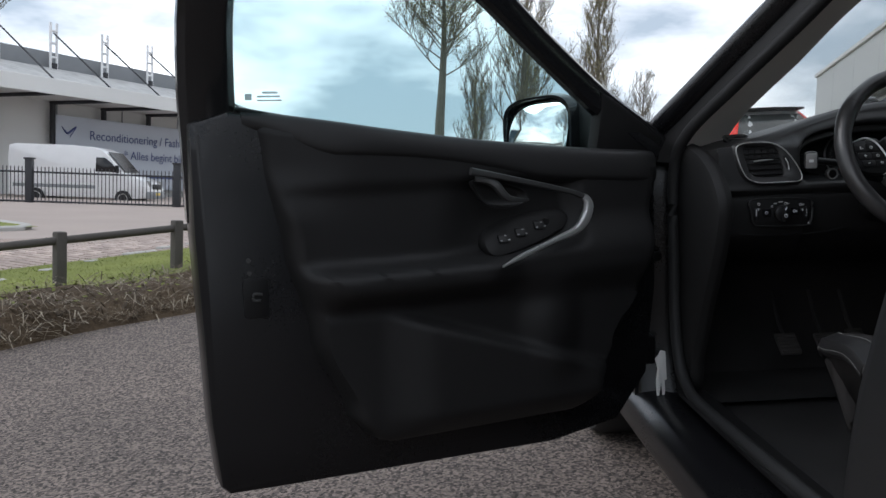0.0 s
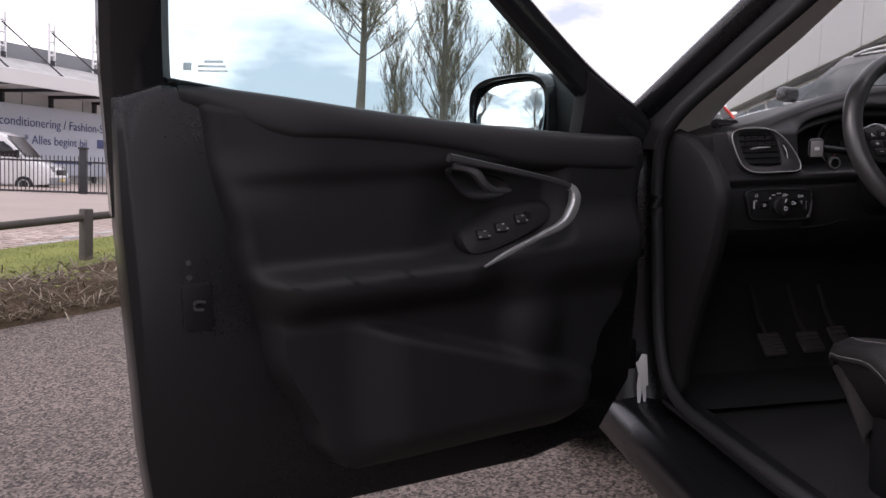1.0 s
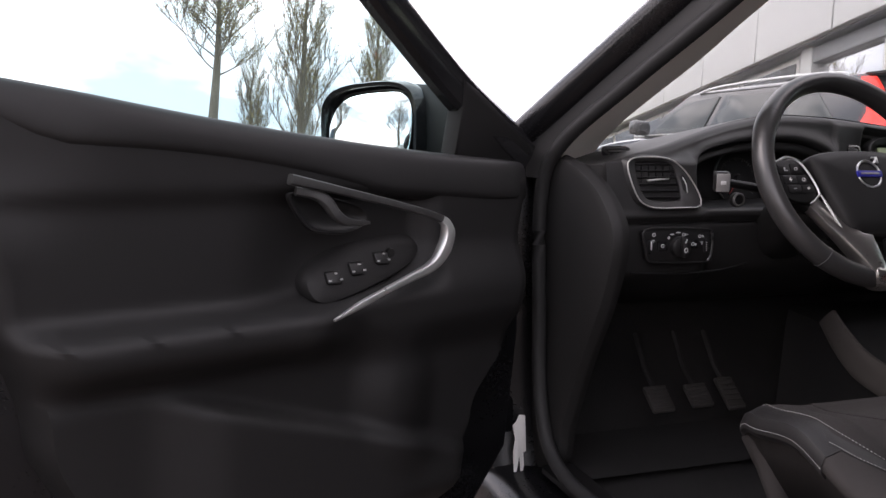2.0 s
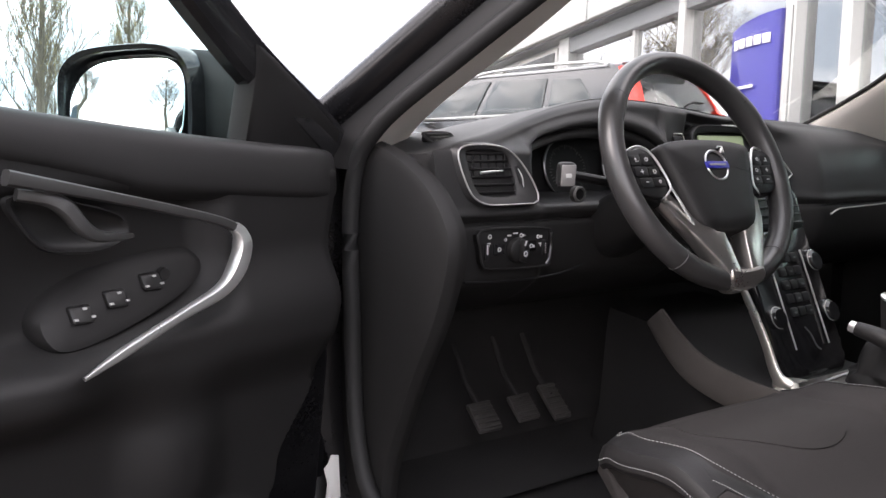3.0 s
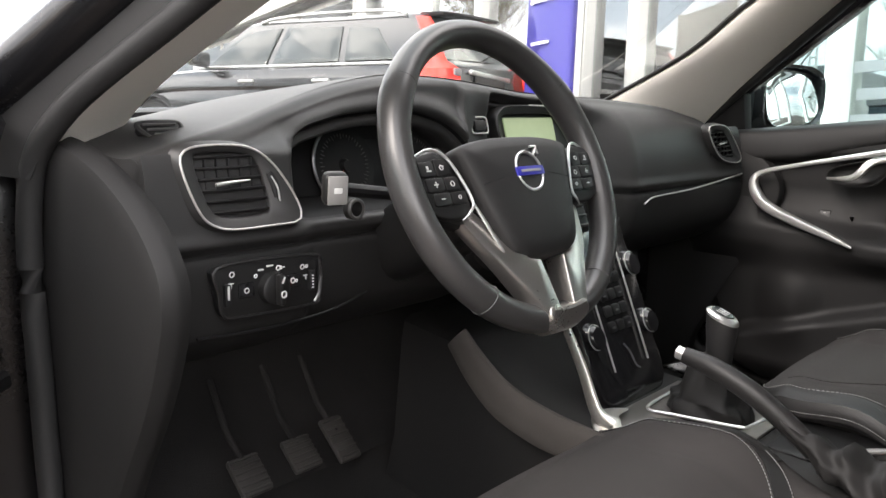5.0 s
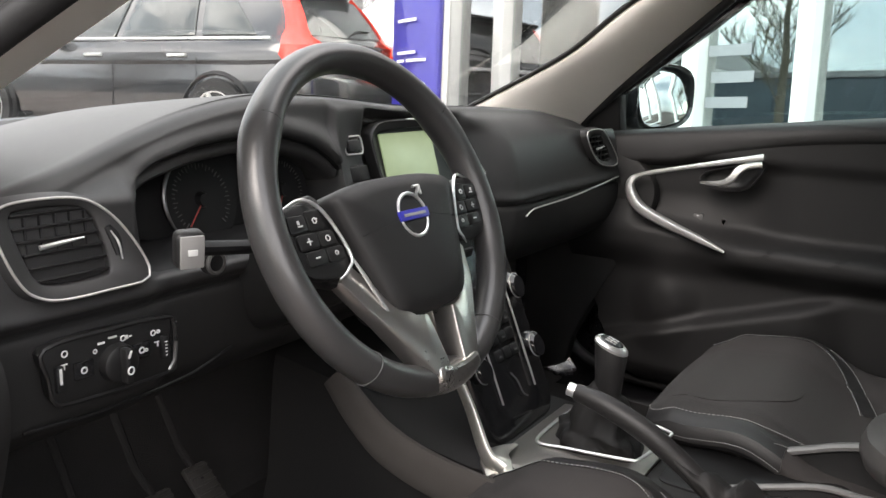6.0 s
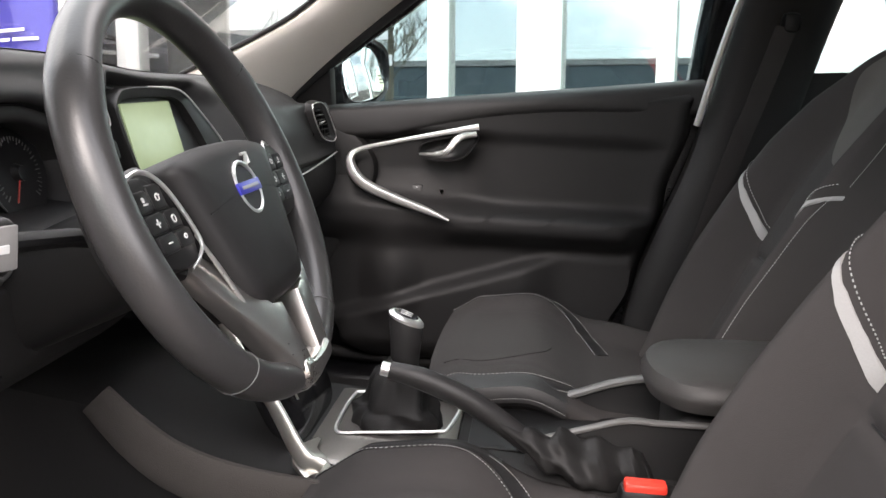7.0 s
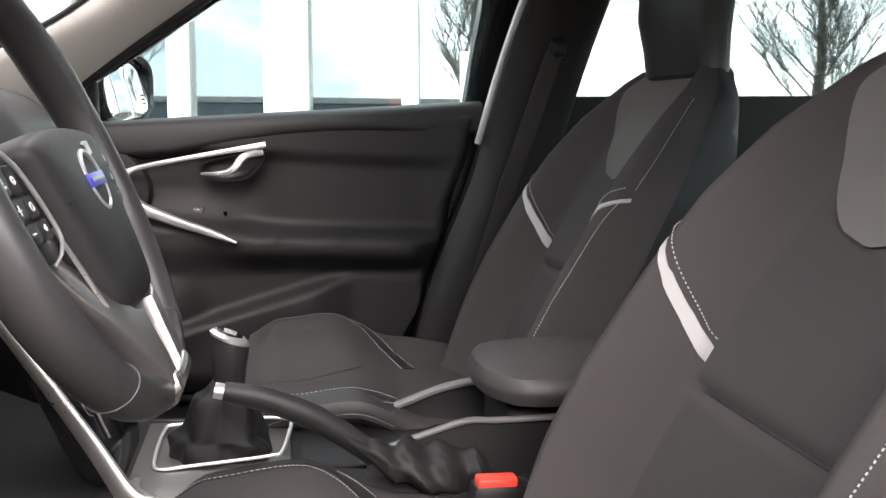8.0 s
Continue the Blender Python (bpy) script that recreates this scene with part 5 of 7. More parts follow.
    for s, z in spots:
        sw = part("switch_block", slab(rounded(s - 0.013, z - 0.009, s + 0.013, z + 0.009, 0.003), 0.016 if side < 0 else 0.012, lambda u, v, d: F(u, (0.122 if side < 0 else 0.100) + d + (0.74 - v) * tip, v), 0.003), PLASTIC2, card)
        for a, b in (((0.009, -0.004), (-0.004, 0.006), (-0.011, -0.003)) if side < 0 else ((0.0, 0.003),)):
            part("switch_mark", slab(rounded(s + a - 0.0025, z + b - 0.0012, s + a + 0.0025, z + b + 0.0012, 0.0006, 2), 0.002, lambda u, v, d: F(u, (0.1375 if side < 0 else 0.1115) + d + (0.74 - v) * tip, v), 0.0005), MARK, sw)
    if side < 0:
        # mirror adjuster among the switches
        part("mirror_adjuster", lathe([(0, 0), (0.008, 0), (0.007, 0.007), (0, 0.008)], lambda a, b, h: F(0.332 + a, 0.110 + h, 0.776 + b), 16), PLASTIC2, card)
    # window frame
    fr = curve_pts([F(s, w, z) for s, w, z in ((1.03, -0.02, 0.82), (1.03, 0.0, 0.93), (1.035, 0.045, 1.10), (1.03, 0.12, 1.25), (0.995, 0.175, 1.345), (0.85, 0.195, 1.375), (0.66, 0.19, 1.36), (0.50, 0.165, 1.270), (0.34, 0.125, 1.156), (0.18, 0.088, 1.046), (0.06, 0.072, 0.972), (-0.005, 0.062, 0.93))], 7)
    part("window_frame", sweep(fr, 0.036, 10, flat=0.7, up=inward, square=0.5, taper=[1.5, 1.55, 1.5, 1.4, 1.1, 0.9, 0.9, 0.85, 0.85, 0.9, 1.0, 1.0]), GLOSS, shell, "gloss black window frame")
    tri_out = [(-0.004, 0.895), (0.08, 0.90), (0.178, 0.908), (0.178, 0.98), (0.178, 1.03), (0.178, 1.058), (0.145, 1.044), (0.105, 1.020), (0.05, 0.986), (-0.006, 0.950)]
    part("mirror_sail", slab(tri_out, 0.045, lambda u, v, d: F(u, 0.045 + d + (v - 0.94) * 0.25, v), 0.010), DOORSKIN, shell, "black mirror mounting panel")
    rows = []
    for i in range(7):
        q = i / 6
        row = []
        for j in range(13):
            s = 0.17 + 0.83 * j / 12
            top = min(1.365, 1.05 + (s - 0.17) * 0.735)
            z = BELT(s) - 0.02 + (top - BELT(s) + 0.02) * q
            row.append(F(s, 0.055 + max(0, z - 0.98) * 0.36, z))
        rows.append(row)
    pane(rows, "door_window", SIDEGLASS, shell, -inward * 0.004, "green-tinted door window, raised")
    # outside mirror
    cz, cs, cw = (1.0 if side > 0 else 0.985), 0.195, -0.142
    M = lambda o, n, z: F(cs + 0.345 * o + 0.94 * n, cw - 0.94 * o + 0.345 * n, cz + z)      # outwards, rearwards, up
    def oval(a, k_o, k_z):
        x, z = math.copysign(abs(math.cos(a)) ** 0.60, math.cos(a)), math.copysign(abs(math.sin(a)) ** 0.60, math.sin(a))
        return x * k_o - 0.012 * (1 - z * z) * 0, z * k_z * (1 - 0.10 * x) + 0.004 * x
    rings = []
    for n, k in ((-0.014, 0.86), (0.010, 0.92), (0.014, 1.0), (-0.01, 1.06), (-0.05, 1.03), (-0.09, 0.88), (-0.12, 0.58), (-0.132, 0.12)):
        rings.append([M(oval(2 * math.pi * q / 40, 0.112 * k, 0.084 * k)[0] - 0.06 * max(0, -n) * 0.6, n, oval(2 * math.pi * q / 40, 0.112 * k, 0.084 * k)[1] - 0.02 * max(0, -n)) for q in range(40)])
    bm = bmesh.new()
    v = grid_mesh(bm, rings, close_u=True)
    cap(bm, v[0])
    cap(bm, v[-1])
    mir = part("outside_mirror", bm, GLOSS, shell, "black outside mirror")
    glass_out = [oval(2 * math.pi * q / 40, 0.096, 0.070) for q in range(40)]
    part("mirror_glass", slab(glass_out, 0.004, lambda u, v, d: M(u, 0.003 + d - 0.15 * v, v), 0.001), MIRROR, mir, "mirror reflecting sky")
    part("mirror_foot", sweep([M(-0.05, -0.052, 0.002), M(-0.10, -0.05, 0.0), M(-0.15, -0.046, -0.008), M(-0.21, -0.040, -0.02)], 0.084, 18, flat=0.5, up=M(0, 1, 0) - M(0, 0, 0), square=0.3, taper=[1.0, 0.97, 0.86, 0.72]), DOORSKIN, mir, "black arm of the outside mirror")
    # latch on the shut face
    part("door_latch", slab(rounded(0.945, 0.625, 0.995, 0.705, 0.01), 0.006, lambda u, v, d: F(u, 0.070 + d, v), 0.002), DARK, shell, "dark door latch with a steel claw")
    claw = [F(s_, 0.078, z_) for s_, z_ in ((0.958, 0.672), (0.974, 0.674), (0.976, 0.662), (0.962, 0.660))]
    part("latch_claw", sweep(curve_pts(claw, 3), 0.003, 6), DULLGREY, shell)
    for z_ in (0.715, 0.740):
        part("latch_screw", lathe([(0, 0), (0.005, 0), (0.004, 0.003), (0, 0.003)], lambda a, b, h: F(0.980 + a, 0.070 + h, z_ + b), 10), DULLGREY, shell)
    if side < 0:
        for a, b, c, d0 in ((0.905, 0.935, 1.062, 1.066), (0.900, 0.945, 1.055, 1.0585), (0.897, 0.945, 1.048, 1.051), (0.955, 0.968, 1.050, 1.062)):
            part("glass_print", slab(rounded(a, c, b, d0, 0.001, 2), 0.0006, lambda u, v, d: F(u, 0.0562 + max(0, v - 0.98) * 0.36 + d, v), 0.0002), PRINT, shell, "small white print on the glass")
    return shell


door(1)
door(-1)
# hinge strap and factory label in the driver's jamb
part("check_strap", sweep([(-0.83, 0.385, 0.66), (-0.86, 0.37, 0.655), (-0.90, 0.33, 0.65)], 0.012, 8, square=0.5), DARK, car)
for z in (0.42, 0.78):
    part("door_hinge", block((0.05, 0.06, 0.075), (-0.865, 0.405, z), 0.01), PAINT, car)
lab = [(-0.842, 0.400), (-0.834, 0.408), (-0.828, 0.421), (-0.815, 0.418), (-0.8135, 0.38), (-0.812, 0.345), (-0.818, 0.342), (-0.8165, 0.315), (-0.819, 0.300), (-0.824, 0.303), (-0.8265, 0.338), (-0.832, 0.302), (-0.838, 0.300), (-0.840, 0.345), (-0.836, 0.372)]
part("jamb_label", slab(lab, 0.002, lambda u, v, d: Vector((u - 0.004, 0.372 - d, v)), 0.0005), WHITE, car, "torn white factory label")

# ---------------------------------------------------------------- dashboard
SATINDARK = material("brushed_metal_plate", (0.26, 0.245, 0.23), 0.36, 0.85, vary=0.2, scale=6, fine=300, bump=0.06, depth=0.0004)
RAIL = material("satin_rail", (0.13, 0.128, 0.125), 0.5, 0.4, vary=0.14, scale=6, fine=300, bump=0.06, depth=0.0004)
TICK = material("dim_dial_print", (0.08, 0.08, 0.08), 0.6, vary=0.1, scale=9, fine=90, bump=0.0)
NEEDLE = material("dim_red_needle", (0.25, 0.02, 0.015), 0.5, vary=0.1, scale=9, fine=90, bump=0.0)
SYMBOL = material("white_symbol_print", (0.55, 0.55, 0.54), 0.6, vary=0.1, scale=9, fine=90, bump=0.0)
SATINDIAL = material("dull_metal", (0.22, 0.22, 0.22), 0.3, 0.85, vary=0.1, scale=8, fine=200, bump=0.0)
CREST_Y = ((-0.75, 0.200), (-0.68, 0.206), (-0.62, 0.222), (-0.56, 0.240), (-0.48, 0.248), (-0.38, 0.252), (-0.2, 0.256), (0.0, 0.270), (0.75, 0.275))
CREST = ((-0.75, 0.912), (-0.69, 0.936), (-0.62, 0.947), (-0.56, 0.965), (-0.50, 0.983), (-0.44, 1.000), (-0.34, 1.016), (-0.20, 1.012), (0.0, 0.994), (0.25, 0.988), (0.50, 0.974), (0.70, 0.944), (0.75, 0.922))
OPENING = ((-0.56, 0.905), (-0.54, 0.931), (-0.515, 0.945), (-0.45, 0.960), (-0.385, 0.967), (-0.30, 0.966), (-0.25, 0.953), (-0.215, 0.930), (-0.20, 0.905))


def ramp(table, x):
    """Straight look-up in a short table of (x, value)."""
    for (a, va), (b, vb) in zip(table, table[1:]):
        if x <= b:
            return va + (vb - va) * max(0.0, (x - a) / (b - a))
    return table[-1][1]


def soft(table, x, w=0.03):
    return sum(ramp(table, x + w * k) for k in (-1, -0.5, 0, 0.5, 1)) / 5


def dash_profile(x):
    """The dashboard's section at x, from the windscreen to the knees: (y, z)."""
    cz, zo = soft(CREST, x, 0.04), soft(OPENING, x, 0.012)
    clus = ease(-0.565, -0.535, x) * (1 - ease(-0.214, -0.199, x))
    mid = ease(-0.213, -0.198, x) * (1 - ease(0.15, 0.26, x))
    pas = ease(0.15, 0.26, x)
    front = 0.44 + 0.40 * (1 - (x / 0.82) ** 2)
    cy = soft(CREST_Y, x, 0.04)
    top = [(front, 0.935), (max(front - 0.13, 0.40), 0.5 * cz + 0.47), (cy + 0.060, cz - 0.001), (cy + 0.016, cz), (cy, cz - 0.009)]
    left = [(cy - 0.008, cz - 0.022), (0.199, 0.922), (0.194, 0.905), (0.188, 0.865), (0.184, 0.840), (0.178, 0.825), (0.190, 0.813), (0.181, 0.802), (0.178, 0.745), (0.190, 0.712), (0.28, 0.665), (0.44, 0.62)]
    open_ = [(cy - 0.004, (cz + zo) / 2 + 0.002), (0.22 + 0.35 * (zo - 0.9), zo), (0.312, zo - 0.012), (0.306, 0.850), (0.202, 0.840), (0.186, 0.826), (0.196, 0.813), (0.188, 0.802), (0.190, 0.745), (0.210, 0.712), (0.29, 0.665), (0.44, 0.62)]
    well = 0.024 * ease(-0.128, -0.112, x) * (1 - ease(0.12, 0.18, x))
    near = 0.020 * (1 - ease(-0.21, -0.13, x))
    centre = [(0.258 + well - near * 0.5, cz - 0.022), (0.264 + well - near, 0.945), (0.259 + well - near, 0.920), (0.248 + well - near, 0.880), (0.244 + well * 0.6 - near, 0.850), (0.244 - near, 0.830), (0.250, 0.813), (0.248, 0.800), (0.248, 0.745), (0.250, 0.712), (0.30, 0.665), (0.44, 0.62)]
    right = [(0.250, cz - 0.024), (0.224, 0.932), (0.208, 0.895), (0.201, 0.862), (0.198, 0.838), (0.194, 0.823), (0.204, 0.812), (0.196, 0.800), (0.200, 0.745), (0.225, 0.705), (0.30, 0.66), (0.44, 0.62)]
    lower = []
    for a, b, c, d in zip(left, open_, centre, right):
        w = max(0.0, 1 - clus - mid - pas)
        k = w + clus + mid + pas
        lower.append(tuple((a[i] * w + b[i] * clus + c[i] * mid + d[i] * pas) / k for i in (0, 1)))
    return top + lower


rows = []
for i in range(281):
    x = -0.748 + 1.496 * i / 280
    rows.append(curve_pts([(x, y, z) for y, z in dash_profile(x)], 5))
dash = part("dashboard", solid_from_sheet([row[:56] for row in rows], (0, 0.012, -0.02)), DASHSKIN, car, "black soft-touch dashboard", 50)
part("knee_panel", solid_from_sheet([row[56:] for row in rows], (0, 0.012, 0.012)), KNEE, dash, "black hard plastic lower panel", 50)
# dark lining of the instrument hood: black bezel, with the hood's shade coloured in
rows = []
for i in range(49):
    x = -0.548 + 0.340 * i / 48
    zo = soft(OPENING, x, 0.012)
    rows.append([Vector((x, y, z)) for y, z in ((0.22 + 0.35 * (zo - 0.9) + 0.006, zo - 0.003), (0.302, zo - 0.016), (0.300, 0.852), (0.203, 0.8432), (0.188, 0.830))])
part("hood_shade_lining", solid_from_sheet(rows, (0, 0.002, -0.001)), DARK, dash, "black instrument bezel with the hood's shade in its colour")


def resample(outline, n, cx, cz):
    """n points of a closed outline, by turn about (cx, cz)."""
    p = [(u - cx, v - cz) for u, v in outline]
    out = []
    for k in range(n):
        a = -math.pi + 2 * math.pi * k / n
        d = Vector((math.cos(a), math.sin(a)))
        best = 0.0
        for (x0, y0), (x1, y1) in zip(p, p[1:] + p[:1]):
            den = d.x * (y1 - y0) - d.y * (x1 - x0)
            if abs(den) < 1e-12:
                continue
            s, t = (x0 * (y1 - y0) - y0 * (x1 - x0)) / den, (x0 * d.y - y0 * d.x) / den
            if s > 0 and -1e-6 <= t <= 1 + 1e-6:
                best = max(best, s)
        out.append((cx + d.x * best, cz + d.y * best))
    return out


# outer air vents, one at each end: a soft bezel, a chrome line, a well with slats
def air_vent(corners, grille, wheel_at, tilt_k, y0):
    ring = [(q.x, q.y) for q in curve_pts([(a, b, 0) for a, b in corners], 5, True)]
    well = [(q.x, q.y) for q in curve_pts([(a, b, 0) for a, b in grille], 5, True)]
    cx, cz = sum(u for u, v in well) / len(well), sum(v for u, v in well) / len(well)
    put = lambda u, v, d: Vector((u, y0 + (v - 0.889) * tilt_k - d, v))
    outer, inner = resample(ring, 64, cx, cz), resample(well, 64, cx, cz)
    grow = lambda o, k: [(cx + (u - cx) * k, cz + (v - cz) * k) for u, v in o]
    rings = [[put(u, v, d) for u, v in o] for o, d in ((grow(outer, 1.09), 0.0), (grow(outer, 1.045), 0.009), (grow(outer, 1.0), 0.013), (grow(outer, 0.97), 0.0125), (grow(inner, 1.05), 0.010), (inner, 0.007), (grow(inner, 0.985), -0.012))]
    bm = bmesh.new()
    grid_mesh(bm, rings, close_u=True)
    rim = part("air_vent", bm, DASHSKIN, dash, "black air vent bezel", 60)
    part("vent_ring", sweep([put(u, v, 0.0135) for u, v in outer], 0.0013, 8, closed=True, up=(0, 1, 0)), ALU, rim, "satin chrome vent surround")
    part("vent_well", slab(inner, 0.002, lambda u, v, d: put(u, v, d - 0.002), 0.0005), DARK, rim)
    lo, hi = min(v for u, v in well), max(v for u, v in well)
    for k in range(6):
        z = lo + (hi - lo) * (k + 0.5) / 6
        hit = [u for u, v in resample(well, 200, cx, cz) if abs(v - z) < 0.002]
        if len(hit) > 1:
            a, b = min(hit), max(hit)
            part("vent_slat", block((b - a - 0.002, 0.011, 0.0028), put((a + b) / 2, z, 0.0035), 0.001, 1, Euler((radians(-18), 0, 0)).to_matrix()), PLASTIC2, rim)
    for k in range(5):
        u = min(p[0] for p in well) + (max(p[0] for p in well) - min(p[0] for p in well)) * (k + 0.9) / 6
        part("vent_vane", block((0.0016, 0.005, (hi - lo) * 0.8), put(u, cz, 0.0015), 0.0004, 1), DARK, rim)
    part("vent_tab", sweep([put(cx - 0.024, cz + 0.001, 0.011), put(cx - 0.006, cz + 0.003, 0.013), put(cx + 0.020, cz + 0.004, 0.010)], 0.0026, 8, flat=0.9, taper=[1.0, 0.9, 0.4]), CHROME, rim, "chrome vent tab")
    if wheel_at:
        path = [put(u, v, 0.0125) for u, v in wheel_at]
        part("vent_wheel", sweep(curve_pts(path, 4), 0.0055, 10, flat=0.6, up=(0, -1, 0), taper=[0.6, 1, 1, 0.6]), DARK, rim)
        part("wheel_mark", sweep(curve_pts([q + Vector((0.001, -0.0035, -0.004)) for q in path], 4), 0.0014, 6, taper=[0.5, 1, 1, 0.5]), CHROME, rim)


air_vent([(-0.711, 0.917), (-0.707, 0.890), (-0.696, 0.860), (-0.682, 0.847), (-0.658, 0.841), (-0.600, 0.841), (-0.574, 0.842), (-0.567, 0.852), (-0.574, 0.873), (-0.591, 0.901), (-0.611, 0.920), (-0.634, 0.929), (-0.672, 0.931), (-0.700, 0.928)],
         [(-0.693, 0.916), (-0.686, 0.878), (-0.677, 0.859), (-0.655, 0.853), (-0.612, 0.854), (-0.606, 0.863), (-0.611, 0.896), (-0.620, 0.915), (-0.642, 0.922), (-0.680, 0.922)],
         [(-0.604, 0.899), (-0.598, 0.886), (-0.597, 0.871)], 0.22, 0.1945)
air_vent([(0.540, 0.927), (0.556, 0.937), (0.612, 0.937), (0.642, 0.926), (0.678, 0.897), (0.706, 0.867), (0.700, 0.855), (0.664, 0.853), (0.604, 0.864), (0.566, 0.890)],
         [(0.560, 0.920), (0.600, 0.926), (0.626, 0.918), (0.655, 0.892), (0.672, 0.868), (0.650, 0.864), (0.610, 0.873), (0.580, 0.893)], None, 0.10, 0.2035)
# small three-cornered demister vents on the corners of the top pad
for s in (-1, 1):
    cx, cy, cz = s * 0.662, 0.309, 0.9375
    out = [(q.x, q.y) for q in curve_pts([(-0.026, 0.015, 0), (0.0, 0.019, 0), (0.027, 0.017, 0), (0.022, 0.0, 0), (0.004, -0.020, 0), (-0.008, -0.021, 0), (-0.023, -0.002, 0)], 5, True)]
    tilt = Euler((radians(38), 0, 0)).to_matrix()
    put = lambda u, v, d: Vector((cx, cy, cz)) + tilt @ Vector((u * -s, v, d))
    dv = part("demister_vent", slab(out, 0.012, lambda u, v, d: put(u, v, d - 0.010), 0.003), DARK, dash)
    part("demister_ring", sweep([put(u, v, 0.0015) for u, v in out], 0.0034, 8, closed=True, flat=0.6, up=tuple(tilt @ Vector((0, 0, 1)))), DASHSKIN, dv, "raised vent surround")
    for k, wd in enumerate((0.016, 0.027, 0.038, 0.042)):
        part("demister_slat", block((wd, 0.0018, 0.004), put(0.0, -0.013 + 0.0085 * k, 0.003), 0.0006, 1, tilt), RAIL, dv)

# lamp switch panel
out = [(q.x, q.y) for q in curve_pts([(-0.687, 0.803, 0), (-0.62, 0.8055, 0), (-0.560, 0.802, 0), (-0.550, 0.794, 0), (-0.551, 0.754, 0), (-0.562, 0.743, 0), (-0.66, 0.745, 0), (-0.681, 0.751, 0), (-0.686, 0.775, 0)], 4, True)]
lamp = part("lamp_switch_panel", slab(out, 0.016, on_xz(0.178), 0.004), PLASTIC2, dash, "black lamp switch panel")
part("panel_frame", sweep([Vector((u, 0.163, v)) for u, v in out], 0.0022, 6, closed=True, up=(0, 1, 0)), PLASTIC2, lamp)
# highlight on the panel's right edge, built as a pale metal strip
part("panel_glint", sweep([Vector((u, 0.1615, v)) for u, v in ((-0.549, 0.795), (-0.5485, 0.775), (-0.551, 0.755), (-0.558, 0.746))], 0.0022, 6), SATINDIAL, lamp, "glint on the panel's corner, shaped as a strip")
part("lamp_knob", lathe([(0.0, 0.0), (0.019, 0.0), (0.018, 0.010), (0.015, 0.012), (0.0, 0.012)], lambda a, b, h: Vector((-0.618 + a, 0.162 - h, 0.772 + b)), 28), PLASTIC2, lamp)
part("knob_bar", block((0.008, 0.012, 0.035), (-0.618, 0.146, 0.772), 0.003), PLASTIC2, lamp)
part("knob_mark", block((0.0026, 0.001, 0.008), (-0.618, 0.1395, 0.784), 0.0004, 1, Euler((0, radians(25), 0)).to_matrix()), SYMBOL, lamp)
part("knob_ring_mark", sweep([(-0.618 + 0.0032 * math.cos(a), 0.1395, 0.768 + 0.0036 * math.sin(a)) for a in [math.pi * k / 6 for k in range(12)]], 0.0008, 5, closed=True, up=(0, 1, 0)), SYMBOL, lamp)
for x in (-0.6525, -0.5905):
    part("push_button", slab(rounded(x - 0.010, 0.766 if x < -0.6 else 0.768, x + 0.010, 0.783 if x < -0.6 else 0.784, 0.0015), 0.003, on_xz(0.1625), 0.001), GLOSS, lamp)
for x in (-0.677, -0.564):
    part("thumb_wheel", slab(rounded(x - 0.004, 0.760, x + 0.004, 0.785, 0.002), 0.006, on_xz(0.163), 0.0015), DARK, lamp)
part("dimmer_mark", block((0.0026, 0.001, 0.015), (-0.6775, 0.1562, 0.776), 0.0004, 1), SYMBOL, lamp)
for k in range(5):
    part("level_mark", block((0.0028, 0.001, 0.0012), (-0.5645, 0.1562, 0.779 - 0.0035 * k), 0.0003, 1), SYMBOL, lamp)
for x, z, wd, ht in ((-0.671, 0.7845, 0.007, 0.0014), (-0.671, 0.782, 0.0014, 0.005), (-0.572, 0.7795, 0.006, 0.0014), (-0.571, 0.777, 0.0014, 0.005), (-0.633, 0.7945, 0.0075, 0.0022), (-0.621, 0.7975, 0.009, 0.002), (-0.606, 0.7935, 0.003, 0.004), (-0.602, 0.7935, 0.0035, 0.0012)):
    part("switch_symbol", slab(rounded(x - wd / 2, z - ht / 2, x + wd / 2, z + ht / 2, 0.0005, 2), 0.001, on_xz(0.1618), 0.0003), SYMBOL, lamp)
for x, z, r in ((-0.670, 0.7945, 0.0028), (-0.610, 0.7935, 0.0026), (-0.640, 0.7885, 0.0018), (-0.576, 0.790, 0.0026), (-0.570, 0.790, 0.0016), (-0.653, 0.7745, 0.0028), (-0.591, 0.7765, 0.0028), (-0.586, 0.7755, 0.0014)):
    part("round_symbol", sweep([(x + r * math.cos(a), 0.161 if abs(x + 0.6525) > 0.01 and abs(x + 0.5905) > 0.01 else 0.1592, z + r * math.sin(a)) for a in [math.pi * k / 6 for k in range(12)]], 0.0007, 5, closed=True, up=(0, 1, 0)), SYMBOL, lamp)
# seam of the knee panel below the switches
part("knee_seam", sweep(curve_pts([(-0.705, 0.1765, 0.726), (-0.62, 0.1745, 0.722), (-0.52, 0.180, 0.724), (-0.45, 0.190, 0.735)], 5), 0.0018, 6), DARK, dash)

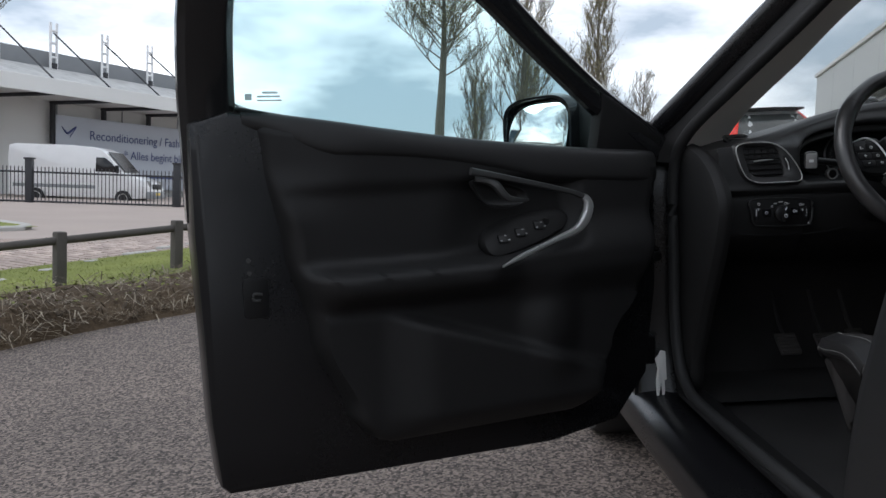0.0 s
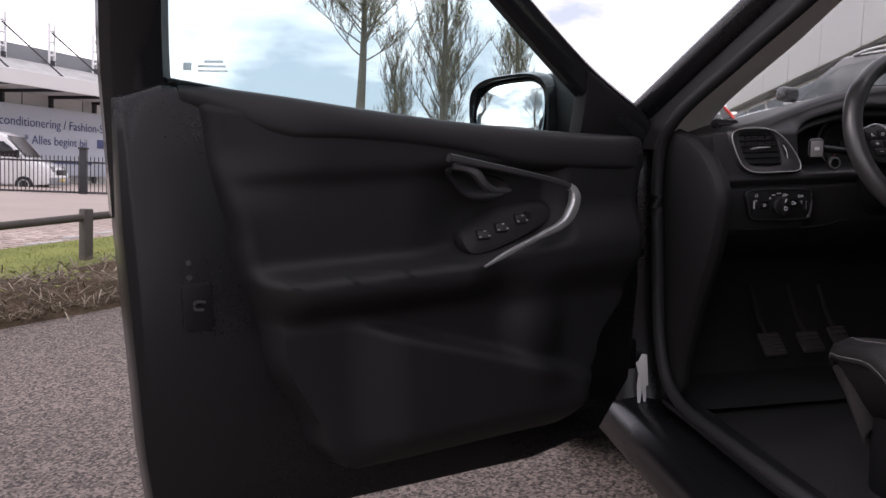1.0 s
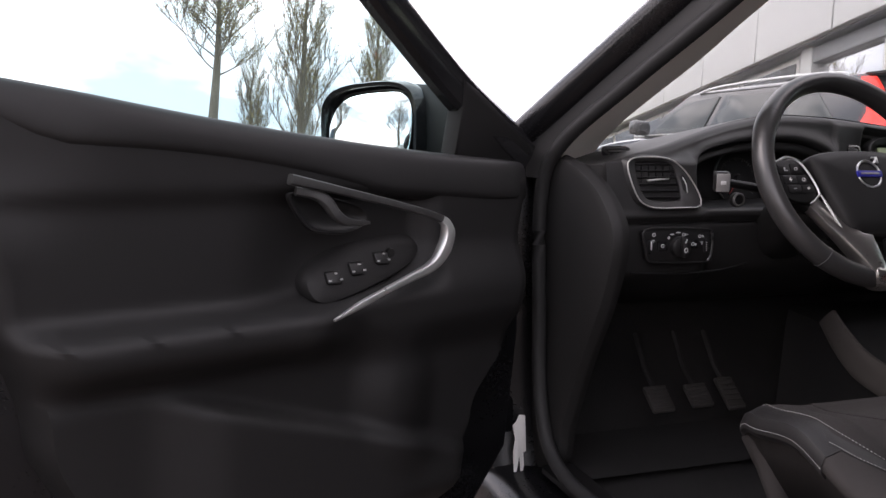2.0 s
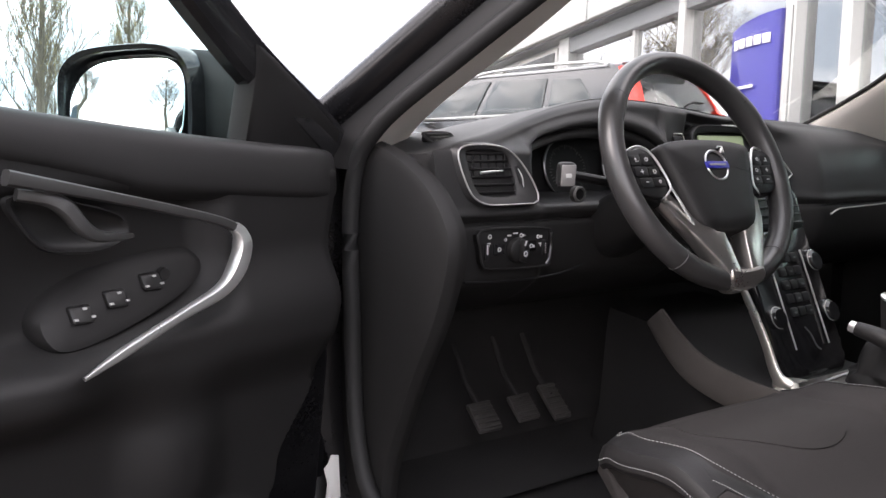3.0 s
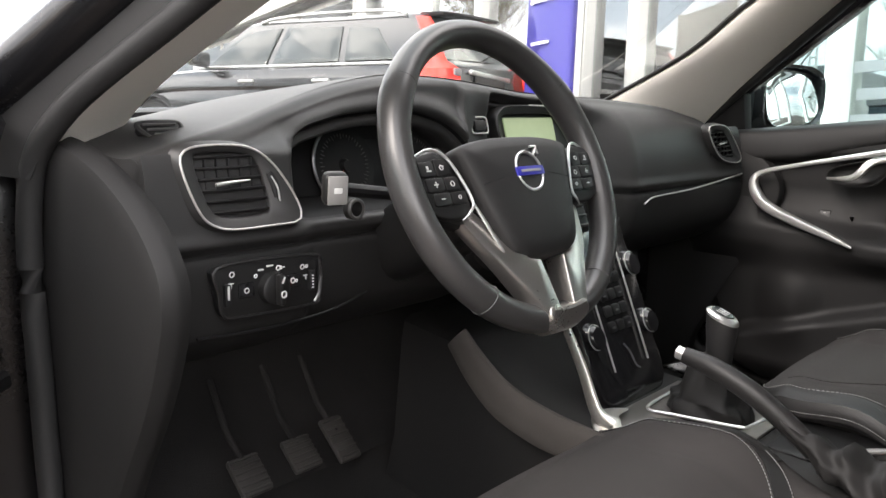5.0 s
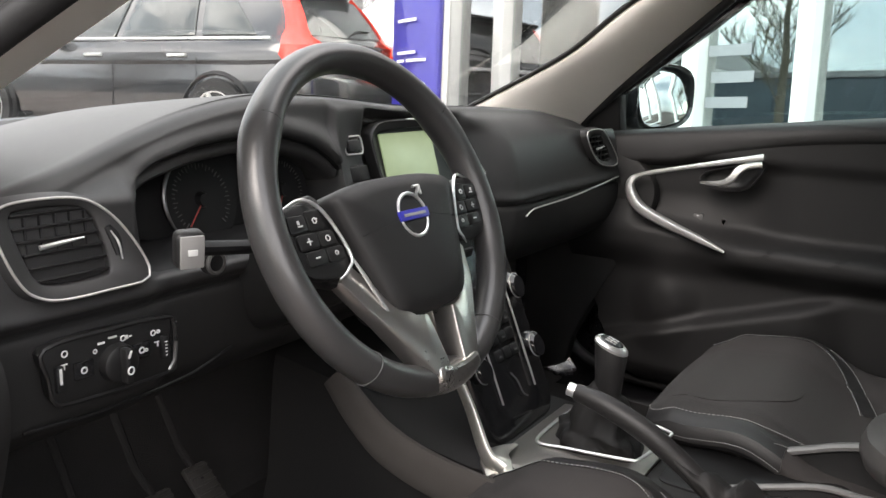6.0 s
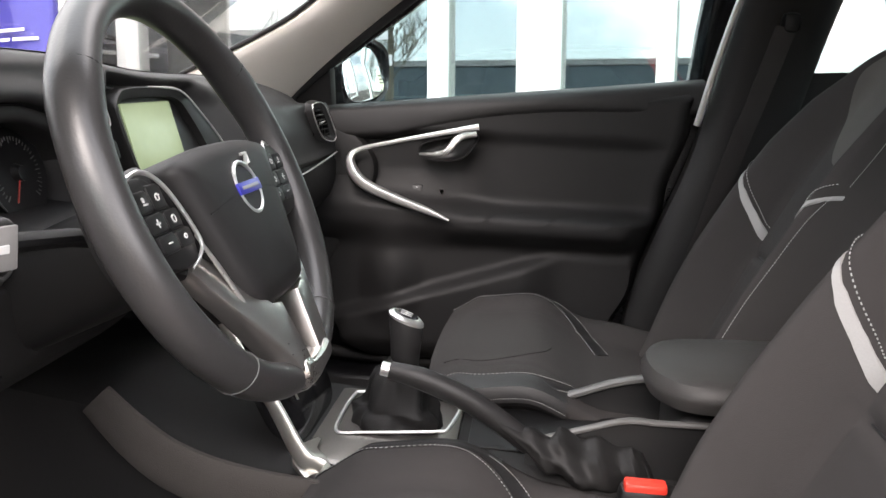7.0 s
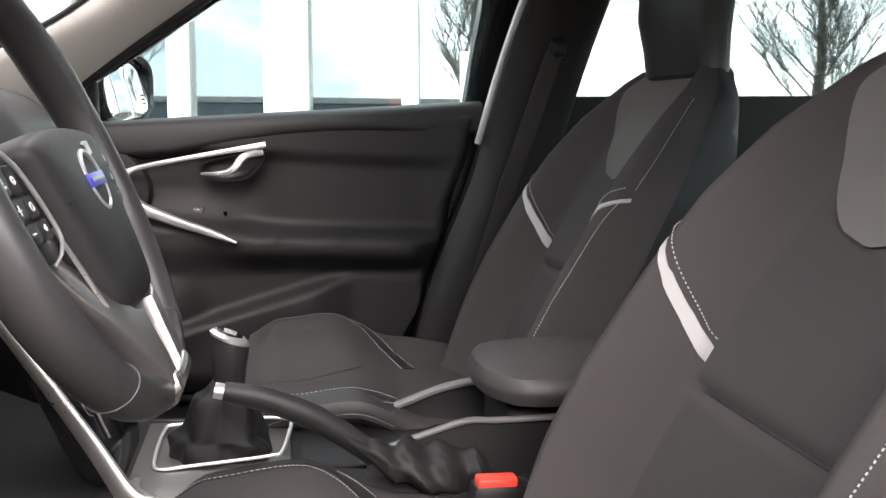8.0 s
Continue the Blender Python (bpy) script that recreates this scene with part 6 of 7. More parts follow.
# instruments
clu = part("instrument_panel", slab(rounded(-0.525, 0.850, -0.215, 0.955, 0.05), 0.01, lambda u, v, d: Vector((u, 0.303 - d + (v - 0.89) * 0.25, v)), 0.003), DARK, dash, "dark instrument panel behind the wheel")
def dial(cx, cz, r, needle):
    put = lambda a, b, h: Vector((cx + a, 0.290 - h + b * 0.25, cz + b))
    face = part("dial", lathe([(0.0, 0.0), (r, 0.0), (r, 0.004), (0.0, 0.004)], put, 36), DARK, clu)
    arc = [put(r * math.cos(a), r * math.sin(a), 0.006) for a in [radians(80 + 5 * k) for k in range(30)]]
    part("dial_ring", sweep(arc, 0.0024, 8, up=(0, 1, 0), taper=[0.3, 0.9, 1, 1, 0.8, 0.3]), SATINDIAL, face, "dull metal dial ring")
    for k in range(37):
        a = radians(225 - 270 * k / 36)
        ln = 0.007 if k % 3 == 0 else 0.004
        p0, p1 = put((r - 0.012) * math.cos(a), (r - 0.012) * math.sin(a), 0.005), put((r - 0.012 - ln) * math.cos(a), (r - 0.012 - ln) * math.sin(a), 0.005)
        part("dial_tick", sweep([p0, p1], 0.0007, 4), TICK, face)
    a = radians(needle)
    part("needle", sweep([put(0, 0, 0.008), put((r - 0.016) * math.cos(a), (r - 0.016) * math.sin(a), 0.008)], 0.0010, 6), NEEDLE, face)
    part("dial_hub", lathe([(0, 0), (0.010, 0), (0.008, 0.008), (0, 0.008)], lambda a_, b_, h: put(a_, b_, h + 0.004), 16), DARK, face)


dial(-0.405, 0.890, 0.055, 228)
dial(-0.268, 0.888, 0.050, 240)
for x, z in ((-0.529, 0.893), (-0.526, 0.899)):
    part("telltale", block((0.006, 0.001, 0.0015), (x, 0.262, z), 0.0004, 1), TICK, clu)

# screen in a hooded recess, hazard switch, reader slot
lean = lambda u, v, d: Vector((u + 0.006, 0.257 - d + (v - 0.92) * 0.30, v))
out = [(q.x, q.y) for q in curve_pts([(-0.116, 0.945, 0), (-0.100, 0.968, 0), (-0.070, 0.975, 0), (0.02, 0.974, 0), (0.082, 0.967, 0), (0.122, 0.940, 0), (0.178, 0.885, 0), (0.172, 0.864, 0), (0.03, 0.856, 0), (-0.092, 0.858, 0), (-0.106, 0.870, 0)], 5, True)]
inn = [(q.x, q.y) for q in curve_pts([(-0.100, 0.945, 0), (-0.088, 0.959, 0), (0.0, 0.962, 0), (0.066, 0.958, 0), (0.094, 0.936, 0), (0.125, 0.886, 0), (0.118, 0.868, 0), (0.02, 0.862, 0), (-0.086, 0.863, 0), (-0.096, 0.875, 0)], 5, True)]
a_, b_ = resample(out, 64, 0.0, 0.912), resample(inn, 64, 0.0, 0.912)
bm = bmesh.new()
v = grid_mesh(bm, [[lean(u, w, d) for u, w in o] for o, d in ((a_, -0.012), (a_, 0.007), ([(u * 0.975, 0.912 + (w - 0.912) * 0.975) for u, w in a_], 0.009), (b_, 0.004), ([(u * 0.97, 0.912 + (w - 0.912) * 0.97) for u, w in b_], -0.008))], close_u=True)
cap(bm, v[-1])
scr = part("centre_display", bm, PLASTIC2, dash, "black display housing with a deep hood", 50)
part("display_ring", sweep([lean(u, w, 0.009) for u, w in a_[20:52]], 0.0016, 8, up=(0, 1, 0), taper=[0.3, 1, 1, 1, 0.6]), ALU, scr, "thin chrome line over the display")
SCREEN = material("pale_green_screen", (0.20, 0.24, 0.16), 0.22, vary=0.10, scale=9, fine=60, bump=0.0, emit=((0.42, 0.55, 0.30), 0.10))
part("screen", slab(rounded(-0.080, 0.869, 0.060, 0.954, 0.004), 0.003, lambda u, w, d: lean(u, w, d - 0.0075), 0.001), SCREEN, scr, "pale green lit screen")
hz = part("hazard_switch", slab(rounded(-0.183, 0.930, -0.141, 0.957, 0.006), 0.014, lambda u, v, d: lean(u, v, d - 0.004), 0.003), GLOSS, dash, "square hazard light switch")
part("hazard_ring", sweep([lean(u, v, 0.0105) for u, v in rounded(-0.182, 0.931, -0.142, 0.956, 0.006)], 0.0014, 6, closed=True, up=(0, 1, 0)), ALU, hz)
part("hazard_button", slab(rounded(-0.175, 0.936, -0.149, 0.951, 0.003), 0.004, lambda u, v, d: lean(u, v, 0.010 + d), 0.001), PLASTIC2, hz)
part("reader_slot", slab(rounded(-0.178, 0.892, -0.138, 0.914, 0.003), 0.012, lambda u, v, d: lean(u, v, d - 0.003), 0.002), DARK, dash)
# glovebox strip
path = curve_pts([(0.725, 0.190, 0.8245), (0.60, 0.188, 0.815), (0.466, 0.188, 0.806), (0.34, 0.190, 0.802), (0.303, 0.192, 0.799), (0.280, 0.194, 0.789)], 6)
part("glovebox_strip", sweep(path, 0.0022, 8, flat=0.7), ALU, dash, "thin chrome glovebox strip")

# ---------------------------------------------------------------- centre stack and console
SATINEDGE = material("polished_aluminium", (0.62, 0.60, 0.56), 0.30, 0.85, vary=0.08, scale=6, fine=200, bump=0.03, depth=0.0004)
stack_c = lambda u, v, d: Vector((u + 0.018 * (0.62 - v), 0.075 - d + (v - 0.62) * 0.42, v))
out = [(q.x, q.y) for q in curve_pts([(-0.100, 0.86, 0), (0.090, 0.86, 0), (0.096, 0.76, 0), (0.098, 0.62, 0), (0.080, 0.515, 0), (-0.085, 0.515, 0), (-0.112, 0.62, 0), (-0.108, 0.76, 0)], 5, True)]
stack = part("centre_panel", slab(out, 0.035, lambda u, v, d: stack_c(u, v, d - 0.03), 0.008), GLOSS, car, "slim floating centre panel with round controls")
for s in (-1, 1):
    part("stack_vent", slab(rounded(s * 0.047 - 0.038, 0.775, s * 0.047 + 0.038, 0.845, 0.012), 0.012, lambda u, v, d: stack_c(u, v, d), 0.003), DARK, stack)
    for k in range(4):
        part("stack_slat", block((0.066, 0.010, 0.004), stack_c(s * 0.047, 0.787 + 0.015 * k, 0.012), 0.001, 1), PLASTIC2, stack)
    rail = [stack_c(s * 0.052 - 0.004, v, 0.009) for v in (0.735, 0.66, 0.565)]
    part("stack_rail", sweep(curve_pts(rail, 4), 0.0016, 8), ALU, stack, "thin chrome rail")
for u, v in ((-0.083, 0.715), (0.075, 0.715), (-0.088, 0.625), (0.078, 0.622)):
    kn = part("stack_knob", lathe([(0.0, 0.0), (0.019, 0.0), (0.019, 0.010), (0.016, 0.018), (0.0, 0.018)], lambda a, b, h: stack_c(u + a, v + b, h + 0.004), 24), GLOSS, stack)
    part("knob_ring", sweep([stack_c(u + 0.0185 * math.cos(2 * math.pi * k / 24), v + 0.0185 * math.sin(2 * math.pi * k / 24), 0.015) for k in range(24)], 0.0011, 6, closed=True, up=(0, 1, 0)), ALU, kn)
for i in range(5):
    for j in range(3):
        part("stack_button", slab(rounded(-0.034 + 0.024 * j, 0.715 - 0.024 * i, -0.014 + 0.024 * j, 0.731 - 0.024 * i, 0.003, 3), 0.006, lambda u, v, d: stack_c(u, v, d + 0.003), 0.0015), DARK, stack)
        if (i + j) % 2 == 0:
            part("button_mark", slab(rounded(-0.028 + 0.024 * j, 0.721 - 0.024 * i, -0.020 + 0.024 * j, 0.724 - 0.024 * i, 0.001, 2), 0.0008, lambda u, v, d: stack_c(u, v, d + 0.0092), 0.0002), TICK, stack)
fig = [stack_c(u, v, 0.010) for u, v in ((-0.012, 0.60), (0.0, 0.585), (0.006, 0.565), (0.016, 0.558))]
part("airflow_symbol", sweep(curve_pts(fig, 4), 0.0014, 6), TICK, stack)
for s in (-1,):
    edge_line = curve_pts([(s * 0.120 - 0.01, 0.190, 0.80), (s * 0.128 - 0.012, 0.110, 0.69), (s * 0.138 - 0.016, 0.045, 0.60), (s * 0.150 - 0.022, 0.004, 0.545), (s * 0.150 - 0.018, -0.020, 0.527)], 6)
    part("stack_edge", sweep(edge_line, 0.012, 10, flat=0.5, up=(s, 0.5, 0.3), square=0.3, taper=[0.4, 0.65, 0.85, 1.0, 1.2]), SATINEDGE if s < 0 else PLASTIC2, stack, "brushed aluminium stack edge" if s < 0 else "")

# console body: tunnel cheek, top tray
rows = []
for y, top, half in ((0.42, 0.60, 0.15), (0.28, 0.585, 0.155), (0.15, 0.53, 0.155), (0.05, 0.515, 0.15), (-0.10, 0.51, 0.14), (-0.30, 0.505, 0.135), (-0.60, 0.50, 0.13), (-0.85, 0.50, 0.13)):
    rows.append([Vector((sx * half * k, y, z)) for sx, k, z in ((-1, 1.35, 0.28), (-1, 1.15, 0.38), (-1, 1.04, top - 0.04), (-1, 1.0, top - 0.01), (-1, 0.9, top), (0, 0, top), (1, 0.9, top), (1, 1.0, top - 0.01), (1, 1.04, top - 0.04), (1, 1.15, 0.38), (1, 1.35, 0.28))])
con = part("centre_console", solid_from_sheet(rows, (0, 0, -0.02)), KNEE, car, "black centre console")
cheek = curve_pts([(-0.198, 0.252, 0.606), (-0.200, 0.205, 0.562), (-0.202, 0.150, 0.527), (-0.204, 0.07, 0.507), (-0.204, -0.03, 0.500)], 6)
part("tunnel_cheek", sweep(cheek, 0.031, 12, flat=0.35, up=(-1, 0, 0.1), square=0.4, taper=[0.75, 0.9, 1.0, 1.0, 0.9]), TUNNEL, con, "grey carpeted tunnel side")
# gear lever
gx, gy = 0.012, -0.085
rows = []
for k in range(19):
    q = k / 18
    r, z = 0.062 * (1 - q) ** 0.75 + 0.016, 0.512 + 0.105 * q + 0.006 * math.sin(q * 12)
    ring = []
    for j in range(56):
        a = 2 * math.pi * j / 56
        fold = 0.15 * math.sin(5 * a + q * 3.1 + 0.6 * math.sin(7 * q)) + 0.05 * math.sin(11 * a - q * 7) + 0.08 * math.sin(3 * a + 13 * q)
        rr = r * (1 + fold * (1 - q) ** 0.5 * ease(-0.1, 0.15, q))
        ring.append(Vector((gx + rr * 0.62 * math.cos(a), gy + rr * 0.86 * math.sin(a), z)))
    rows.append(ring)
bm = bmesh.new()
v = grid_mesh(bm, rows, close_u=True)
cap(bm, v[-1])
cap(bm, v[0])
gear = part("gear_lever", bm, GAITER, con, "leather gear lever boot")
kr = []
for r1, r2, z in ((0.014, 0.018, 0.590), (0.016, 0.020, 0.615), (0.0175, 0.022, 0.645), (0.0190, 0.0245, 0.670), (0.018, 0.024, 0.678), (0.008, 0.012, 0.684)):
    kr.append([Vector((gx + r1 * math.cos(2 * math.pi * j / 24), gy - 0.008 + r2 * math.sin(2 * math.pi * j / 24), z - 0.010 + 0.35 * ease(0.62, 0.67, z) * r2 * math.sin(2 * math.pi * j / 24))) for j in range(24)])
bm = bmesh.new()
v = grid_mesh(bm, kr, close_u=True)
cap(bm, v[0])
cap(bm, v[-1])
part("gear_knob", bm, LEATHER, gear, "black gear knob")
kt = [[Vector((gx + r1 * math.cos(2 * math.pi * j / 24), gy - 0.008 + r2 * math.sin(2 * math.pi * j / 24), z - 0.008 + 0.35 * r2 * math.sin(2 * math.pi * j / 24))) for j in range(24)] for r1, r2, z in ((0.0196, 0.0252, 0.676), (0.0196, 0.0252, 0.680), (0.016, 0.021, 0.684), (0.004, 0.005, 0.685))]
bm = bmesh.new()
v = grid_mesh(bm, kt, close_u=True)
cap(bm, v[0])
cap(bm, v[-1])
cap_ob = part("knob_cap", bm, CHROME, gear, "chrome cap with shift pattern")
tilt = Euler((radians(19), 0, 0)).to_matrix()
top_ = Vector((gx, gy - 0.008, 0.6768))
plate = part("shift_plate", lathe([(0, 0), (0.0145, 0), (0.0135, 0.0012), (0, 0.0014)], lambda a, b, h: top_ + tilt @ Vector((a * 0.95, b * 1.25, h)), 24), GLOSS, cap_ob, "dark shift pattern plate")
for dx in (-0.007, 0.0, 0.007):
    part("shift_mark", block((0.0014, 0.017, 0.0008), top_ + tilt @ Vector((dx, 0, 0.0017)), 0.0003, 1, tilt), SYMBOL, cap_ob)
part("shift_mark", block((0.015, 0.0014, 0.0008), top_ + tilt @ Vector((0, 0, 0.0018)), 0.0003, 1, tilt), SYMBOL, cap_ob)
fr = curve_pts([(-0.041, -0.010, 0.5155), (-0.039, -0.05, 0.518), (-0.037, -0.10, 0.522), (-0.034, -0.150, 0.5265), (-0.026, -0.163, 0.529), (0.055, -0.176, 0.534), (0.076, -0.168, 0.534), (0.092, -0.12, 0.530), (0.096, -0.02, 0.521), (0.084, -0.004, 0.519), (0.0, -0.002, 0.517)], 4, True)
part("boot_frame", sweep(fr, 0.0028, 8, closed=True, flat=0.8), CHROME, con, "chrome gear boot frame")
tray = curve_pts([(-0.172, -0.020, 0.518), (-0.150, 0.0, 0.526), (-0.115, 0.012, 0.524), (-0.075, 0.008, 0.520)], 6)
part("tray_trim", sweep(tray, 0.017, 10, flat=0.35, square=0.3, taper=[1.2, 1.3, 0.8, 0.2]), SATINEDGE, con, "brushed aluminium tray trim")
part("front_tray", slab(rounded(-0.13, -0.175, 0.125, 0.03, 0.02), 0.006, on_xy(0.508), 0.003), SATINDARK, con, "brushed metal gear surround")
# handbrake
path = curve_pts([(-0.104, -0.092, 0.637), (-0.103, -0.135, 0.628), (-0.101, -0.19, 0.606), (-0.098, -0.235, 0.578), (-0.095, -0.275, 0.548)], 6)
hb = part("handbrake", sweep(path, 0.0130, 12, flat=1.15, taper=[0.8, 1.0, 1.05, 1.0, 0.95]), LEATHER, con, "leather handbrake lever")
d = Vector((-0.104, -0.092, 0.637)) - Vector((-0.103, -0.135, 0.628))
part("handbrake_tip", sweep([Vector((-0.104, -0.092, 0.637)) + d * k for k in (0.0, 0.25)], 0.0095, 12), CHROME, hb, "chrome handbrake button")
rows = []
spine = curve_pts([(-0.0965, -0.235, 0.578), (-0.095, -0.27, 0.553), (-0.092, -0.31, 0.535), (-0.086, -0.35, 0.522), (-0.076, -0.39, 0.516), (-0.070, -0.425, 0.510), (-0.070, -0.44, 0.500)], 6)
for k, q in enumerate(spine):
    f = k / (len(spine) - 1)
    r = 0.016 + 0.024 * ease(0.0, 0.55, f) - 0.022 * ease(0.9, 1.0, f) + 0.005 * math.sin(f * 34) * ease(0.05, 0.3, f)
    ring = []
    for j in range(36):
        a = 2 * math.pi * j / 36
        fold = 0.10 * math.sin(3 * a + 9 * f) + 0.05 * math.sin(6 * a - 12 * f) + 0.08 * math.sin(2 * a + 27 * f)
        rr = r * (1 + fold * ease(0.0, 0.25, f))
        ring.append(q + Vector((rr * math.cos(a), 0.35 * rr * math.sin(a), 0.85 * rr * math.sin(a))))
    rows.append(ring)
bm = bmesh.new()
v = grid_mesh(bm, rows, close_u=True)
cap(bm, v[0])
cap(bm, v[-1])
part("handbrake_gaiter", bm, GAITER, hb, "wrinkled leather gaiter")
# tray behind the lever, rails and armrest
part("console_well", slab(rounded(-0.035, -0.42, 0.105, -0.19, 0.015), 0.004, on_xy(0.506), 0.002), DARK, con)
for x, line_, rad in ((0.118, ((-0.20, 0.486), (-0.257, 0.503), (-0.34, 0.537), (-0.44, 0.570), (-0.62, 0.585)), 0.009), (-0.06, ((-0.27, 0.534), (-0.35, 0.562), (-0.40, 0.577), (-0.453, 0.577), (-0.62, 0.583)), 0.006)):
    path = curve_pts([(x, y, z) for y, z in line_], 5)
    part("console_rail", sweep(path, rad, 10, flat=0.6, square=0.4), RAIL, con, "satin console rail")
    part("console_side", solid_from_sheet([[q - Vector((0, 0, 0.003)), Vector((q.x - 0.004, q.y, 0.52 if x < 0 else 0.48)), Vector((q.x - 0.012, q.y, 0.47))] for q in path], (0.01, 0, 0)), PLASTIC2, con)
part("console_box", block((0.165, 0.38, 0.10), (0.032, -0.655, 0.535), 0.02, 3), PLASTIC2, con)
bm = bmesh.new()
arm = [(q.x, q.y) for q in curve_pts([(0.012, -0.424, 0), (0.075, -0.438, 0), (0.115, -0.49, 0), (0.118, -0.65, 0), (0.112, -0.84, 0), (-0.082, -0.84, 0), (-0.088, -0.65, 0), (-0.088, -0.49, 0), (-0.05, -0.438, 0)], 5, True)]
part("armrest_lid", slab(arm, 0.048, lambda u, v, d: Vector((u * 1.05 + 0.018 - 0.02 * (d > 0.04) * u, v, 0.590 + d + 0.01 * ease(-0.44, -0.8, v))), 0.021), ARMREST, con, "padded leather armrest lid, lightened to dark grey as if lit")
# seat belt buckle
bk = part("belt_buckle", block((0.034, 0.075, 0.07), (-0.160, -0.420, 0.505), 0.01, 2), PLASTIC2, car, "black seat belt buckle")
part("buckle_button", block((0.022, 0.050, 0.016), (-0.163, -0.413, 0.539), 0.004, 2), RED, bk, "red release button")
# pedals
for x, y, z, wd, ht in ((-0.485, 0.415, 0.410, 0.055, 0.065), (-0.375, 0.430, 0.405, 0.055, 0.06), (-0.285, 0.440, 0.40, 0.045, 0.085)):
    t = Euler((radians(-48), 0, 0)).to_matrix()
    pd = part("pedal", block((wd, 0.012, ht), (x, y, z), 0.005, 2, t), PEDAL, car, "black ribbed pedal")
    for k in range(6):
        part("pedal_rib", block((wd * 0.9, 0.004, 0.004), Vector((x, y, z)) + t @ Vector((0, -0.0075, -ht * 0.4 + ht * 0.16 * k)), 0.001, 1, t), PEDAL, pd)
    part("pedal_arm", sweep([Vector((x, y + 0.01, z + 0.01)), Vector((x, y + 0.06, z + 0.05)), Vector((x + 0.01, y + 0.12, z + 0.12))], 0.006, 8), CARPET, pd)

# ---------------------------------------------------------------- steering wheel
SATIN = material("satin_silver", (0.52, 0.50, 0.48), 0.30, 0.94, vary=0.06, scale=7, fine=260, bump=0.0)
WC, TILT = Vector((-0.372, -0.002, 0.901)), radians(25)
WN, WU = Vector((0, -math.cos(TILT), math.sin(TILT))), Vector((0, math.sin(TILT), math.cos(TILT)))
def W(a, b, n=0.0):
    """A place on the wheel: right, up, towards the driver."""
    return WC + Vector((a, 0, 0)) + WU * b + WN * n


R0, CB = 0.180, 0.008
bm = bmesh.new()
rows = []
for k in range(96):
    a = 2 * math.pi * k / 96
    out = Vector((math.cos(a), 0, 0)) + WU * math.sin(a)
    c = W(R0 * math.cos(a), CB + R0 * math.sin(a), -0.022)
    grip = sum(math.exp(-((a - radians(g)) / 0.16) ** 2) for g in (33, 147))
    w, t = 0.0165 + 0.0022 * grip, 0.0195 + 0.0015 * grip
    rows.append([c + out * (w * math.cos(q)) + WN * (t * math.sin(q)) for q in [2 * math.pi * j / 18 for j in range(18)]])
grid_mesh(bm, rows, close_u=True, close_v=True)
sw = part("steering_wheel", bm, WHEELSKIN, car, "black leather steering wheel")
for a in (38, 142, 231, 304):
    r = radians(a)
    c = W(R0 * math.cos(r), CB + R0 * math.sin(r), -0.022)
    out = (Vector((math.cos(r), 0, 0)) + WU * math.sin(r))
    loop = [c + out * (0.0172 * math.cos(w)) + WN * (0.0202 * math.sin(w)) for w in [2 * math.pi * k / 24 for k in range(24)]]
    part("rim_seam", sweep(loop, 0.0006, 5, closed=True, up=(0.3, 0.5, 0.8)), DARK if a < 200 else TICK, sw)
half_cover = ((0.0, 0.0475), (0.045, 0.0465), (0.085, 0.0415), (0.101, 0.034), (0.098, 0.018), (0.088, -0.015), (0.076, -0.055), (0.064, -0.086), (0.048, -0.099), (0.02, -0.1025))
cover = [(q.x, q.y) for q in curve_pts([(u, v, 0) for u, v in half_cover] + [(0, -0.103, 0)] + [(-u, v, 0) for u, v in half_cover[:0:-1]], 5, True)]
bm = bmesh.new()
rings = []
for k, d in ((1.0, -0.058), (1.0, -0.012), (0.985, -0.005), (0.94, 0.0), (0.75, 0.0035), (0.45, 0.0055), (0.2, 0.0062)):
    rings.append([W(u * k, -0.02 + (v + 0.02) * k, d) for u, v in cover])
v = grid_mesh(bm, rings, close_u=True)
cap(bm, v[-1])
cap(bm, v[0])
part("airbag_cover", bm, PLASTIC, sw, "black airbag cover", 50)
for s in (-1, 1):
    part("cover_crease", sweep(curve_pts([W(s * 0.030, -0.002, 0.0052), W(s * 0.055, -0.006, 0.0042), W(s * 0.083, -0.010, 0.0008)], 5), 0.0009, 5), DARK, sw)


def round_mark(u, v, n, r, parent, name="ring_symbol"):
    part(name, sweep([W(u + r * math.cos(a), v + r * math.sin(a), n) for a in [math.pi * k / 6 for k in range(12)]], 0.0006, 5, closed=True, up=tuple(WN)), SYMBOL, parent)


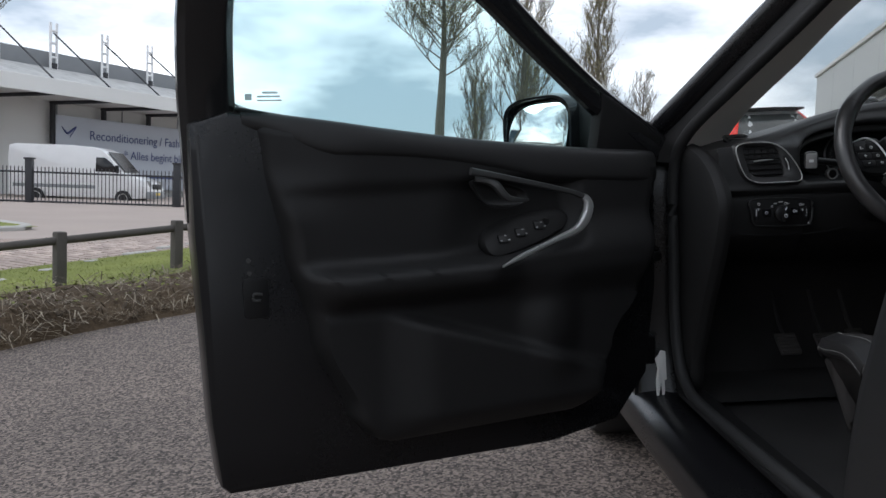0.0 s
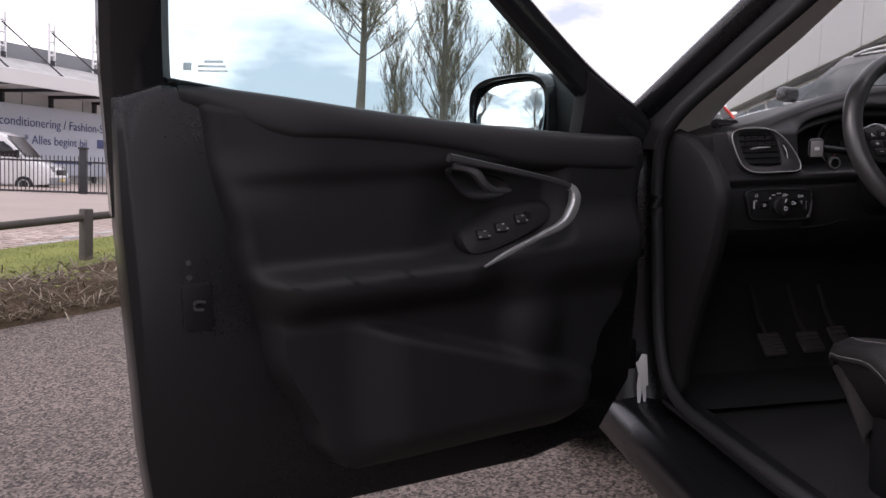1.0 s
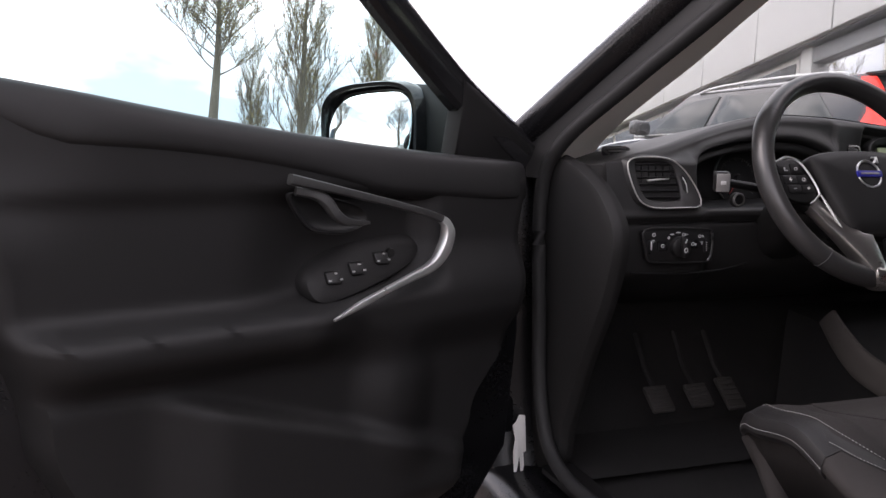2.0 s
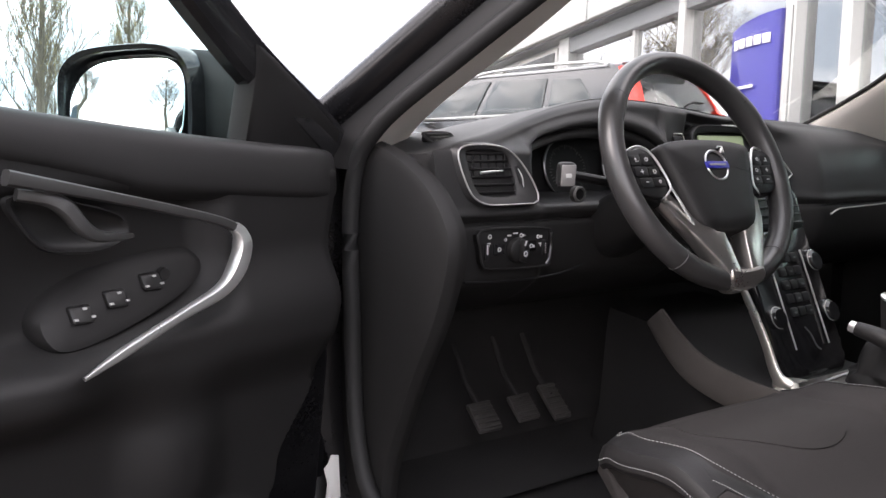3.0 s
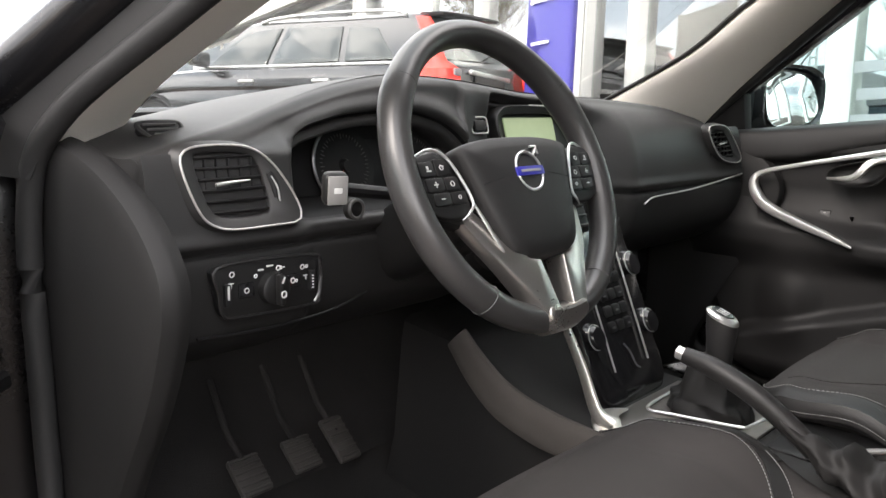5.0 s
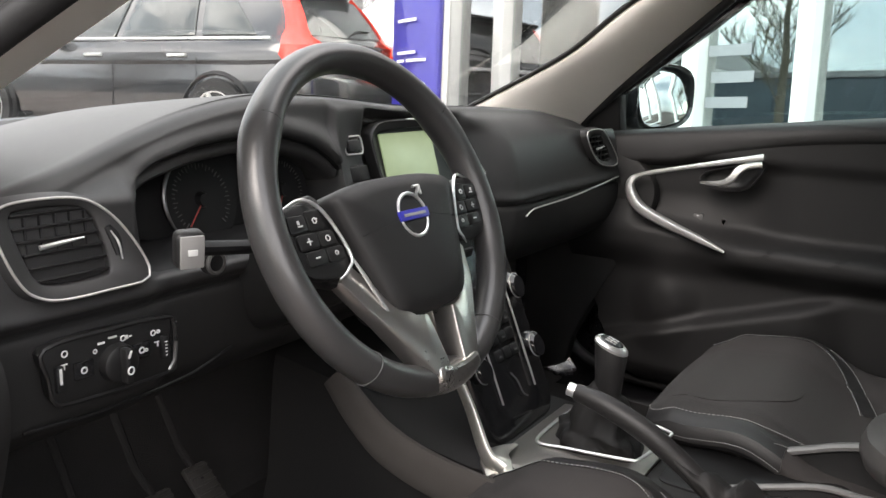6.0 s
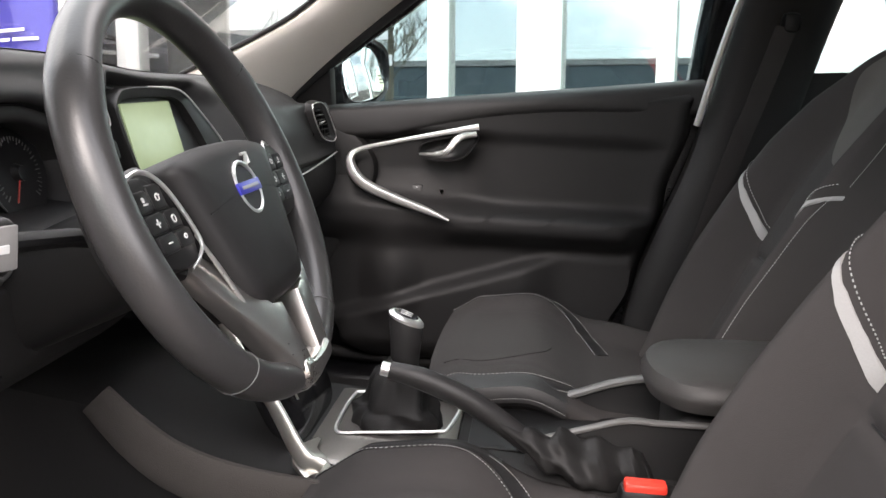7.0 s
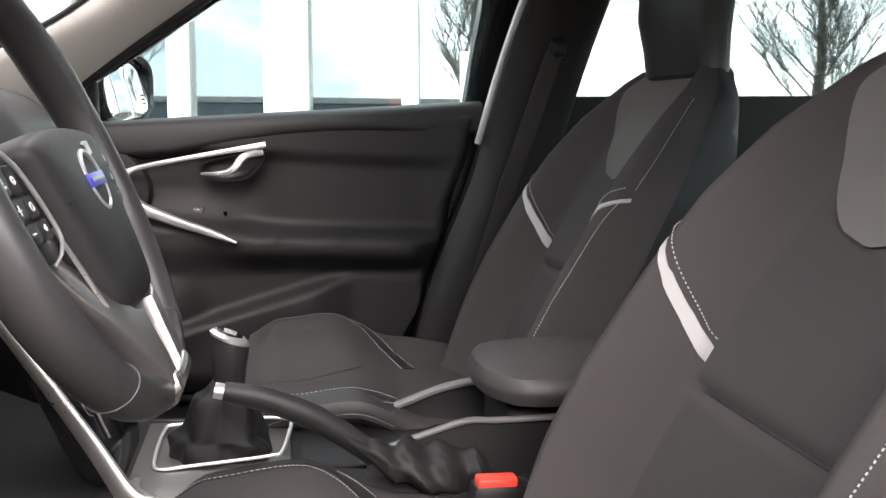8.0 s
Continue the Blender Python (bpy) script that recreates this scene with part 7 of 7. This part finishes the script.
# spokes, button pads and satin trims
for s in (-1, 1):
    sp = [(q.x, q.y) for q in curve_pts([(s * 0.10, 0.040, 0), (s * 0.14, 0.037, 0), (s * 0.178, 0.030, 0), (s * 0.178, -0.030, 0), (s * 0.135, -0.040, 0), (s * 0.09, -0.046, 0)], 4, True)]
    spoke = part("spoke", slab(sp, 0.024, lambda u, v, d: W(u, v, -0.048 + d), 0.006), PLASTIC2, sw)
    pad = [(q.x, q.y) for q in curve_pts([(s * 0.168, 0.026, 0), (s * 0.134, 0.035, 0), (s * 0.116, 0.020, 0), (s * 0.096, -0.024, 0), (s * 0.112, -0.041, 0), (s * 0.160, -0.030, 0)], 4, True)]
    part("button_pad", slab(pad, 0.012, lambda u, v, d: W(u, v, -0.026 + d), 0.004), PLASTIC2, spoke)
    # six keys filling the pad, parted by thin joints
    for u0, v0, u1, v1 in ((0.140, 0.0075, 0.163, 0.0245), (0.118, 0.0075, 0.1385, 0.0275), (0.1315, -0.0095, 0.158, 0.006), (0.108, -0.0095, 0.130, 0.006), (0.127, -0.0255, 0.153, -0.011), (0.1015, -0.0255, 0.1255, -0.011)):
        part("wheel_button", slab(rounded(min(s * u0, s * u1), v0, max(s * u0, s * u1), v1, 0.003, 3), 0.004, lambda a, b, d: W(a, b, -0.0155 + d), 0.0012), PLASTIC2, spoke)
    n = -0.0112
    for u, w, wd, ht in ((0.1445, -0.0018, 0.007, 0.0014), (0.1445, -0.0018, 0.0014, 0.007), (0.140, -0.018, 0.0065, 0.0014), (0.1495, 0.014, 0.007, 0.0016), (0.151, 0.0175, 0.003, 0.004), (0.127, 0.0185, 0.004, 0.0013)):
        part("button_symbol", slab(rounded(s * u - wd / 2, w - ht / 2, s * u + wd / 2, w + ht / 2, 0.0005, 2), 0.0006, lambda a, b, d: W(a, b, n + d), 0.0002), SYMBOL, spoke)
    for u, w, r in ((0.119, -0.002, 0.0028), (0.1135, -0.0175, 0.0019), (0.129, 0.017, 0.0026)):
        round_mark(s * u, w, n, r, spoke)
    arc = curve_pts([W(s * a, b, n_) for a, b, n_ in ((0.170, 0.028, -0.020), (0.137, 0.0385, -0.014), (0.115, 0.023, -0.010), (0.097, -0.022, -0.010), (0.104, -0.036, -0.012), (0.114, -0.043, -0.017))], 7)
    part("spoke_trim", sweep(arc, 0.0021, 8, flat=0.8, up=tuple(WN), taper=[0.6, 1, 1, 1, 0.8, 0.4]), CHROME, spoke, "satin chrome spoke edge")
    side = curve_pts([W(s * a, b, -0.012) for a, b in ((0.097, -0.020), (0.084, -0.050), (0.070, -0.085), (0.058, -0.100))], 6)
    part("cover_trim", sweep(side, 0.0024, 8, flat=0.8, up=tuple(WN), taper=[0.6, 1, 1, 0.5]), CHROME, spoke, "satin chrome line beside the airbag cover")
    # lower spoke: a satin plate that narrows to the foot of the wheel, with a deep wall to the opening
    leg = ((0.093, -0.026), (0.103, -0.034), (0.111, -0.046), (0.095, -0.080), (0.078, -0.106), (0.062, -0.130), (0.046, -0.155), (0.037, -0.172), (0.030, -0.176), (0.012, -0.174), (0.0135, -0.160), (0.018, -0.130), (0.0225, -0.104), (0.040, -0.100), (0.056, -0.086), (0.074, -0.054))
    dense = []
    for a, b in zip(leg, leg[1:] + leg[:1]):
        dense += [(s * (a[0] + (b[0] - a[0]) * k / 2), a[1] + (b[1] - a[1]) * k / 2) for k in range(2)]
    part("lower_spoke", slab(dense, 0.030, lambda u, v, d: W(u, v, -0.030 + d - 0.012 * ease(-0.10, -0.03, v) - (0.010 * ease(0.03, 0.10, abs(u)) if d > 0.02 else 0)), 0.003), SATIN, spoke, "satin aluminium lower spoke")
foot = [(q.x, q.y) for q in curve_pts([(-0.036, -0.160, 0), (-0.012, -0.1615, 0), (0.012, -0.1615, 0), (0.036, -0.160, 0), (0.037, -0.180, 0), (0.018, -0.189, 0), (-0.018, -0.189, 0), (-0.037, -0.180, 0)], 5, True)]
part("spoke_foot", slab(foot, 0.033, lambda u, v, d: W(u, v, -0.030 + d - 0.012 * ease(-0.170, -0.190, v)), 0.006), SATIN, sw, "satin aluminium spoke foot")
part("spoke_well", slab(rounded(-0.03, -0.165, 0.03, -0.10, 0.006), 0.006, lambda u, v, d: W(u, v, -0.050 + d), 0.002), DARK, sw)
# round badge drawn as plain shapes
ring = [W(0.0235 * math.cos(2 * math.pi * k / 32), 0.0235 * math.sin(2 * math.pi * k / 32), 0.0055) for k in range(32)]
bd = part("wheel_badge", sweep(ring, 0.0020, 8, closed=True, up=tuple(WN)), CHROME, sw, "round chrome badge with a blue bar")
BLUE = material("blue_enamel", (0.03, 0.03, 0.32), 0.3, vary=0.1, scale=30, fine=200, bump=0.0)
part("badge_bar", slab(rounded(-0.026, -0.0055, 0.026, 0.0055, 0.001, 2), 0.003, lambda u, v, d: W(u, v, 0.0050 + d), 0.0006), BLUE, bd, "blue bar")
part("badge_arrow", sweep([W(0.014, 0.018, 0.006), W(0.024, 0.029, 0.006)], 0.0022, 6, taper=[1, 0.8]), CHROME, bd)
part("badge_arrow", sweep([W(0.014, 0.0295, 0.006), W(0.025, 0.030, 0.006), W(0.025, 0.020, 0.006)], 0.0016, 6), CHROME, bd)
part("badge_line", slab(rounded(-0.019, -0.0016, 0.019, 0.0016, 0.0005, 2), 0.0008, lambda u, v, d: W(u, v, 0.0081 + d), 0.0002), SILVERLEATHER, bd)
# column and stalks
col = part("steering_column", sweep([W(0, -0.01, -0.05), W(0, -0.012, -0.12), W(0, -0.015, -0.26)], 0.060, 18, flat=0.85, square=0.3), PLASTIC2, sw)
STALK_GREY = material("pale_grey_button", (0.20, 0.195, 0.19), 0.5, vary=0.08, scale=20, fine=300, bump=0.05)
tip = Vector((-0.590, 0.086, 0.889))
turn_ = Euler((radians(8), 0, radians(-22))).to_matrix()
part("indicator_stalk", sweep([W(-0.05, 0.0, -0.10), Vector((-0.50, 0.088, 0.876)), tip], 0.009, 10, flat=0.8, taper=[1.2, 1.0, 1.0]), DARK, sw, "indicator stalk")
part("stalk_end", block((0.027, 0.020, 0.036), tip, 0.007, 3, turn_), PLASTIC2, sw)
part("stalk_face", block((0.022, 0.003, 0.031), tip + turn_ @ Vector((0, -0.0105, 0)), 0.0014, 2, turn_), STALK_GREY, sw, "pale grey stalk button")
part("stalk_mark", block((0.009, 0.001, 0.006), tip + turn_ @ Vector((0, -0.0123, 0)), 0.0004, 1, turn_), SYMBOL, sw)
part("wiper_stalk", sweep([W(0.05, 0.0, -0.10), Vector((-0.24, 0.085, 0.875)), Vector((-0.16, 0.08, 0.88))], 0.010, 10, flat=0.8), PLASTIC2, sw)
part("ignition_collar", lathe([(0.0, 0), (0.013, 0), (0.013, 0.008), (0.009, 0.010), (0, 0.010)], lambda a, b, h: Vector((-0.520 + a, 0.14 - h, 0.856 + b)), 20), PLASTIC2, sw)
part("ignition_ring", sweep([(-0.520 + 0.0105 * math.cos(a), 0.1305, 0.856 + 0.0105 * math.sin(a)) for a in [math.pi * k / 12 for k in range(24)]], 0.0022, 6, closed=True, up=(0, 1, 0)), SATINDIAL, sw, "dull metal ignition ring")

# ---------------------------------------------------------------- seats
def stitches(path, step=0.004, rad=0.00055):
    """A row of short stitches along a line, as one mesh."""
    bm = bmesh.new()
    for a, b in zip(path[::2], path[1::2]):
        sweep([a, b], rad, 4, bm=bm)
    return bm


def seat(name, cx, bx, yf, yb, lean, inboard, text):
    """A sports seat. cx, bx: middles of cushion and backrest; yf: front edge; yb, lean: the backrest's foot and its lean, in degrees."""
    depth, half, zc = 0.50, 0.270, 0.5584

    def top(u, v):
        """The cushion's skin: u across from -1 to 1, v from front to back."""
        corner = min(1.0, v / 0.22)
        hw = half * (0.797 + 0.203 * math.sqrt(max(0, 1 - (1 - corner) ** 2))) * (1 - 0.06 * ease(0.5, 1.0, v))
        bol = ease(0.58, 0.84, abs(u)) * (1 - ease(0.88, 1.0, abs(u)) * 1.5)
        arch = lerp_table(((0.0, -0.0367), (0.12, -0.0132), (0.33, -0.0028), (0.6, -0.0496), (1.0, -0.073)), v)
        z = zc + arch + 0.005 * bol - 0.02 * ease(0.35, 1.0, v) * (1 - ease(0.6, 0.86, abs(u)))
        z -= 0.010 * (1 - ease(0.35, 0.80, abs(u))) * ease(0.0, 0.2, v)
        z -= 0.004 * (1 - ease(0.0, 0.03, abs(abs(u) - 0.60))) * ease(0.06, 0.2, v)
        front = 0.014 * abs(u) ** 2.4 * (1 - ease(0, 0.4, v))
        return Vector((cx + u * hw, yf - front - v * depth, z))

    rows = []
    for i in range(29):
        v = (i / 28) ** 1.3
        row = [top(-1 + j / 22, v) for j in range(45)]
        lo = [row[-1] + Vector((-a, 0, -d)) for a, d in ((-0.004, 0.010), (-0.003, 0.020), (0.022, 0.042), (0.06, 0.13))]
        lo2 = [row[0] + Vector((a, 0, -d)) for a, d in ((0.06, 0.13), (0.022, 0.042), (-0.003, 0.020), (-0.004, 0.010))]
        rows.append(lo2 + row + lo)
    front = [[Vector((q.x, q.y + dy, q.z - dz)) for q in rows[0]] for dy, dz in ((-0.09, 0.13), (-0.035, 0.055), (0.004, 0.020))]
    bm = bmesh.new()
    grid_mesh(bm, front + rows)
    base = part(name, bm, FABRIC, car, text, 70)
    base.modifiers.new("thickness", "SOLIDIFY").thickness = 0.01
    part("seat_base", block((0.44, 0.42, 0.18), (cx, yf - 0.30, zc - 0.22), 0.03, 2), DARK, base)
    # tongue-shaped front insert
    ins = []
    for i in range(19):
        f = 1 - (1 - i / 18) ** 2.2
        hw = 0.52 * math.sqrt(max(0.0, 1 - f ** 2.6)) + 0.001
        ins.append([top(hw * (-1 + k / 8), 0.05 + 0.37 * f) + Vector((0, 0, 0.0016)) for k in range(17)])
    part("cushion_insert", solid_from_sheet(ins, (0, 0, -0.006)), FABRIC3, base, "grey fabric cushion insert, darkened for the roof's shade", 60)
    for s in (-1, 1):
        side = [[top(s * a, w) + Vector((0, 0, 0.0015)) for a in (0.87, 0.90, 0.94, 0.98, 1.0)] + [top(s, w) + Vector((s * a, 0, -d)) for a, d in ((0.006, 0.010), (0.0055, 0.018), (-0.002, 0.026))] for w in [0.46 * (k / 16) ** 1.3 for k in range(17)]]
        part("side_leather", solid_from_sheet(side, (0, 0, -0.005)), LEATHER, base, "black leather cushion side")
        run = curve_pts([(0.865, 0.0, 0), (0.865, 0.12, 0), (0.865, 0.30, 0), (0.84, 0.40, 0), (0.70, 0.49, 0), (0.45, 0.56, 0), (0.26, 0.59, 0)], 26)
        part("seam", stitches([top(s * q.x, q.y) + Vector((0, 0, 0.0022)) for q in run]), THREAD, base, "pale stitched seam")
        run2 = [top(s, 0.46 * (k / 140) ** 1.2) + Vector((s * 0.0062, 0, -0.016)) for k in range(141)]
        part("seam", stitches(run2), THREAD, base, "pale stitched seam")
        band = []
        for q in curve_pts([(0.90, 0.385, 0), (0.80, 0.455, 0), (0.60, 0.53, 0), (0.40, 0.575, 0), (0.28, 0.595, 0)], 5):
            band.append([top(s * (q.x + 0.01 * k), q.y + 0.012 * k) + Vector((0, 0, 0.0016)) for k in range(5)])
        part("cushion_band", solid_from_sheet(band, (0, 0, -0.006)), LEATHER, base, "black leather band")
        run3 = curve_pts([(0.93, 0.43, 0), (0.84, 0.50, 0), (0.64, 0.575, 0), (0.44, 0.62, 0), (0.32, 0.64, 0)], 26)
        part("seam", stitches([top(s * q.x, q.y) + Vector((0, 0, 0.0022)) for q in run3]), THREAD, base, "pale stitched seam")
    # backrest
    L = radians(lean)
    ax, fw = Vector((0, -math.sin(L), math.cos(L))), Vector((0, math.cos(L), math.sin(L)))
    root = Vector((bx, yb, 0.545))
    hs = (0.0, 0.12, 0.24, 0.36, 0.46, 0.54, 0.62)
    width = tuple(zip(hs, (0.234, 0.239, 0.237, 0.226, 0.205, 0.175, 0.145)))
    bolst = tuple(zip(hs, (0.089, 0.089, 0.083, 0.075, 0.057, 0.033, 0.011)))

    def line(table, h):
        for (a, va), (b, vb) in zip(table, table[1:]):
            if h <= b:
                return va + (vb - va) * (h - a) / (b - a)
        return table[-1][1]

    def face(u, h, d=0.0):
        """The backrest's front: u across, h up."""
        hw, bo = line(width, max(0, h)), line(bolst, max(0, h))
        e = ease(0.48, 0.82, abs(u)) - 1.15 * ease(0.83, 1.0, abs(u))
        groove = 0.012 * (1 - ease(0.0, 0.03, abs(abs(u) - 0.53))) * (1 - ease(0.28, 0.34, h))
        groove += 0.009 * (1 - ease(0.0, 0.012, abs(h - 0.168))) * (1 - ease(0.48, 0.56, abs(u)))
        groove += 0.010 * ease(0.585, 0.64, h)
        return root + ax * h + Vector((u * hw * (1 - 0.40 * ease(0.55, 0.645, h)) * (1 - 0.30 * (1 - ease(-0.14, 0.05, h))), 0, 0)) + fw * (bo * e + 0.012 * math.sin(h / 0.66 * math.pi) - groove + d - 0.008 * ease(0.56, 0.66, h))

    rows = []
    for i in range(105):
        h = -0.14 + 0.78 * i / 104
        hw = line(width, max(0, h))
        row = [face(-1 + k / 24, h) for k in range(49)]
        back = [root + ax * (h * 0.985) + Vector((q * hw * (1 - 0.42 * ease(0.55, 0.645, h)) * (1 - 0.30 * (1 - ease(-0.14, 0.05, h))), 0, 0)) - fw * (0.10 - 0.05 * ease(0.4, 0.64, h) - 0.03 * abs(q) ** 3) for q in (0.97, 0.7, 0.3, 0.0, -0.3, -0.7, -0.97)]
        rows.append(row + back)
    bm = bmesh.new()
    v = grid_mesh(bm, rows, close_u=True)
    cap(bm, v[-1])
    cap(bm, v[0])
    part("backrest", bm, FABRIC, base, "charcoal fabric backrest", 75)
    # dark sides and back of the backrest
    rows = []
    for i in range(53):
        h = -0.13 + 0.755 * i / 52
        hw = line(width, max(0, h)) * (1 - 0.40 * ease(0.55, 0.645, h)) * (1 - 0.30 * (1 - ease(-0.14, 0.05, h)))
        deep = 0.105 - 0.05 * ease(0.4, 0.64, h)
        mid_ = [root + ax * (h * 0.985) + Vector((q * hw, 0, 0)) - fw * t for q, t in ((1.018, 0.045), (0.99, deep - 0.02), (0.7, deep), (0.0, deep), (-0.7, deep), (-0.99, deep - 0.02), (-1.018, 0.045))]
        rows.append([face(0.995, h) + Vector((0.002, 0, 0)) - fw * 0.004] + mid_ + [face(-0.995, h) - Vector((0.002, 0, 0)) - fw * 0.004])
    part("backrest_shell", solid_from_sheet(rows, tuple(fw * 0.003)), DARK, base, "dark seat side and back", 50)
    patch = []
    for i in range(24):
        f = i / 23
        hw = 0.78 * math.sqrt(f) * (1 - 0.18 * ease(0.7, 1.0, f)) + 0.02
        patch.append([face(hw * (-1 + k / 12), 0.362 + 0.235 * f, 0.0042) for k in range(25)])
    part("shoulder_patch", solid_from_sheet(patch, tuple(-fw * 0.006)), FABRIC2, base, "lighter grey upper insert", 60)
    for s in (-1, 1):
        mid = curve_pts([(0.90, 0.318, 0), (0.83, 0.285, 0), (0.72, 0.252, 0), (0.62, 0.225, 0), (0.535, 0.203, 0)], 5)
        wide = (0.003, 0.006, 0.0085, 0.0095, 0.009)
        flash = [[face(s * q.x, q.y + (k - 1.5) * 0.67 * wide[min(4, i // 5)], 0.0018) for k in range(4)] for i, q in enumerate(mid)]
        part("bolster_flash", solid_from_sheet(flash, tuple(-fw * 0.006)), SILVERLEATHER, base, "silver-grey leather bolster flash")
        run = curve_pts([(0.88, 0.332, 0), (0.82, 0.303, 0), (0.70, 0.266, 0), (0.60, 0.239, 0), (0.53, 0.220, 0)], 18)
        part("flash_seam", stitches([face(s * q.x, q.y, 0.0022) for q in run], rad=0.0008), THREAD, base, "pale stitched seam")
        run = None if s != inboard else curve_pts([(0.86, 0.0, 0), (0.86, 0.10, 0), (0.865, 0.18, 0), (0.87, 0.26, 0), (0.885, 0.315, 0)], 34)
        if run:
            part("bolster_seam", stitches([face(s * q.x, q.y, 0.0016) for q in run], rad=0.0007), THREAD, base, "pale stitched seam")
        run = curve_pts([(0.905, 0.52, 0), (0.905, 0.46, 0), (0.905, 0.40, 0), (0.90, 0.335, 0)], 40)
        part("bolster_seam", stitches([face(s * q.x, q.y, 0.0018) for q in run], rad=0.0005), THREAD, base)
    part("fold_seam", sweep([face(-0.52 + 1.04 * k / 20, 0.168, 0.001) for k in range(21)], 0.0018, 5), DARK, base)
    # head restraint, slim, growing out of the backrest
    rows = []
    for h, hw, t0, t1 in ((0.575, 0.122, 0.022, -0.055), (0.615, 0.118, 0.060, -0.045), (0.66, 0.126, 0.100, -0.015), (0.72, 0.136, 0.128, 0.02), (0.80, 0.138, 0.14, 0.045), (0.86, 0.126, 0.145, 0.06), (0.885, 0.075, 0.13, 0.075)):
        ring = []
        for k in range(28):
            a = 2 * math.pi * k / 28
            cx_, cy_ = math.copysign(abs(math.cos(a)) ** 0.6, math.cos(a)), math.copysign(abs(math.sin(a)) ** 0.7, math.sin(a))
            ring.append(root + ax * h + Vector((cx_ * hw, 0, 0)) + fw * ((t0 + t1) / 2 + cy_ * (t0 - t1) / 2))
        rows.append(ring)
    bm = bmesh.new()
    v = grid_mesh(bm, rows, close_u=True)
    cap(bm, v[0])
    cap(bm, v[-1])
    part("head_restraint", bm, LEATHER, base, "black leather head restraint")
    return base


seat("driver_seat", -0.382, -0.400, -0.011, -0.520, 29.2, -1, "charcoal fabric driver's seat with grey inserts")
seat("passenger_seat", 0.356, 0.359, -0.098, -0.609, 26.7, -1, "charcoal fabric passenger seat with grey inserts")

# ---------------------------------------------------------------- brick paving beyond the grass
JOINT = material("joint_sand", (0.16, 0.13, 0.11), 0.95, vary=0.3, scale=3, fine=40, bump=0.4, depth=0.004)
sheet("joint_bed", span(-3, 9, 30), span(3.3, 7.4, 16), 0.016, JOINT, "sandy joints between the paving bricks", strip)
BRICKS = material("pink_paving_brick", (0.40, 0.325, 0.285), 0.9, vary=0.22, scale=7, fine=50, bump=0.5, depth=0.004)
bt = BRICKS.node_tree
hue, rnd_info = bt.nodes.new("ShaderNodeHueSaturation"), bt.nodes.new("ShaderNodeObjectInfo")
rm = bt.nodes.new("ShaderNodeMapRange")
rm.inputs["To Min"].default_value, rm.inputs["To Max"].default_value = 0.72, 1.22
bsdf = bt.nodes["Principled BSDF"]
src = bsdf.inputs["Base Color"].links[0].from_socket
bt.links.new(rnd_info.outputs["Random"], rm.inputs["Value"])
bt.links.new(rm.outputs["Result"], hue.inputs["Value"])
bt.links.new(src, hue.inputs["Color"])
bt.links.new(hue.outputs["Color"], bsdf.inputs["Base Color"])
paved = bpy.data.objects["pavement"]
brick_mesh = None
rest = bmesh.new()
brick_turn = Matrix.Rotation(math.atan2(U0.y, U0.x), 4, "Z")
shift = random.Random(8)
for j in range(19):
    for i in range(90):
        u, v = -1.6 + 0.104 * i, 3.42 + 0.206 * j + (0.10 if i % 2 else 0.0)
        x, y = strip(u, v)
        z = ground_z(x, y) + 0.010 + shift.uniform(-0.003, 0.003)
        if 15 <= i < 65 and 3 <= j < 9:
            if brick_mesh is None:
                ob = part("brick", block((0.092, 0.194, 0.03), (0, 0, 0), 0.004, 1), BRICKS, paved)
                brick_mesh = ob.data
            else:
                ob = new("brick", brick_mesh)
                ob.parent = paved
            ob.matrix_basis = Matrix.Translation((x, y, z)) @ brick_turn
        else:
            c, d, e = Vector((x, y, z + 0.015)), brick_turn.to_3x3() @ Vector((0.046, 0, 0)), brick_turn.to_3x3() @ Vector((0, 0.097, 0))
            hi = [rest.verts.new(q) for q in (c - d * 0.95 - e * 0.97, c + d * 0.95 - e * 0.97, c + d * 0.95 + e * 0.97, c - d * 0.95 + e * 0.97)]
            lo = [rest.verts.new(q - Vector((0, 0, 0.02))) for q in (c - d - e, c + d - e, c + d + e, c - d + e)]
            rest.faces.new(hi)
            for k in range(4):
                rest.faces.new((hi[k], lo[k], lo[(k + 1) % 4], hi[(k + 1) % 4]))
tagged(part("brick_paving", rest, BRICKS, paved), kind="stuff")
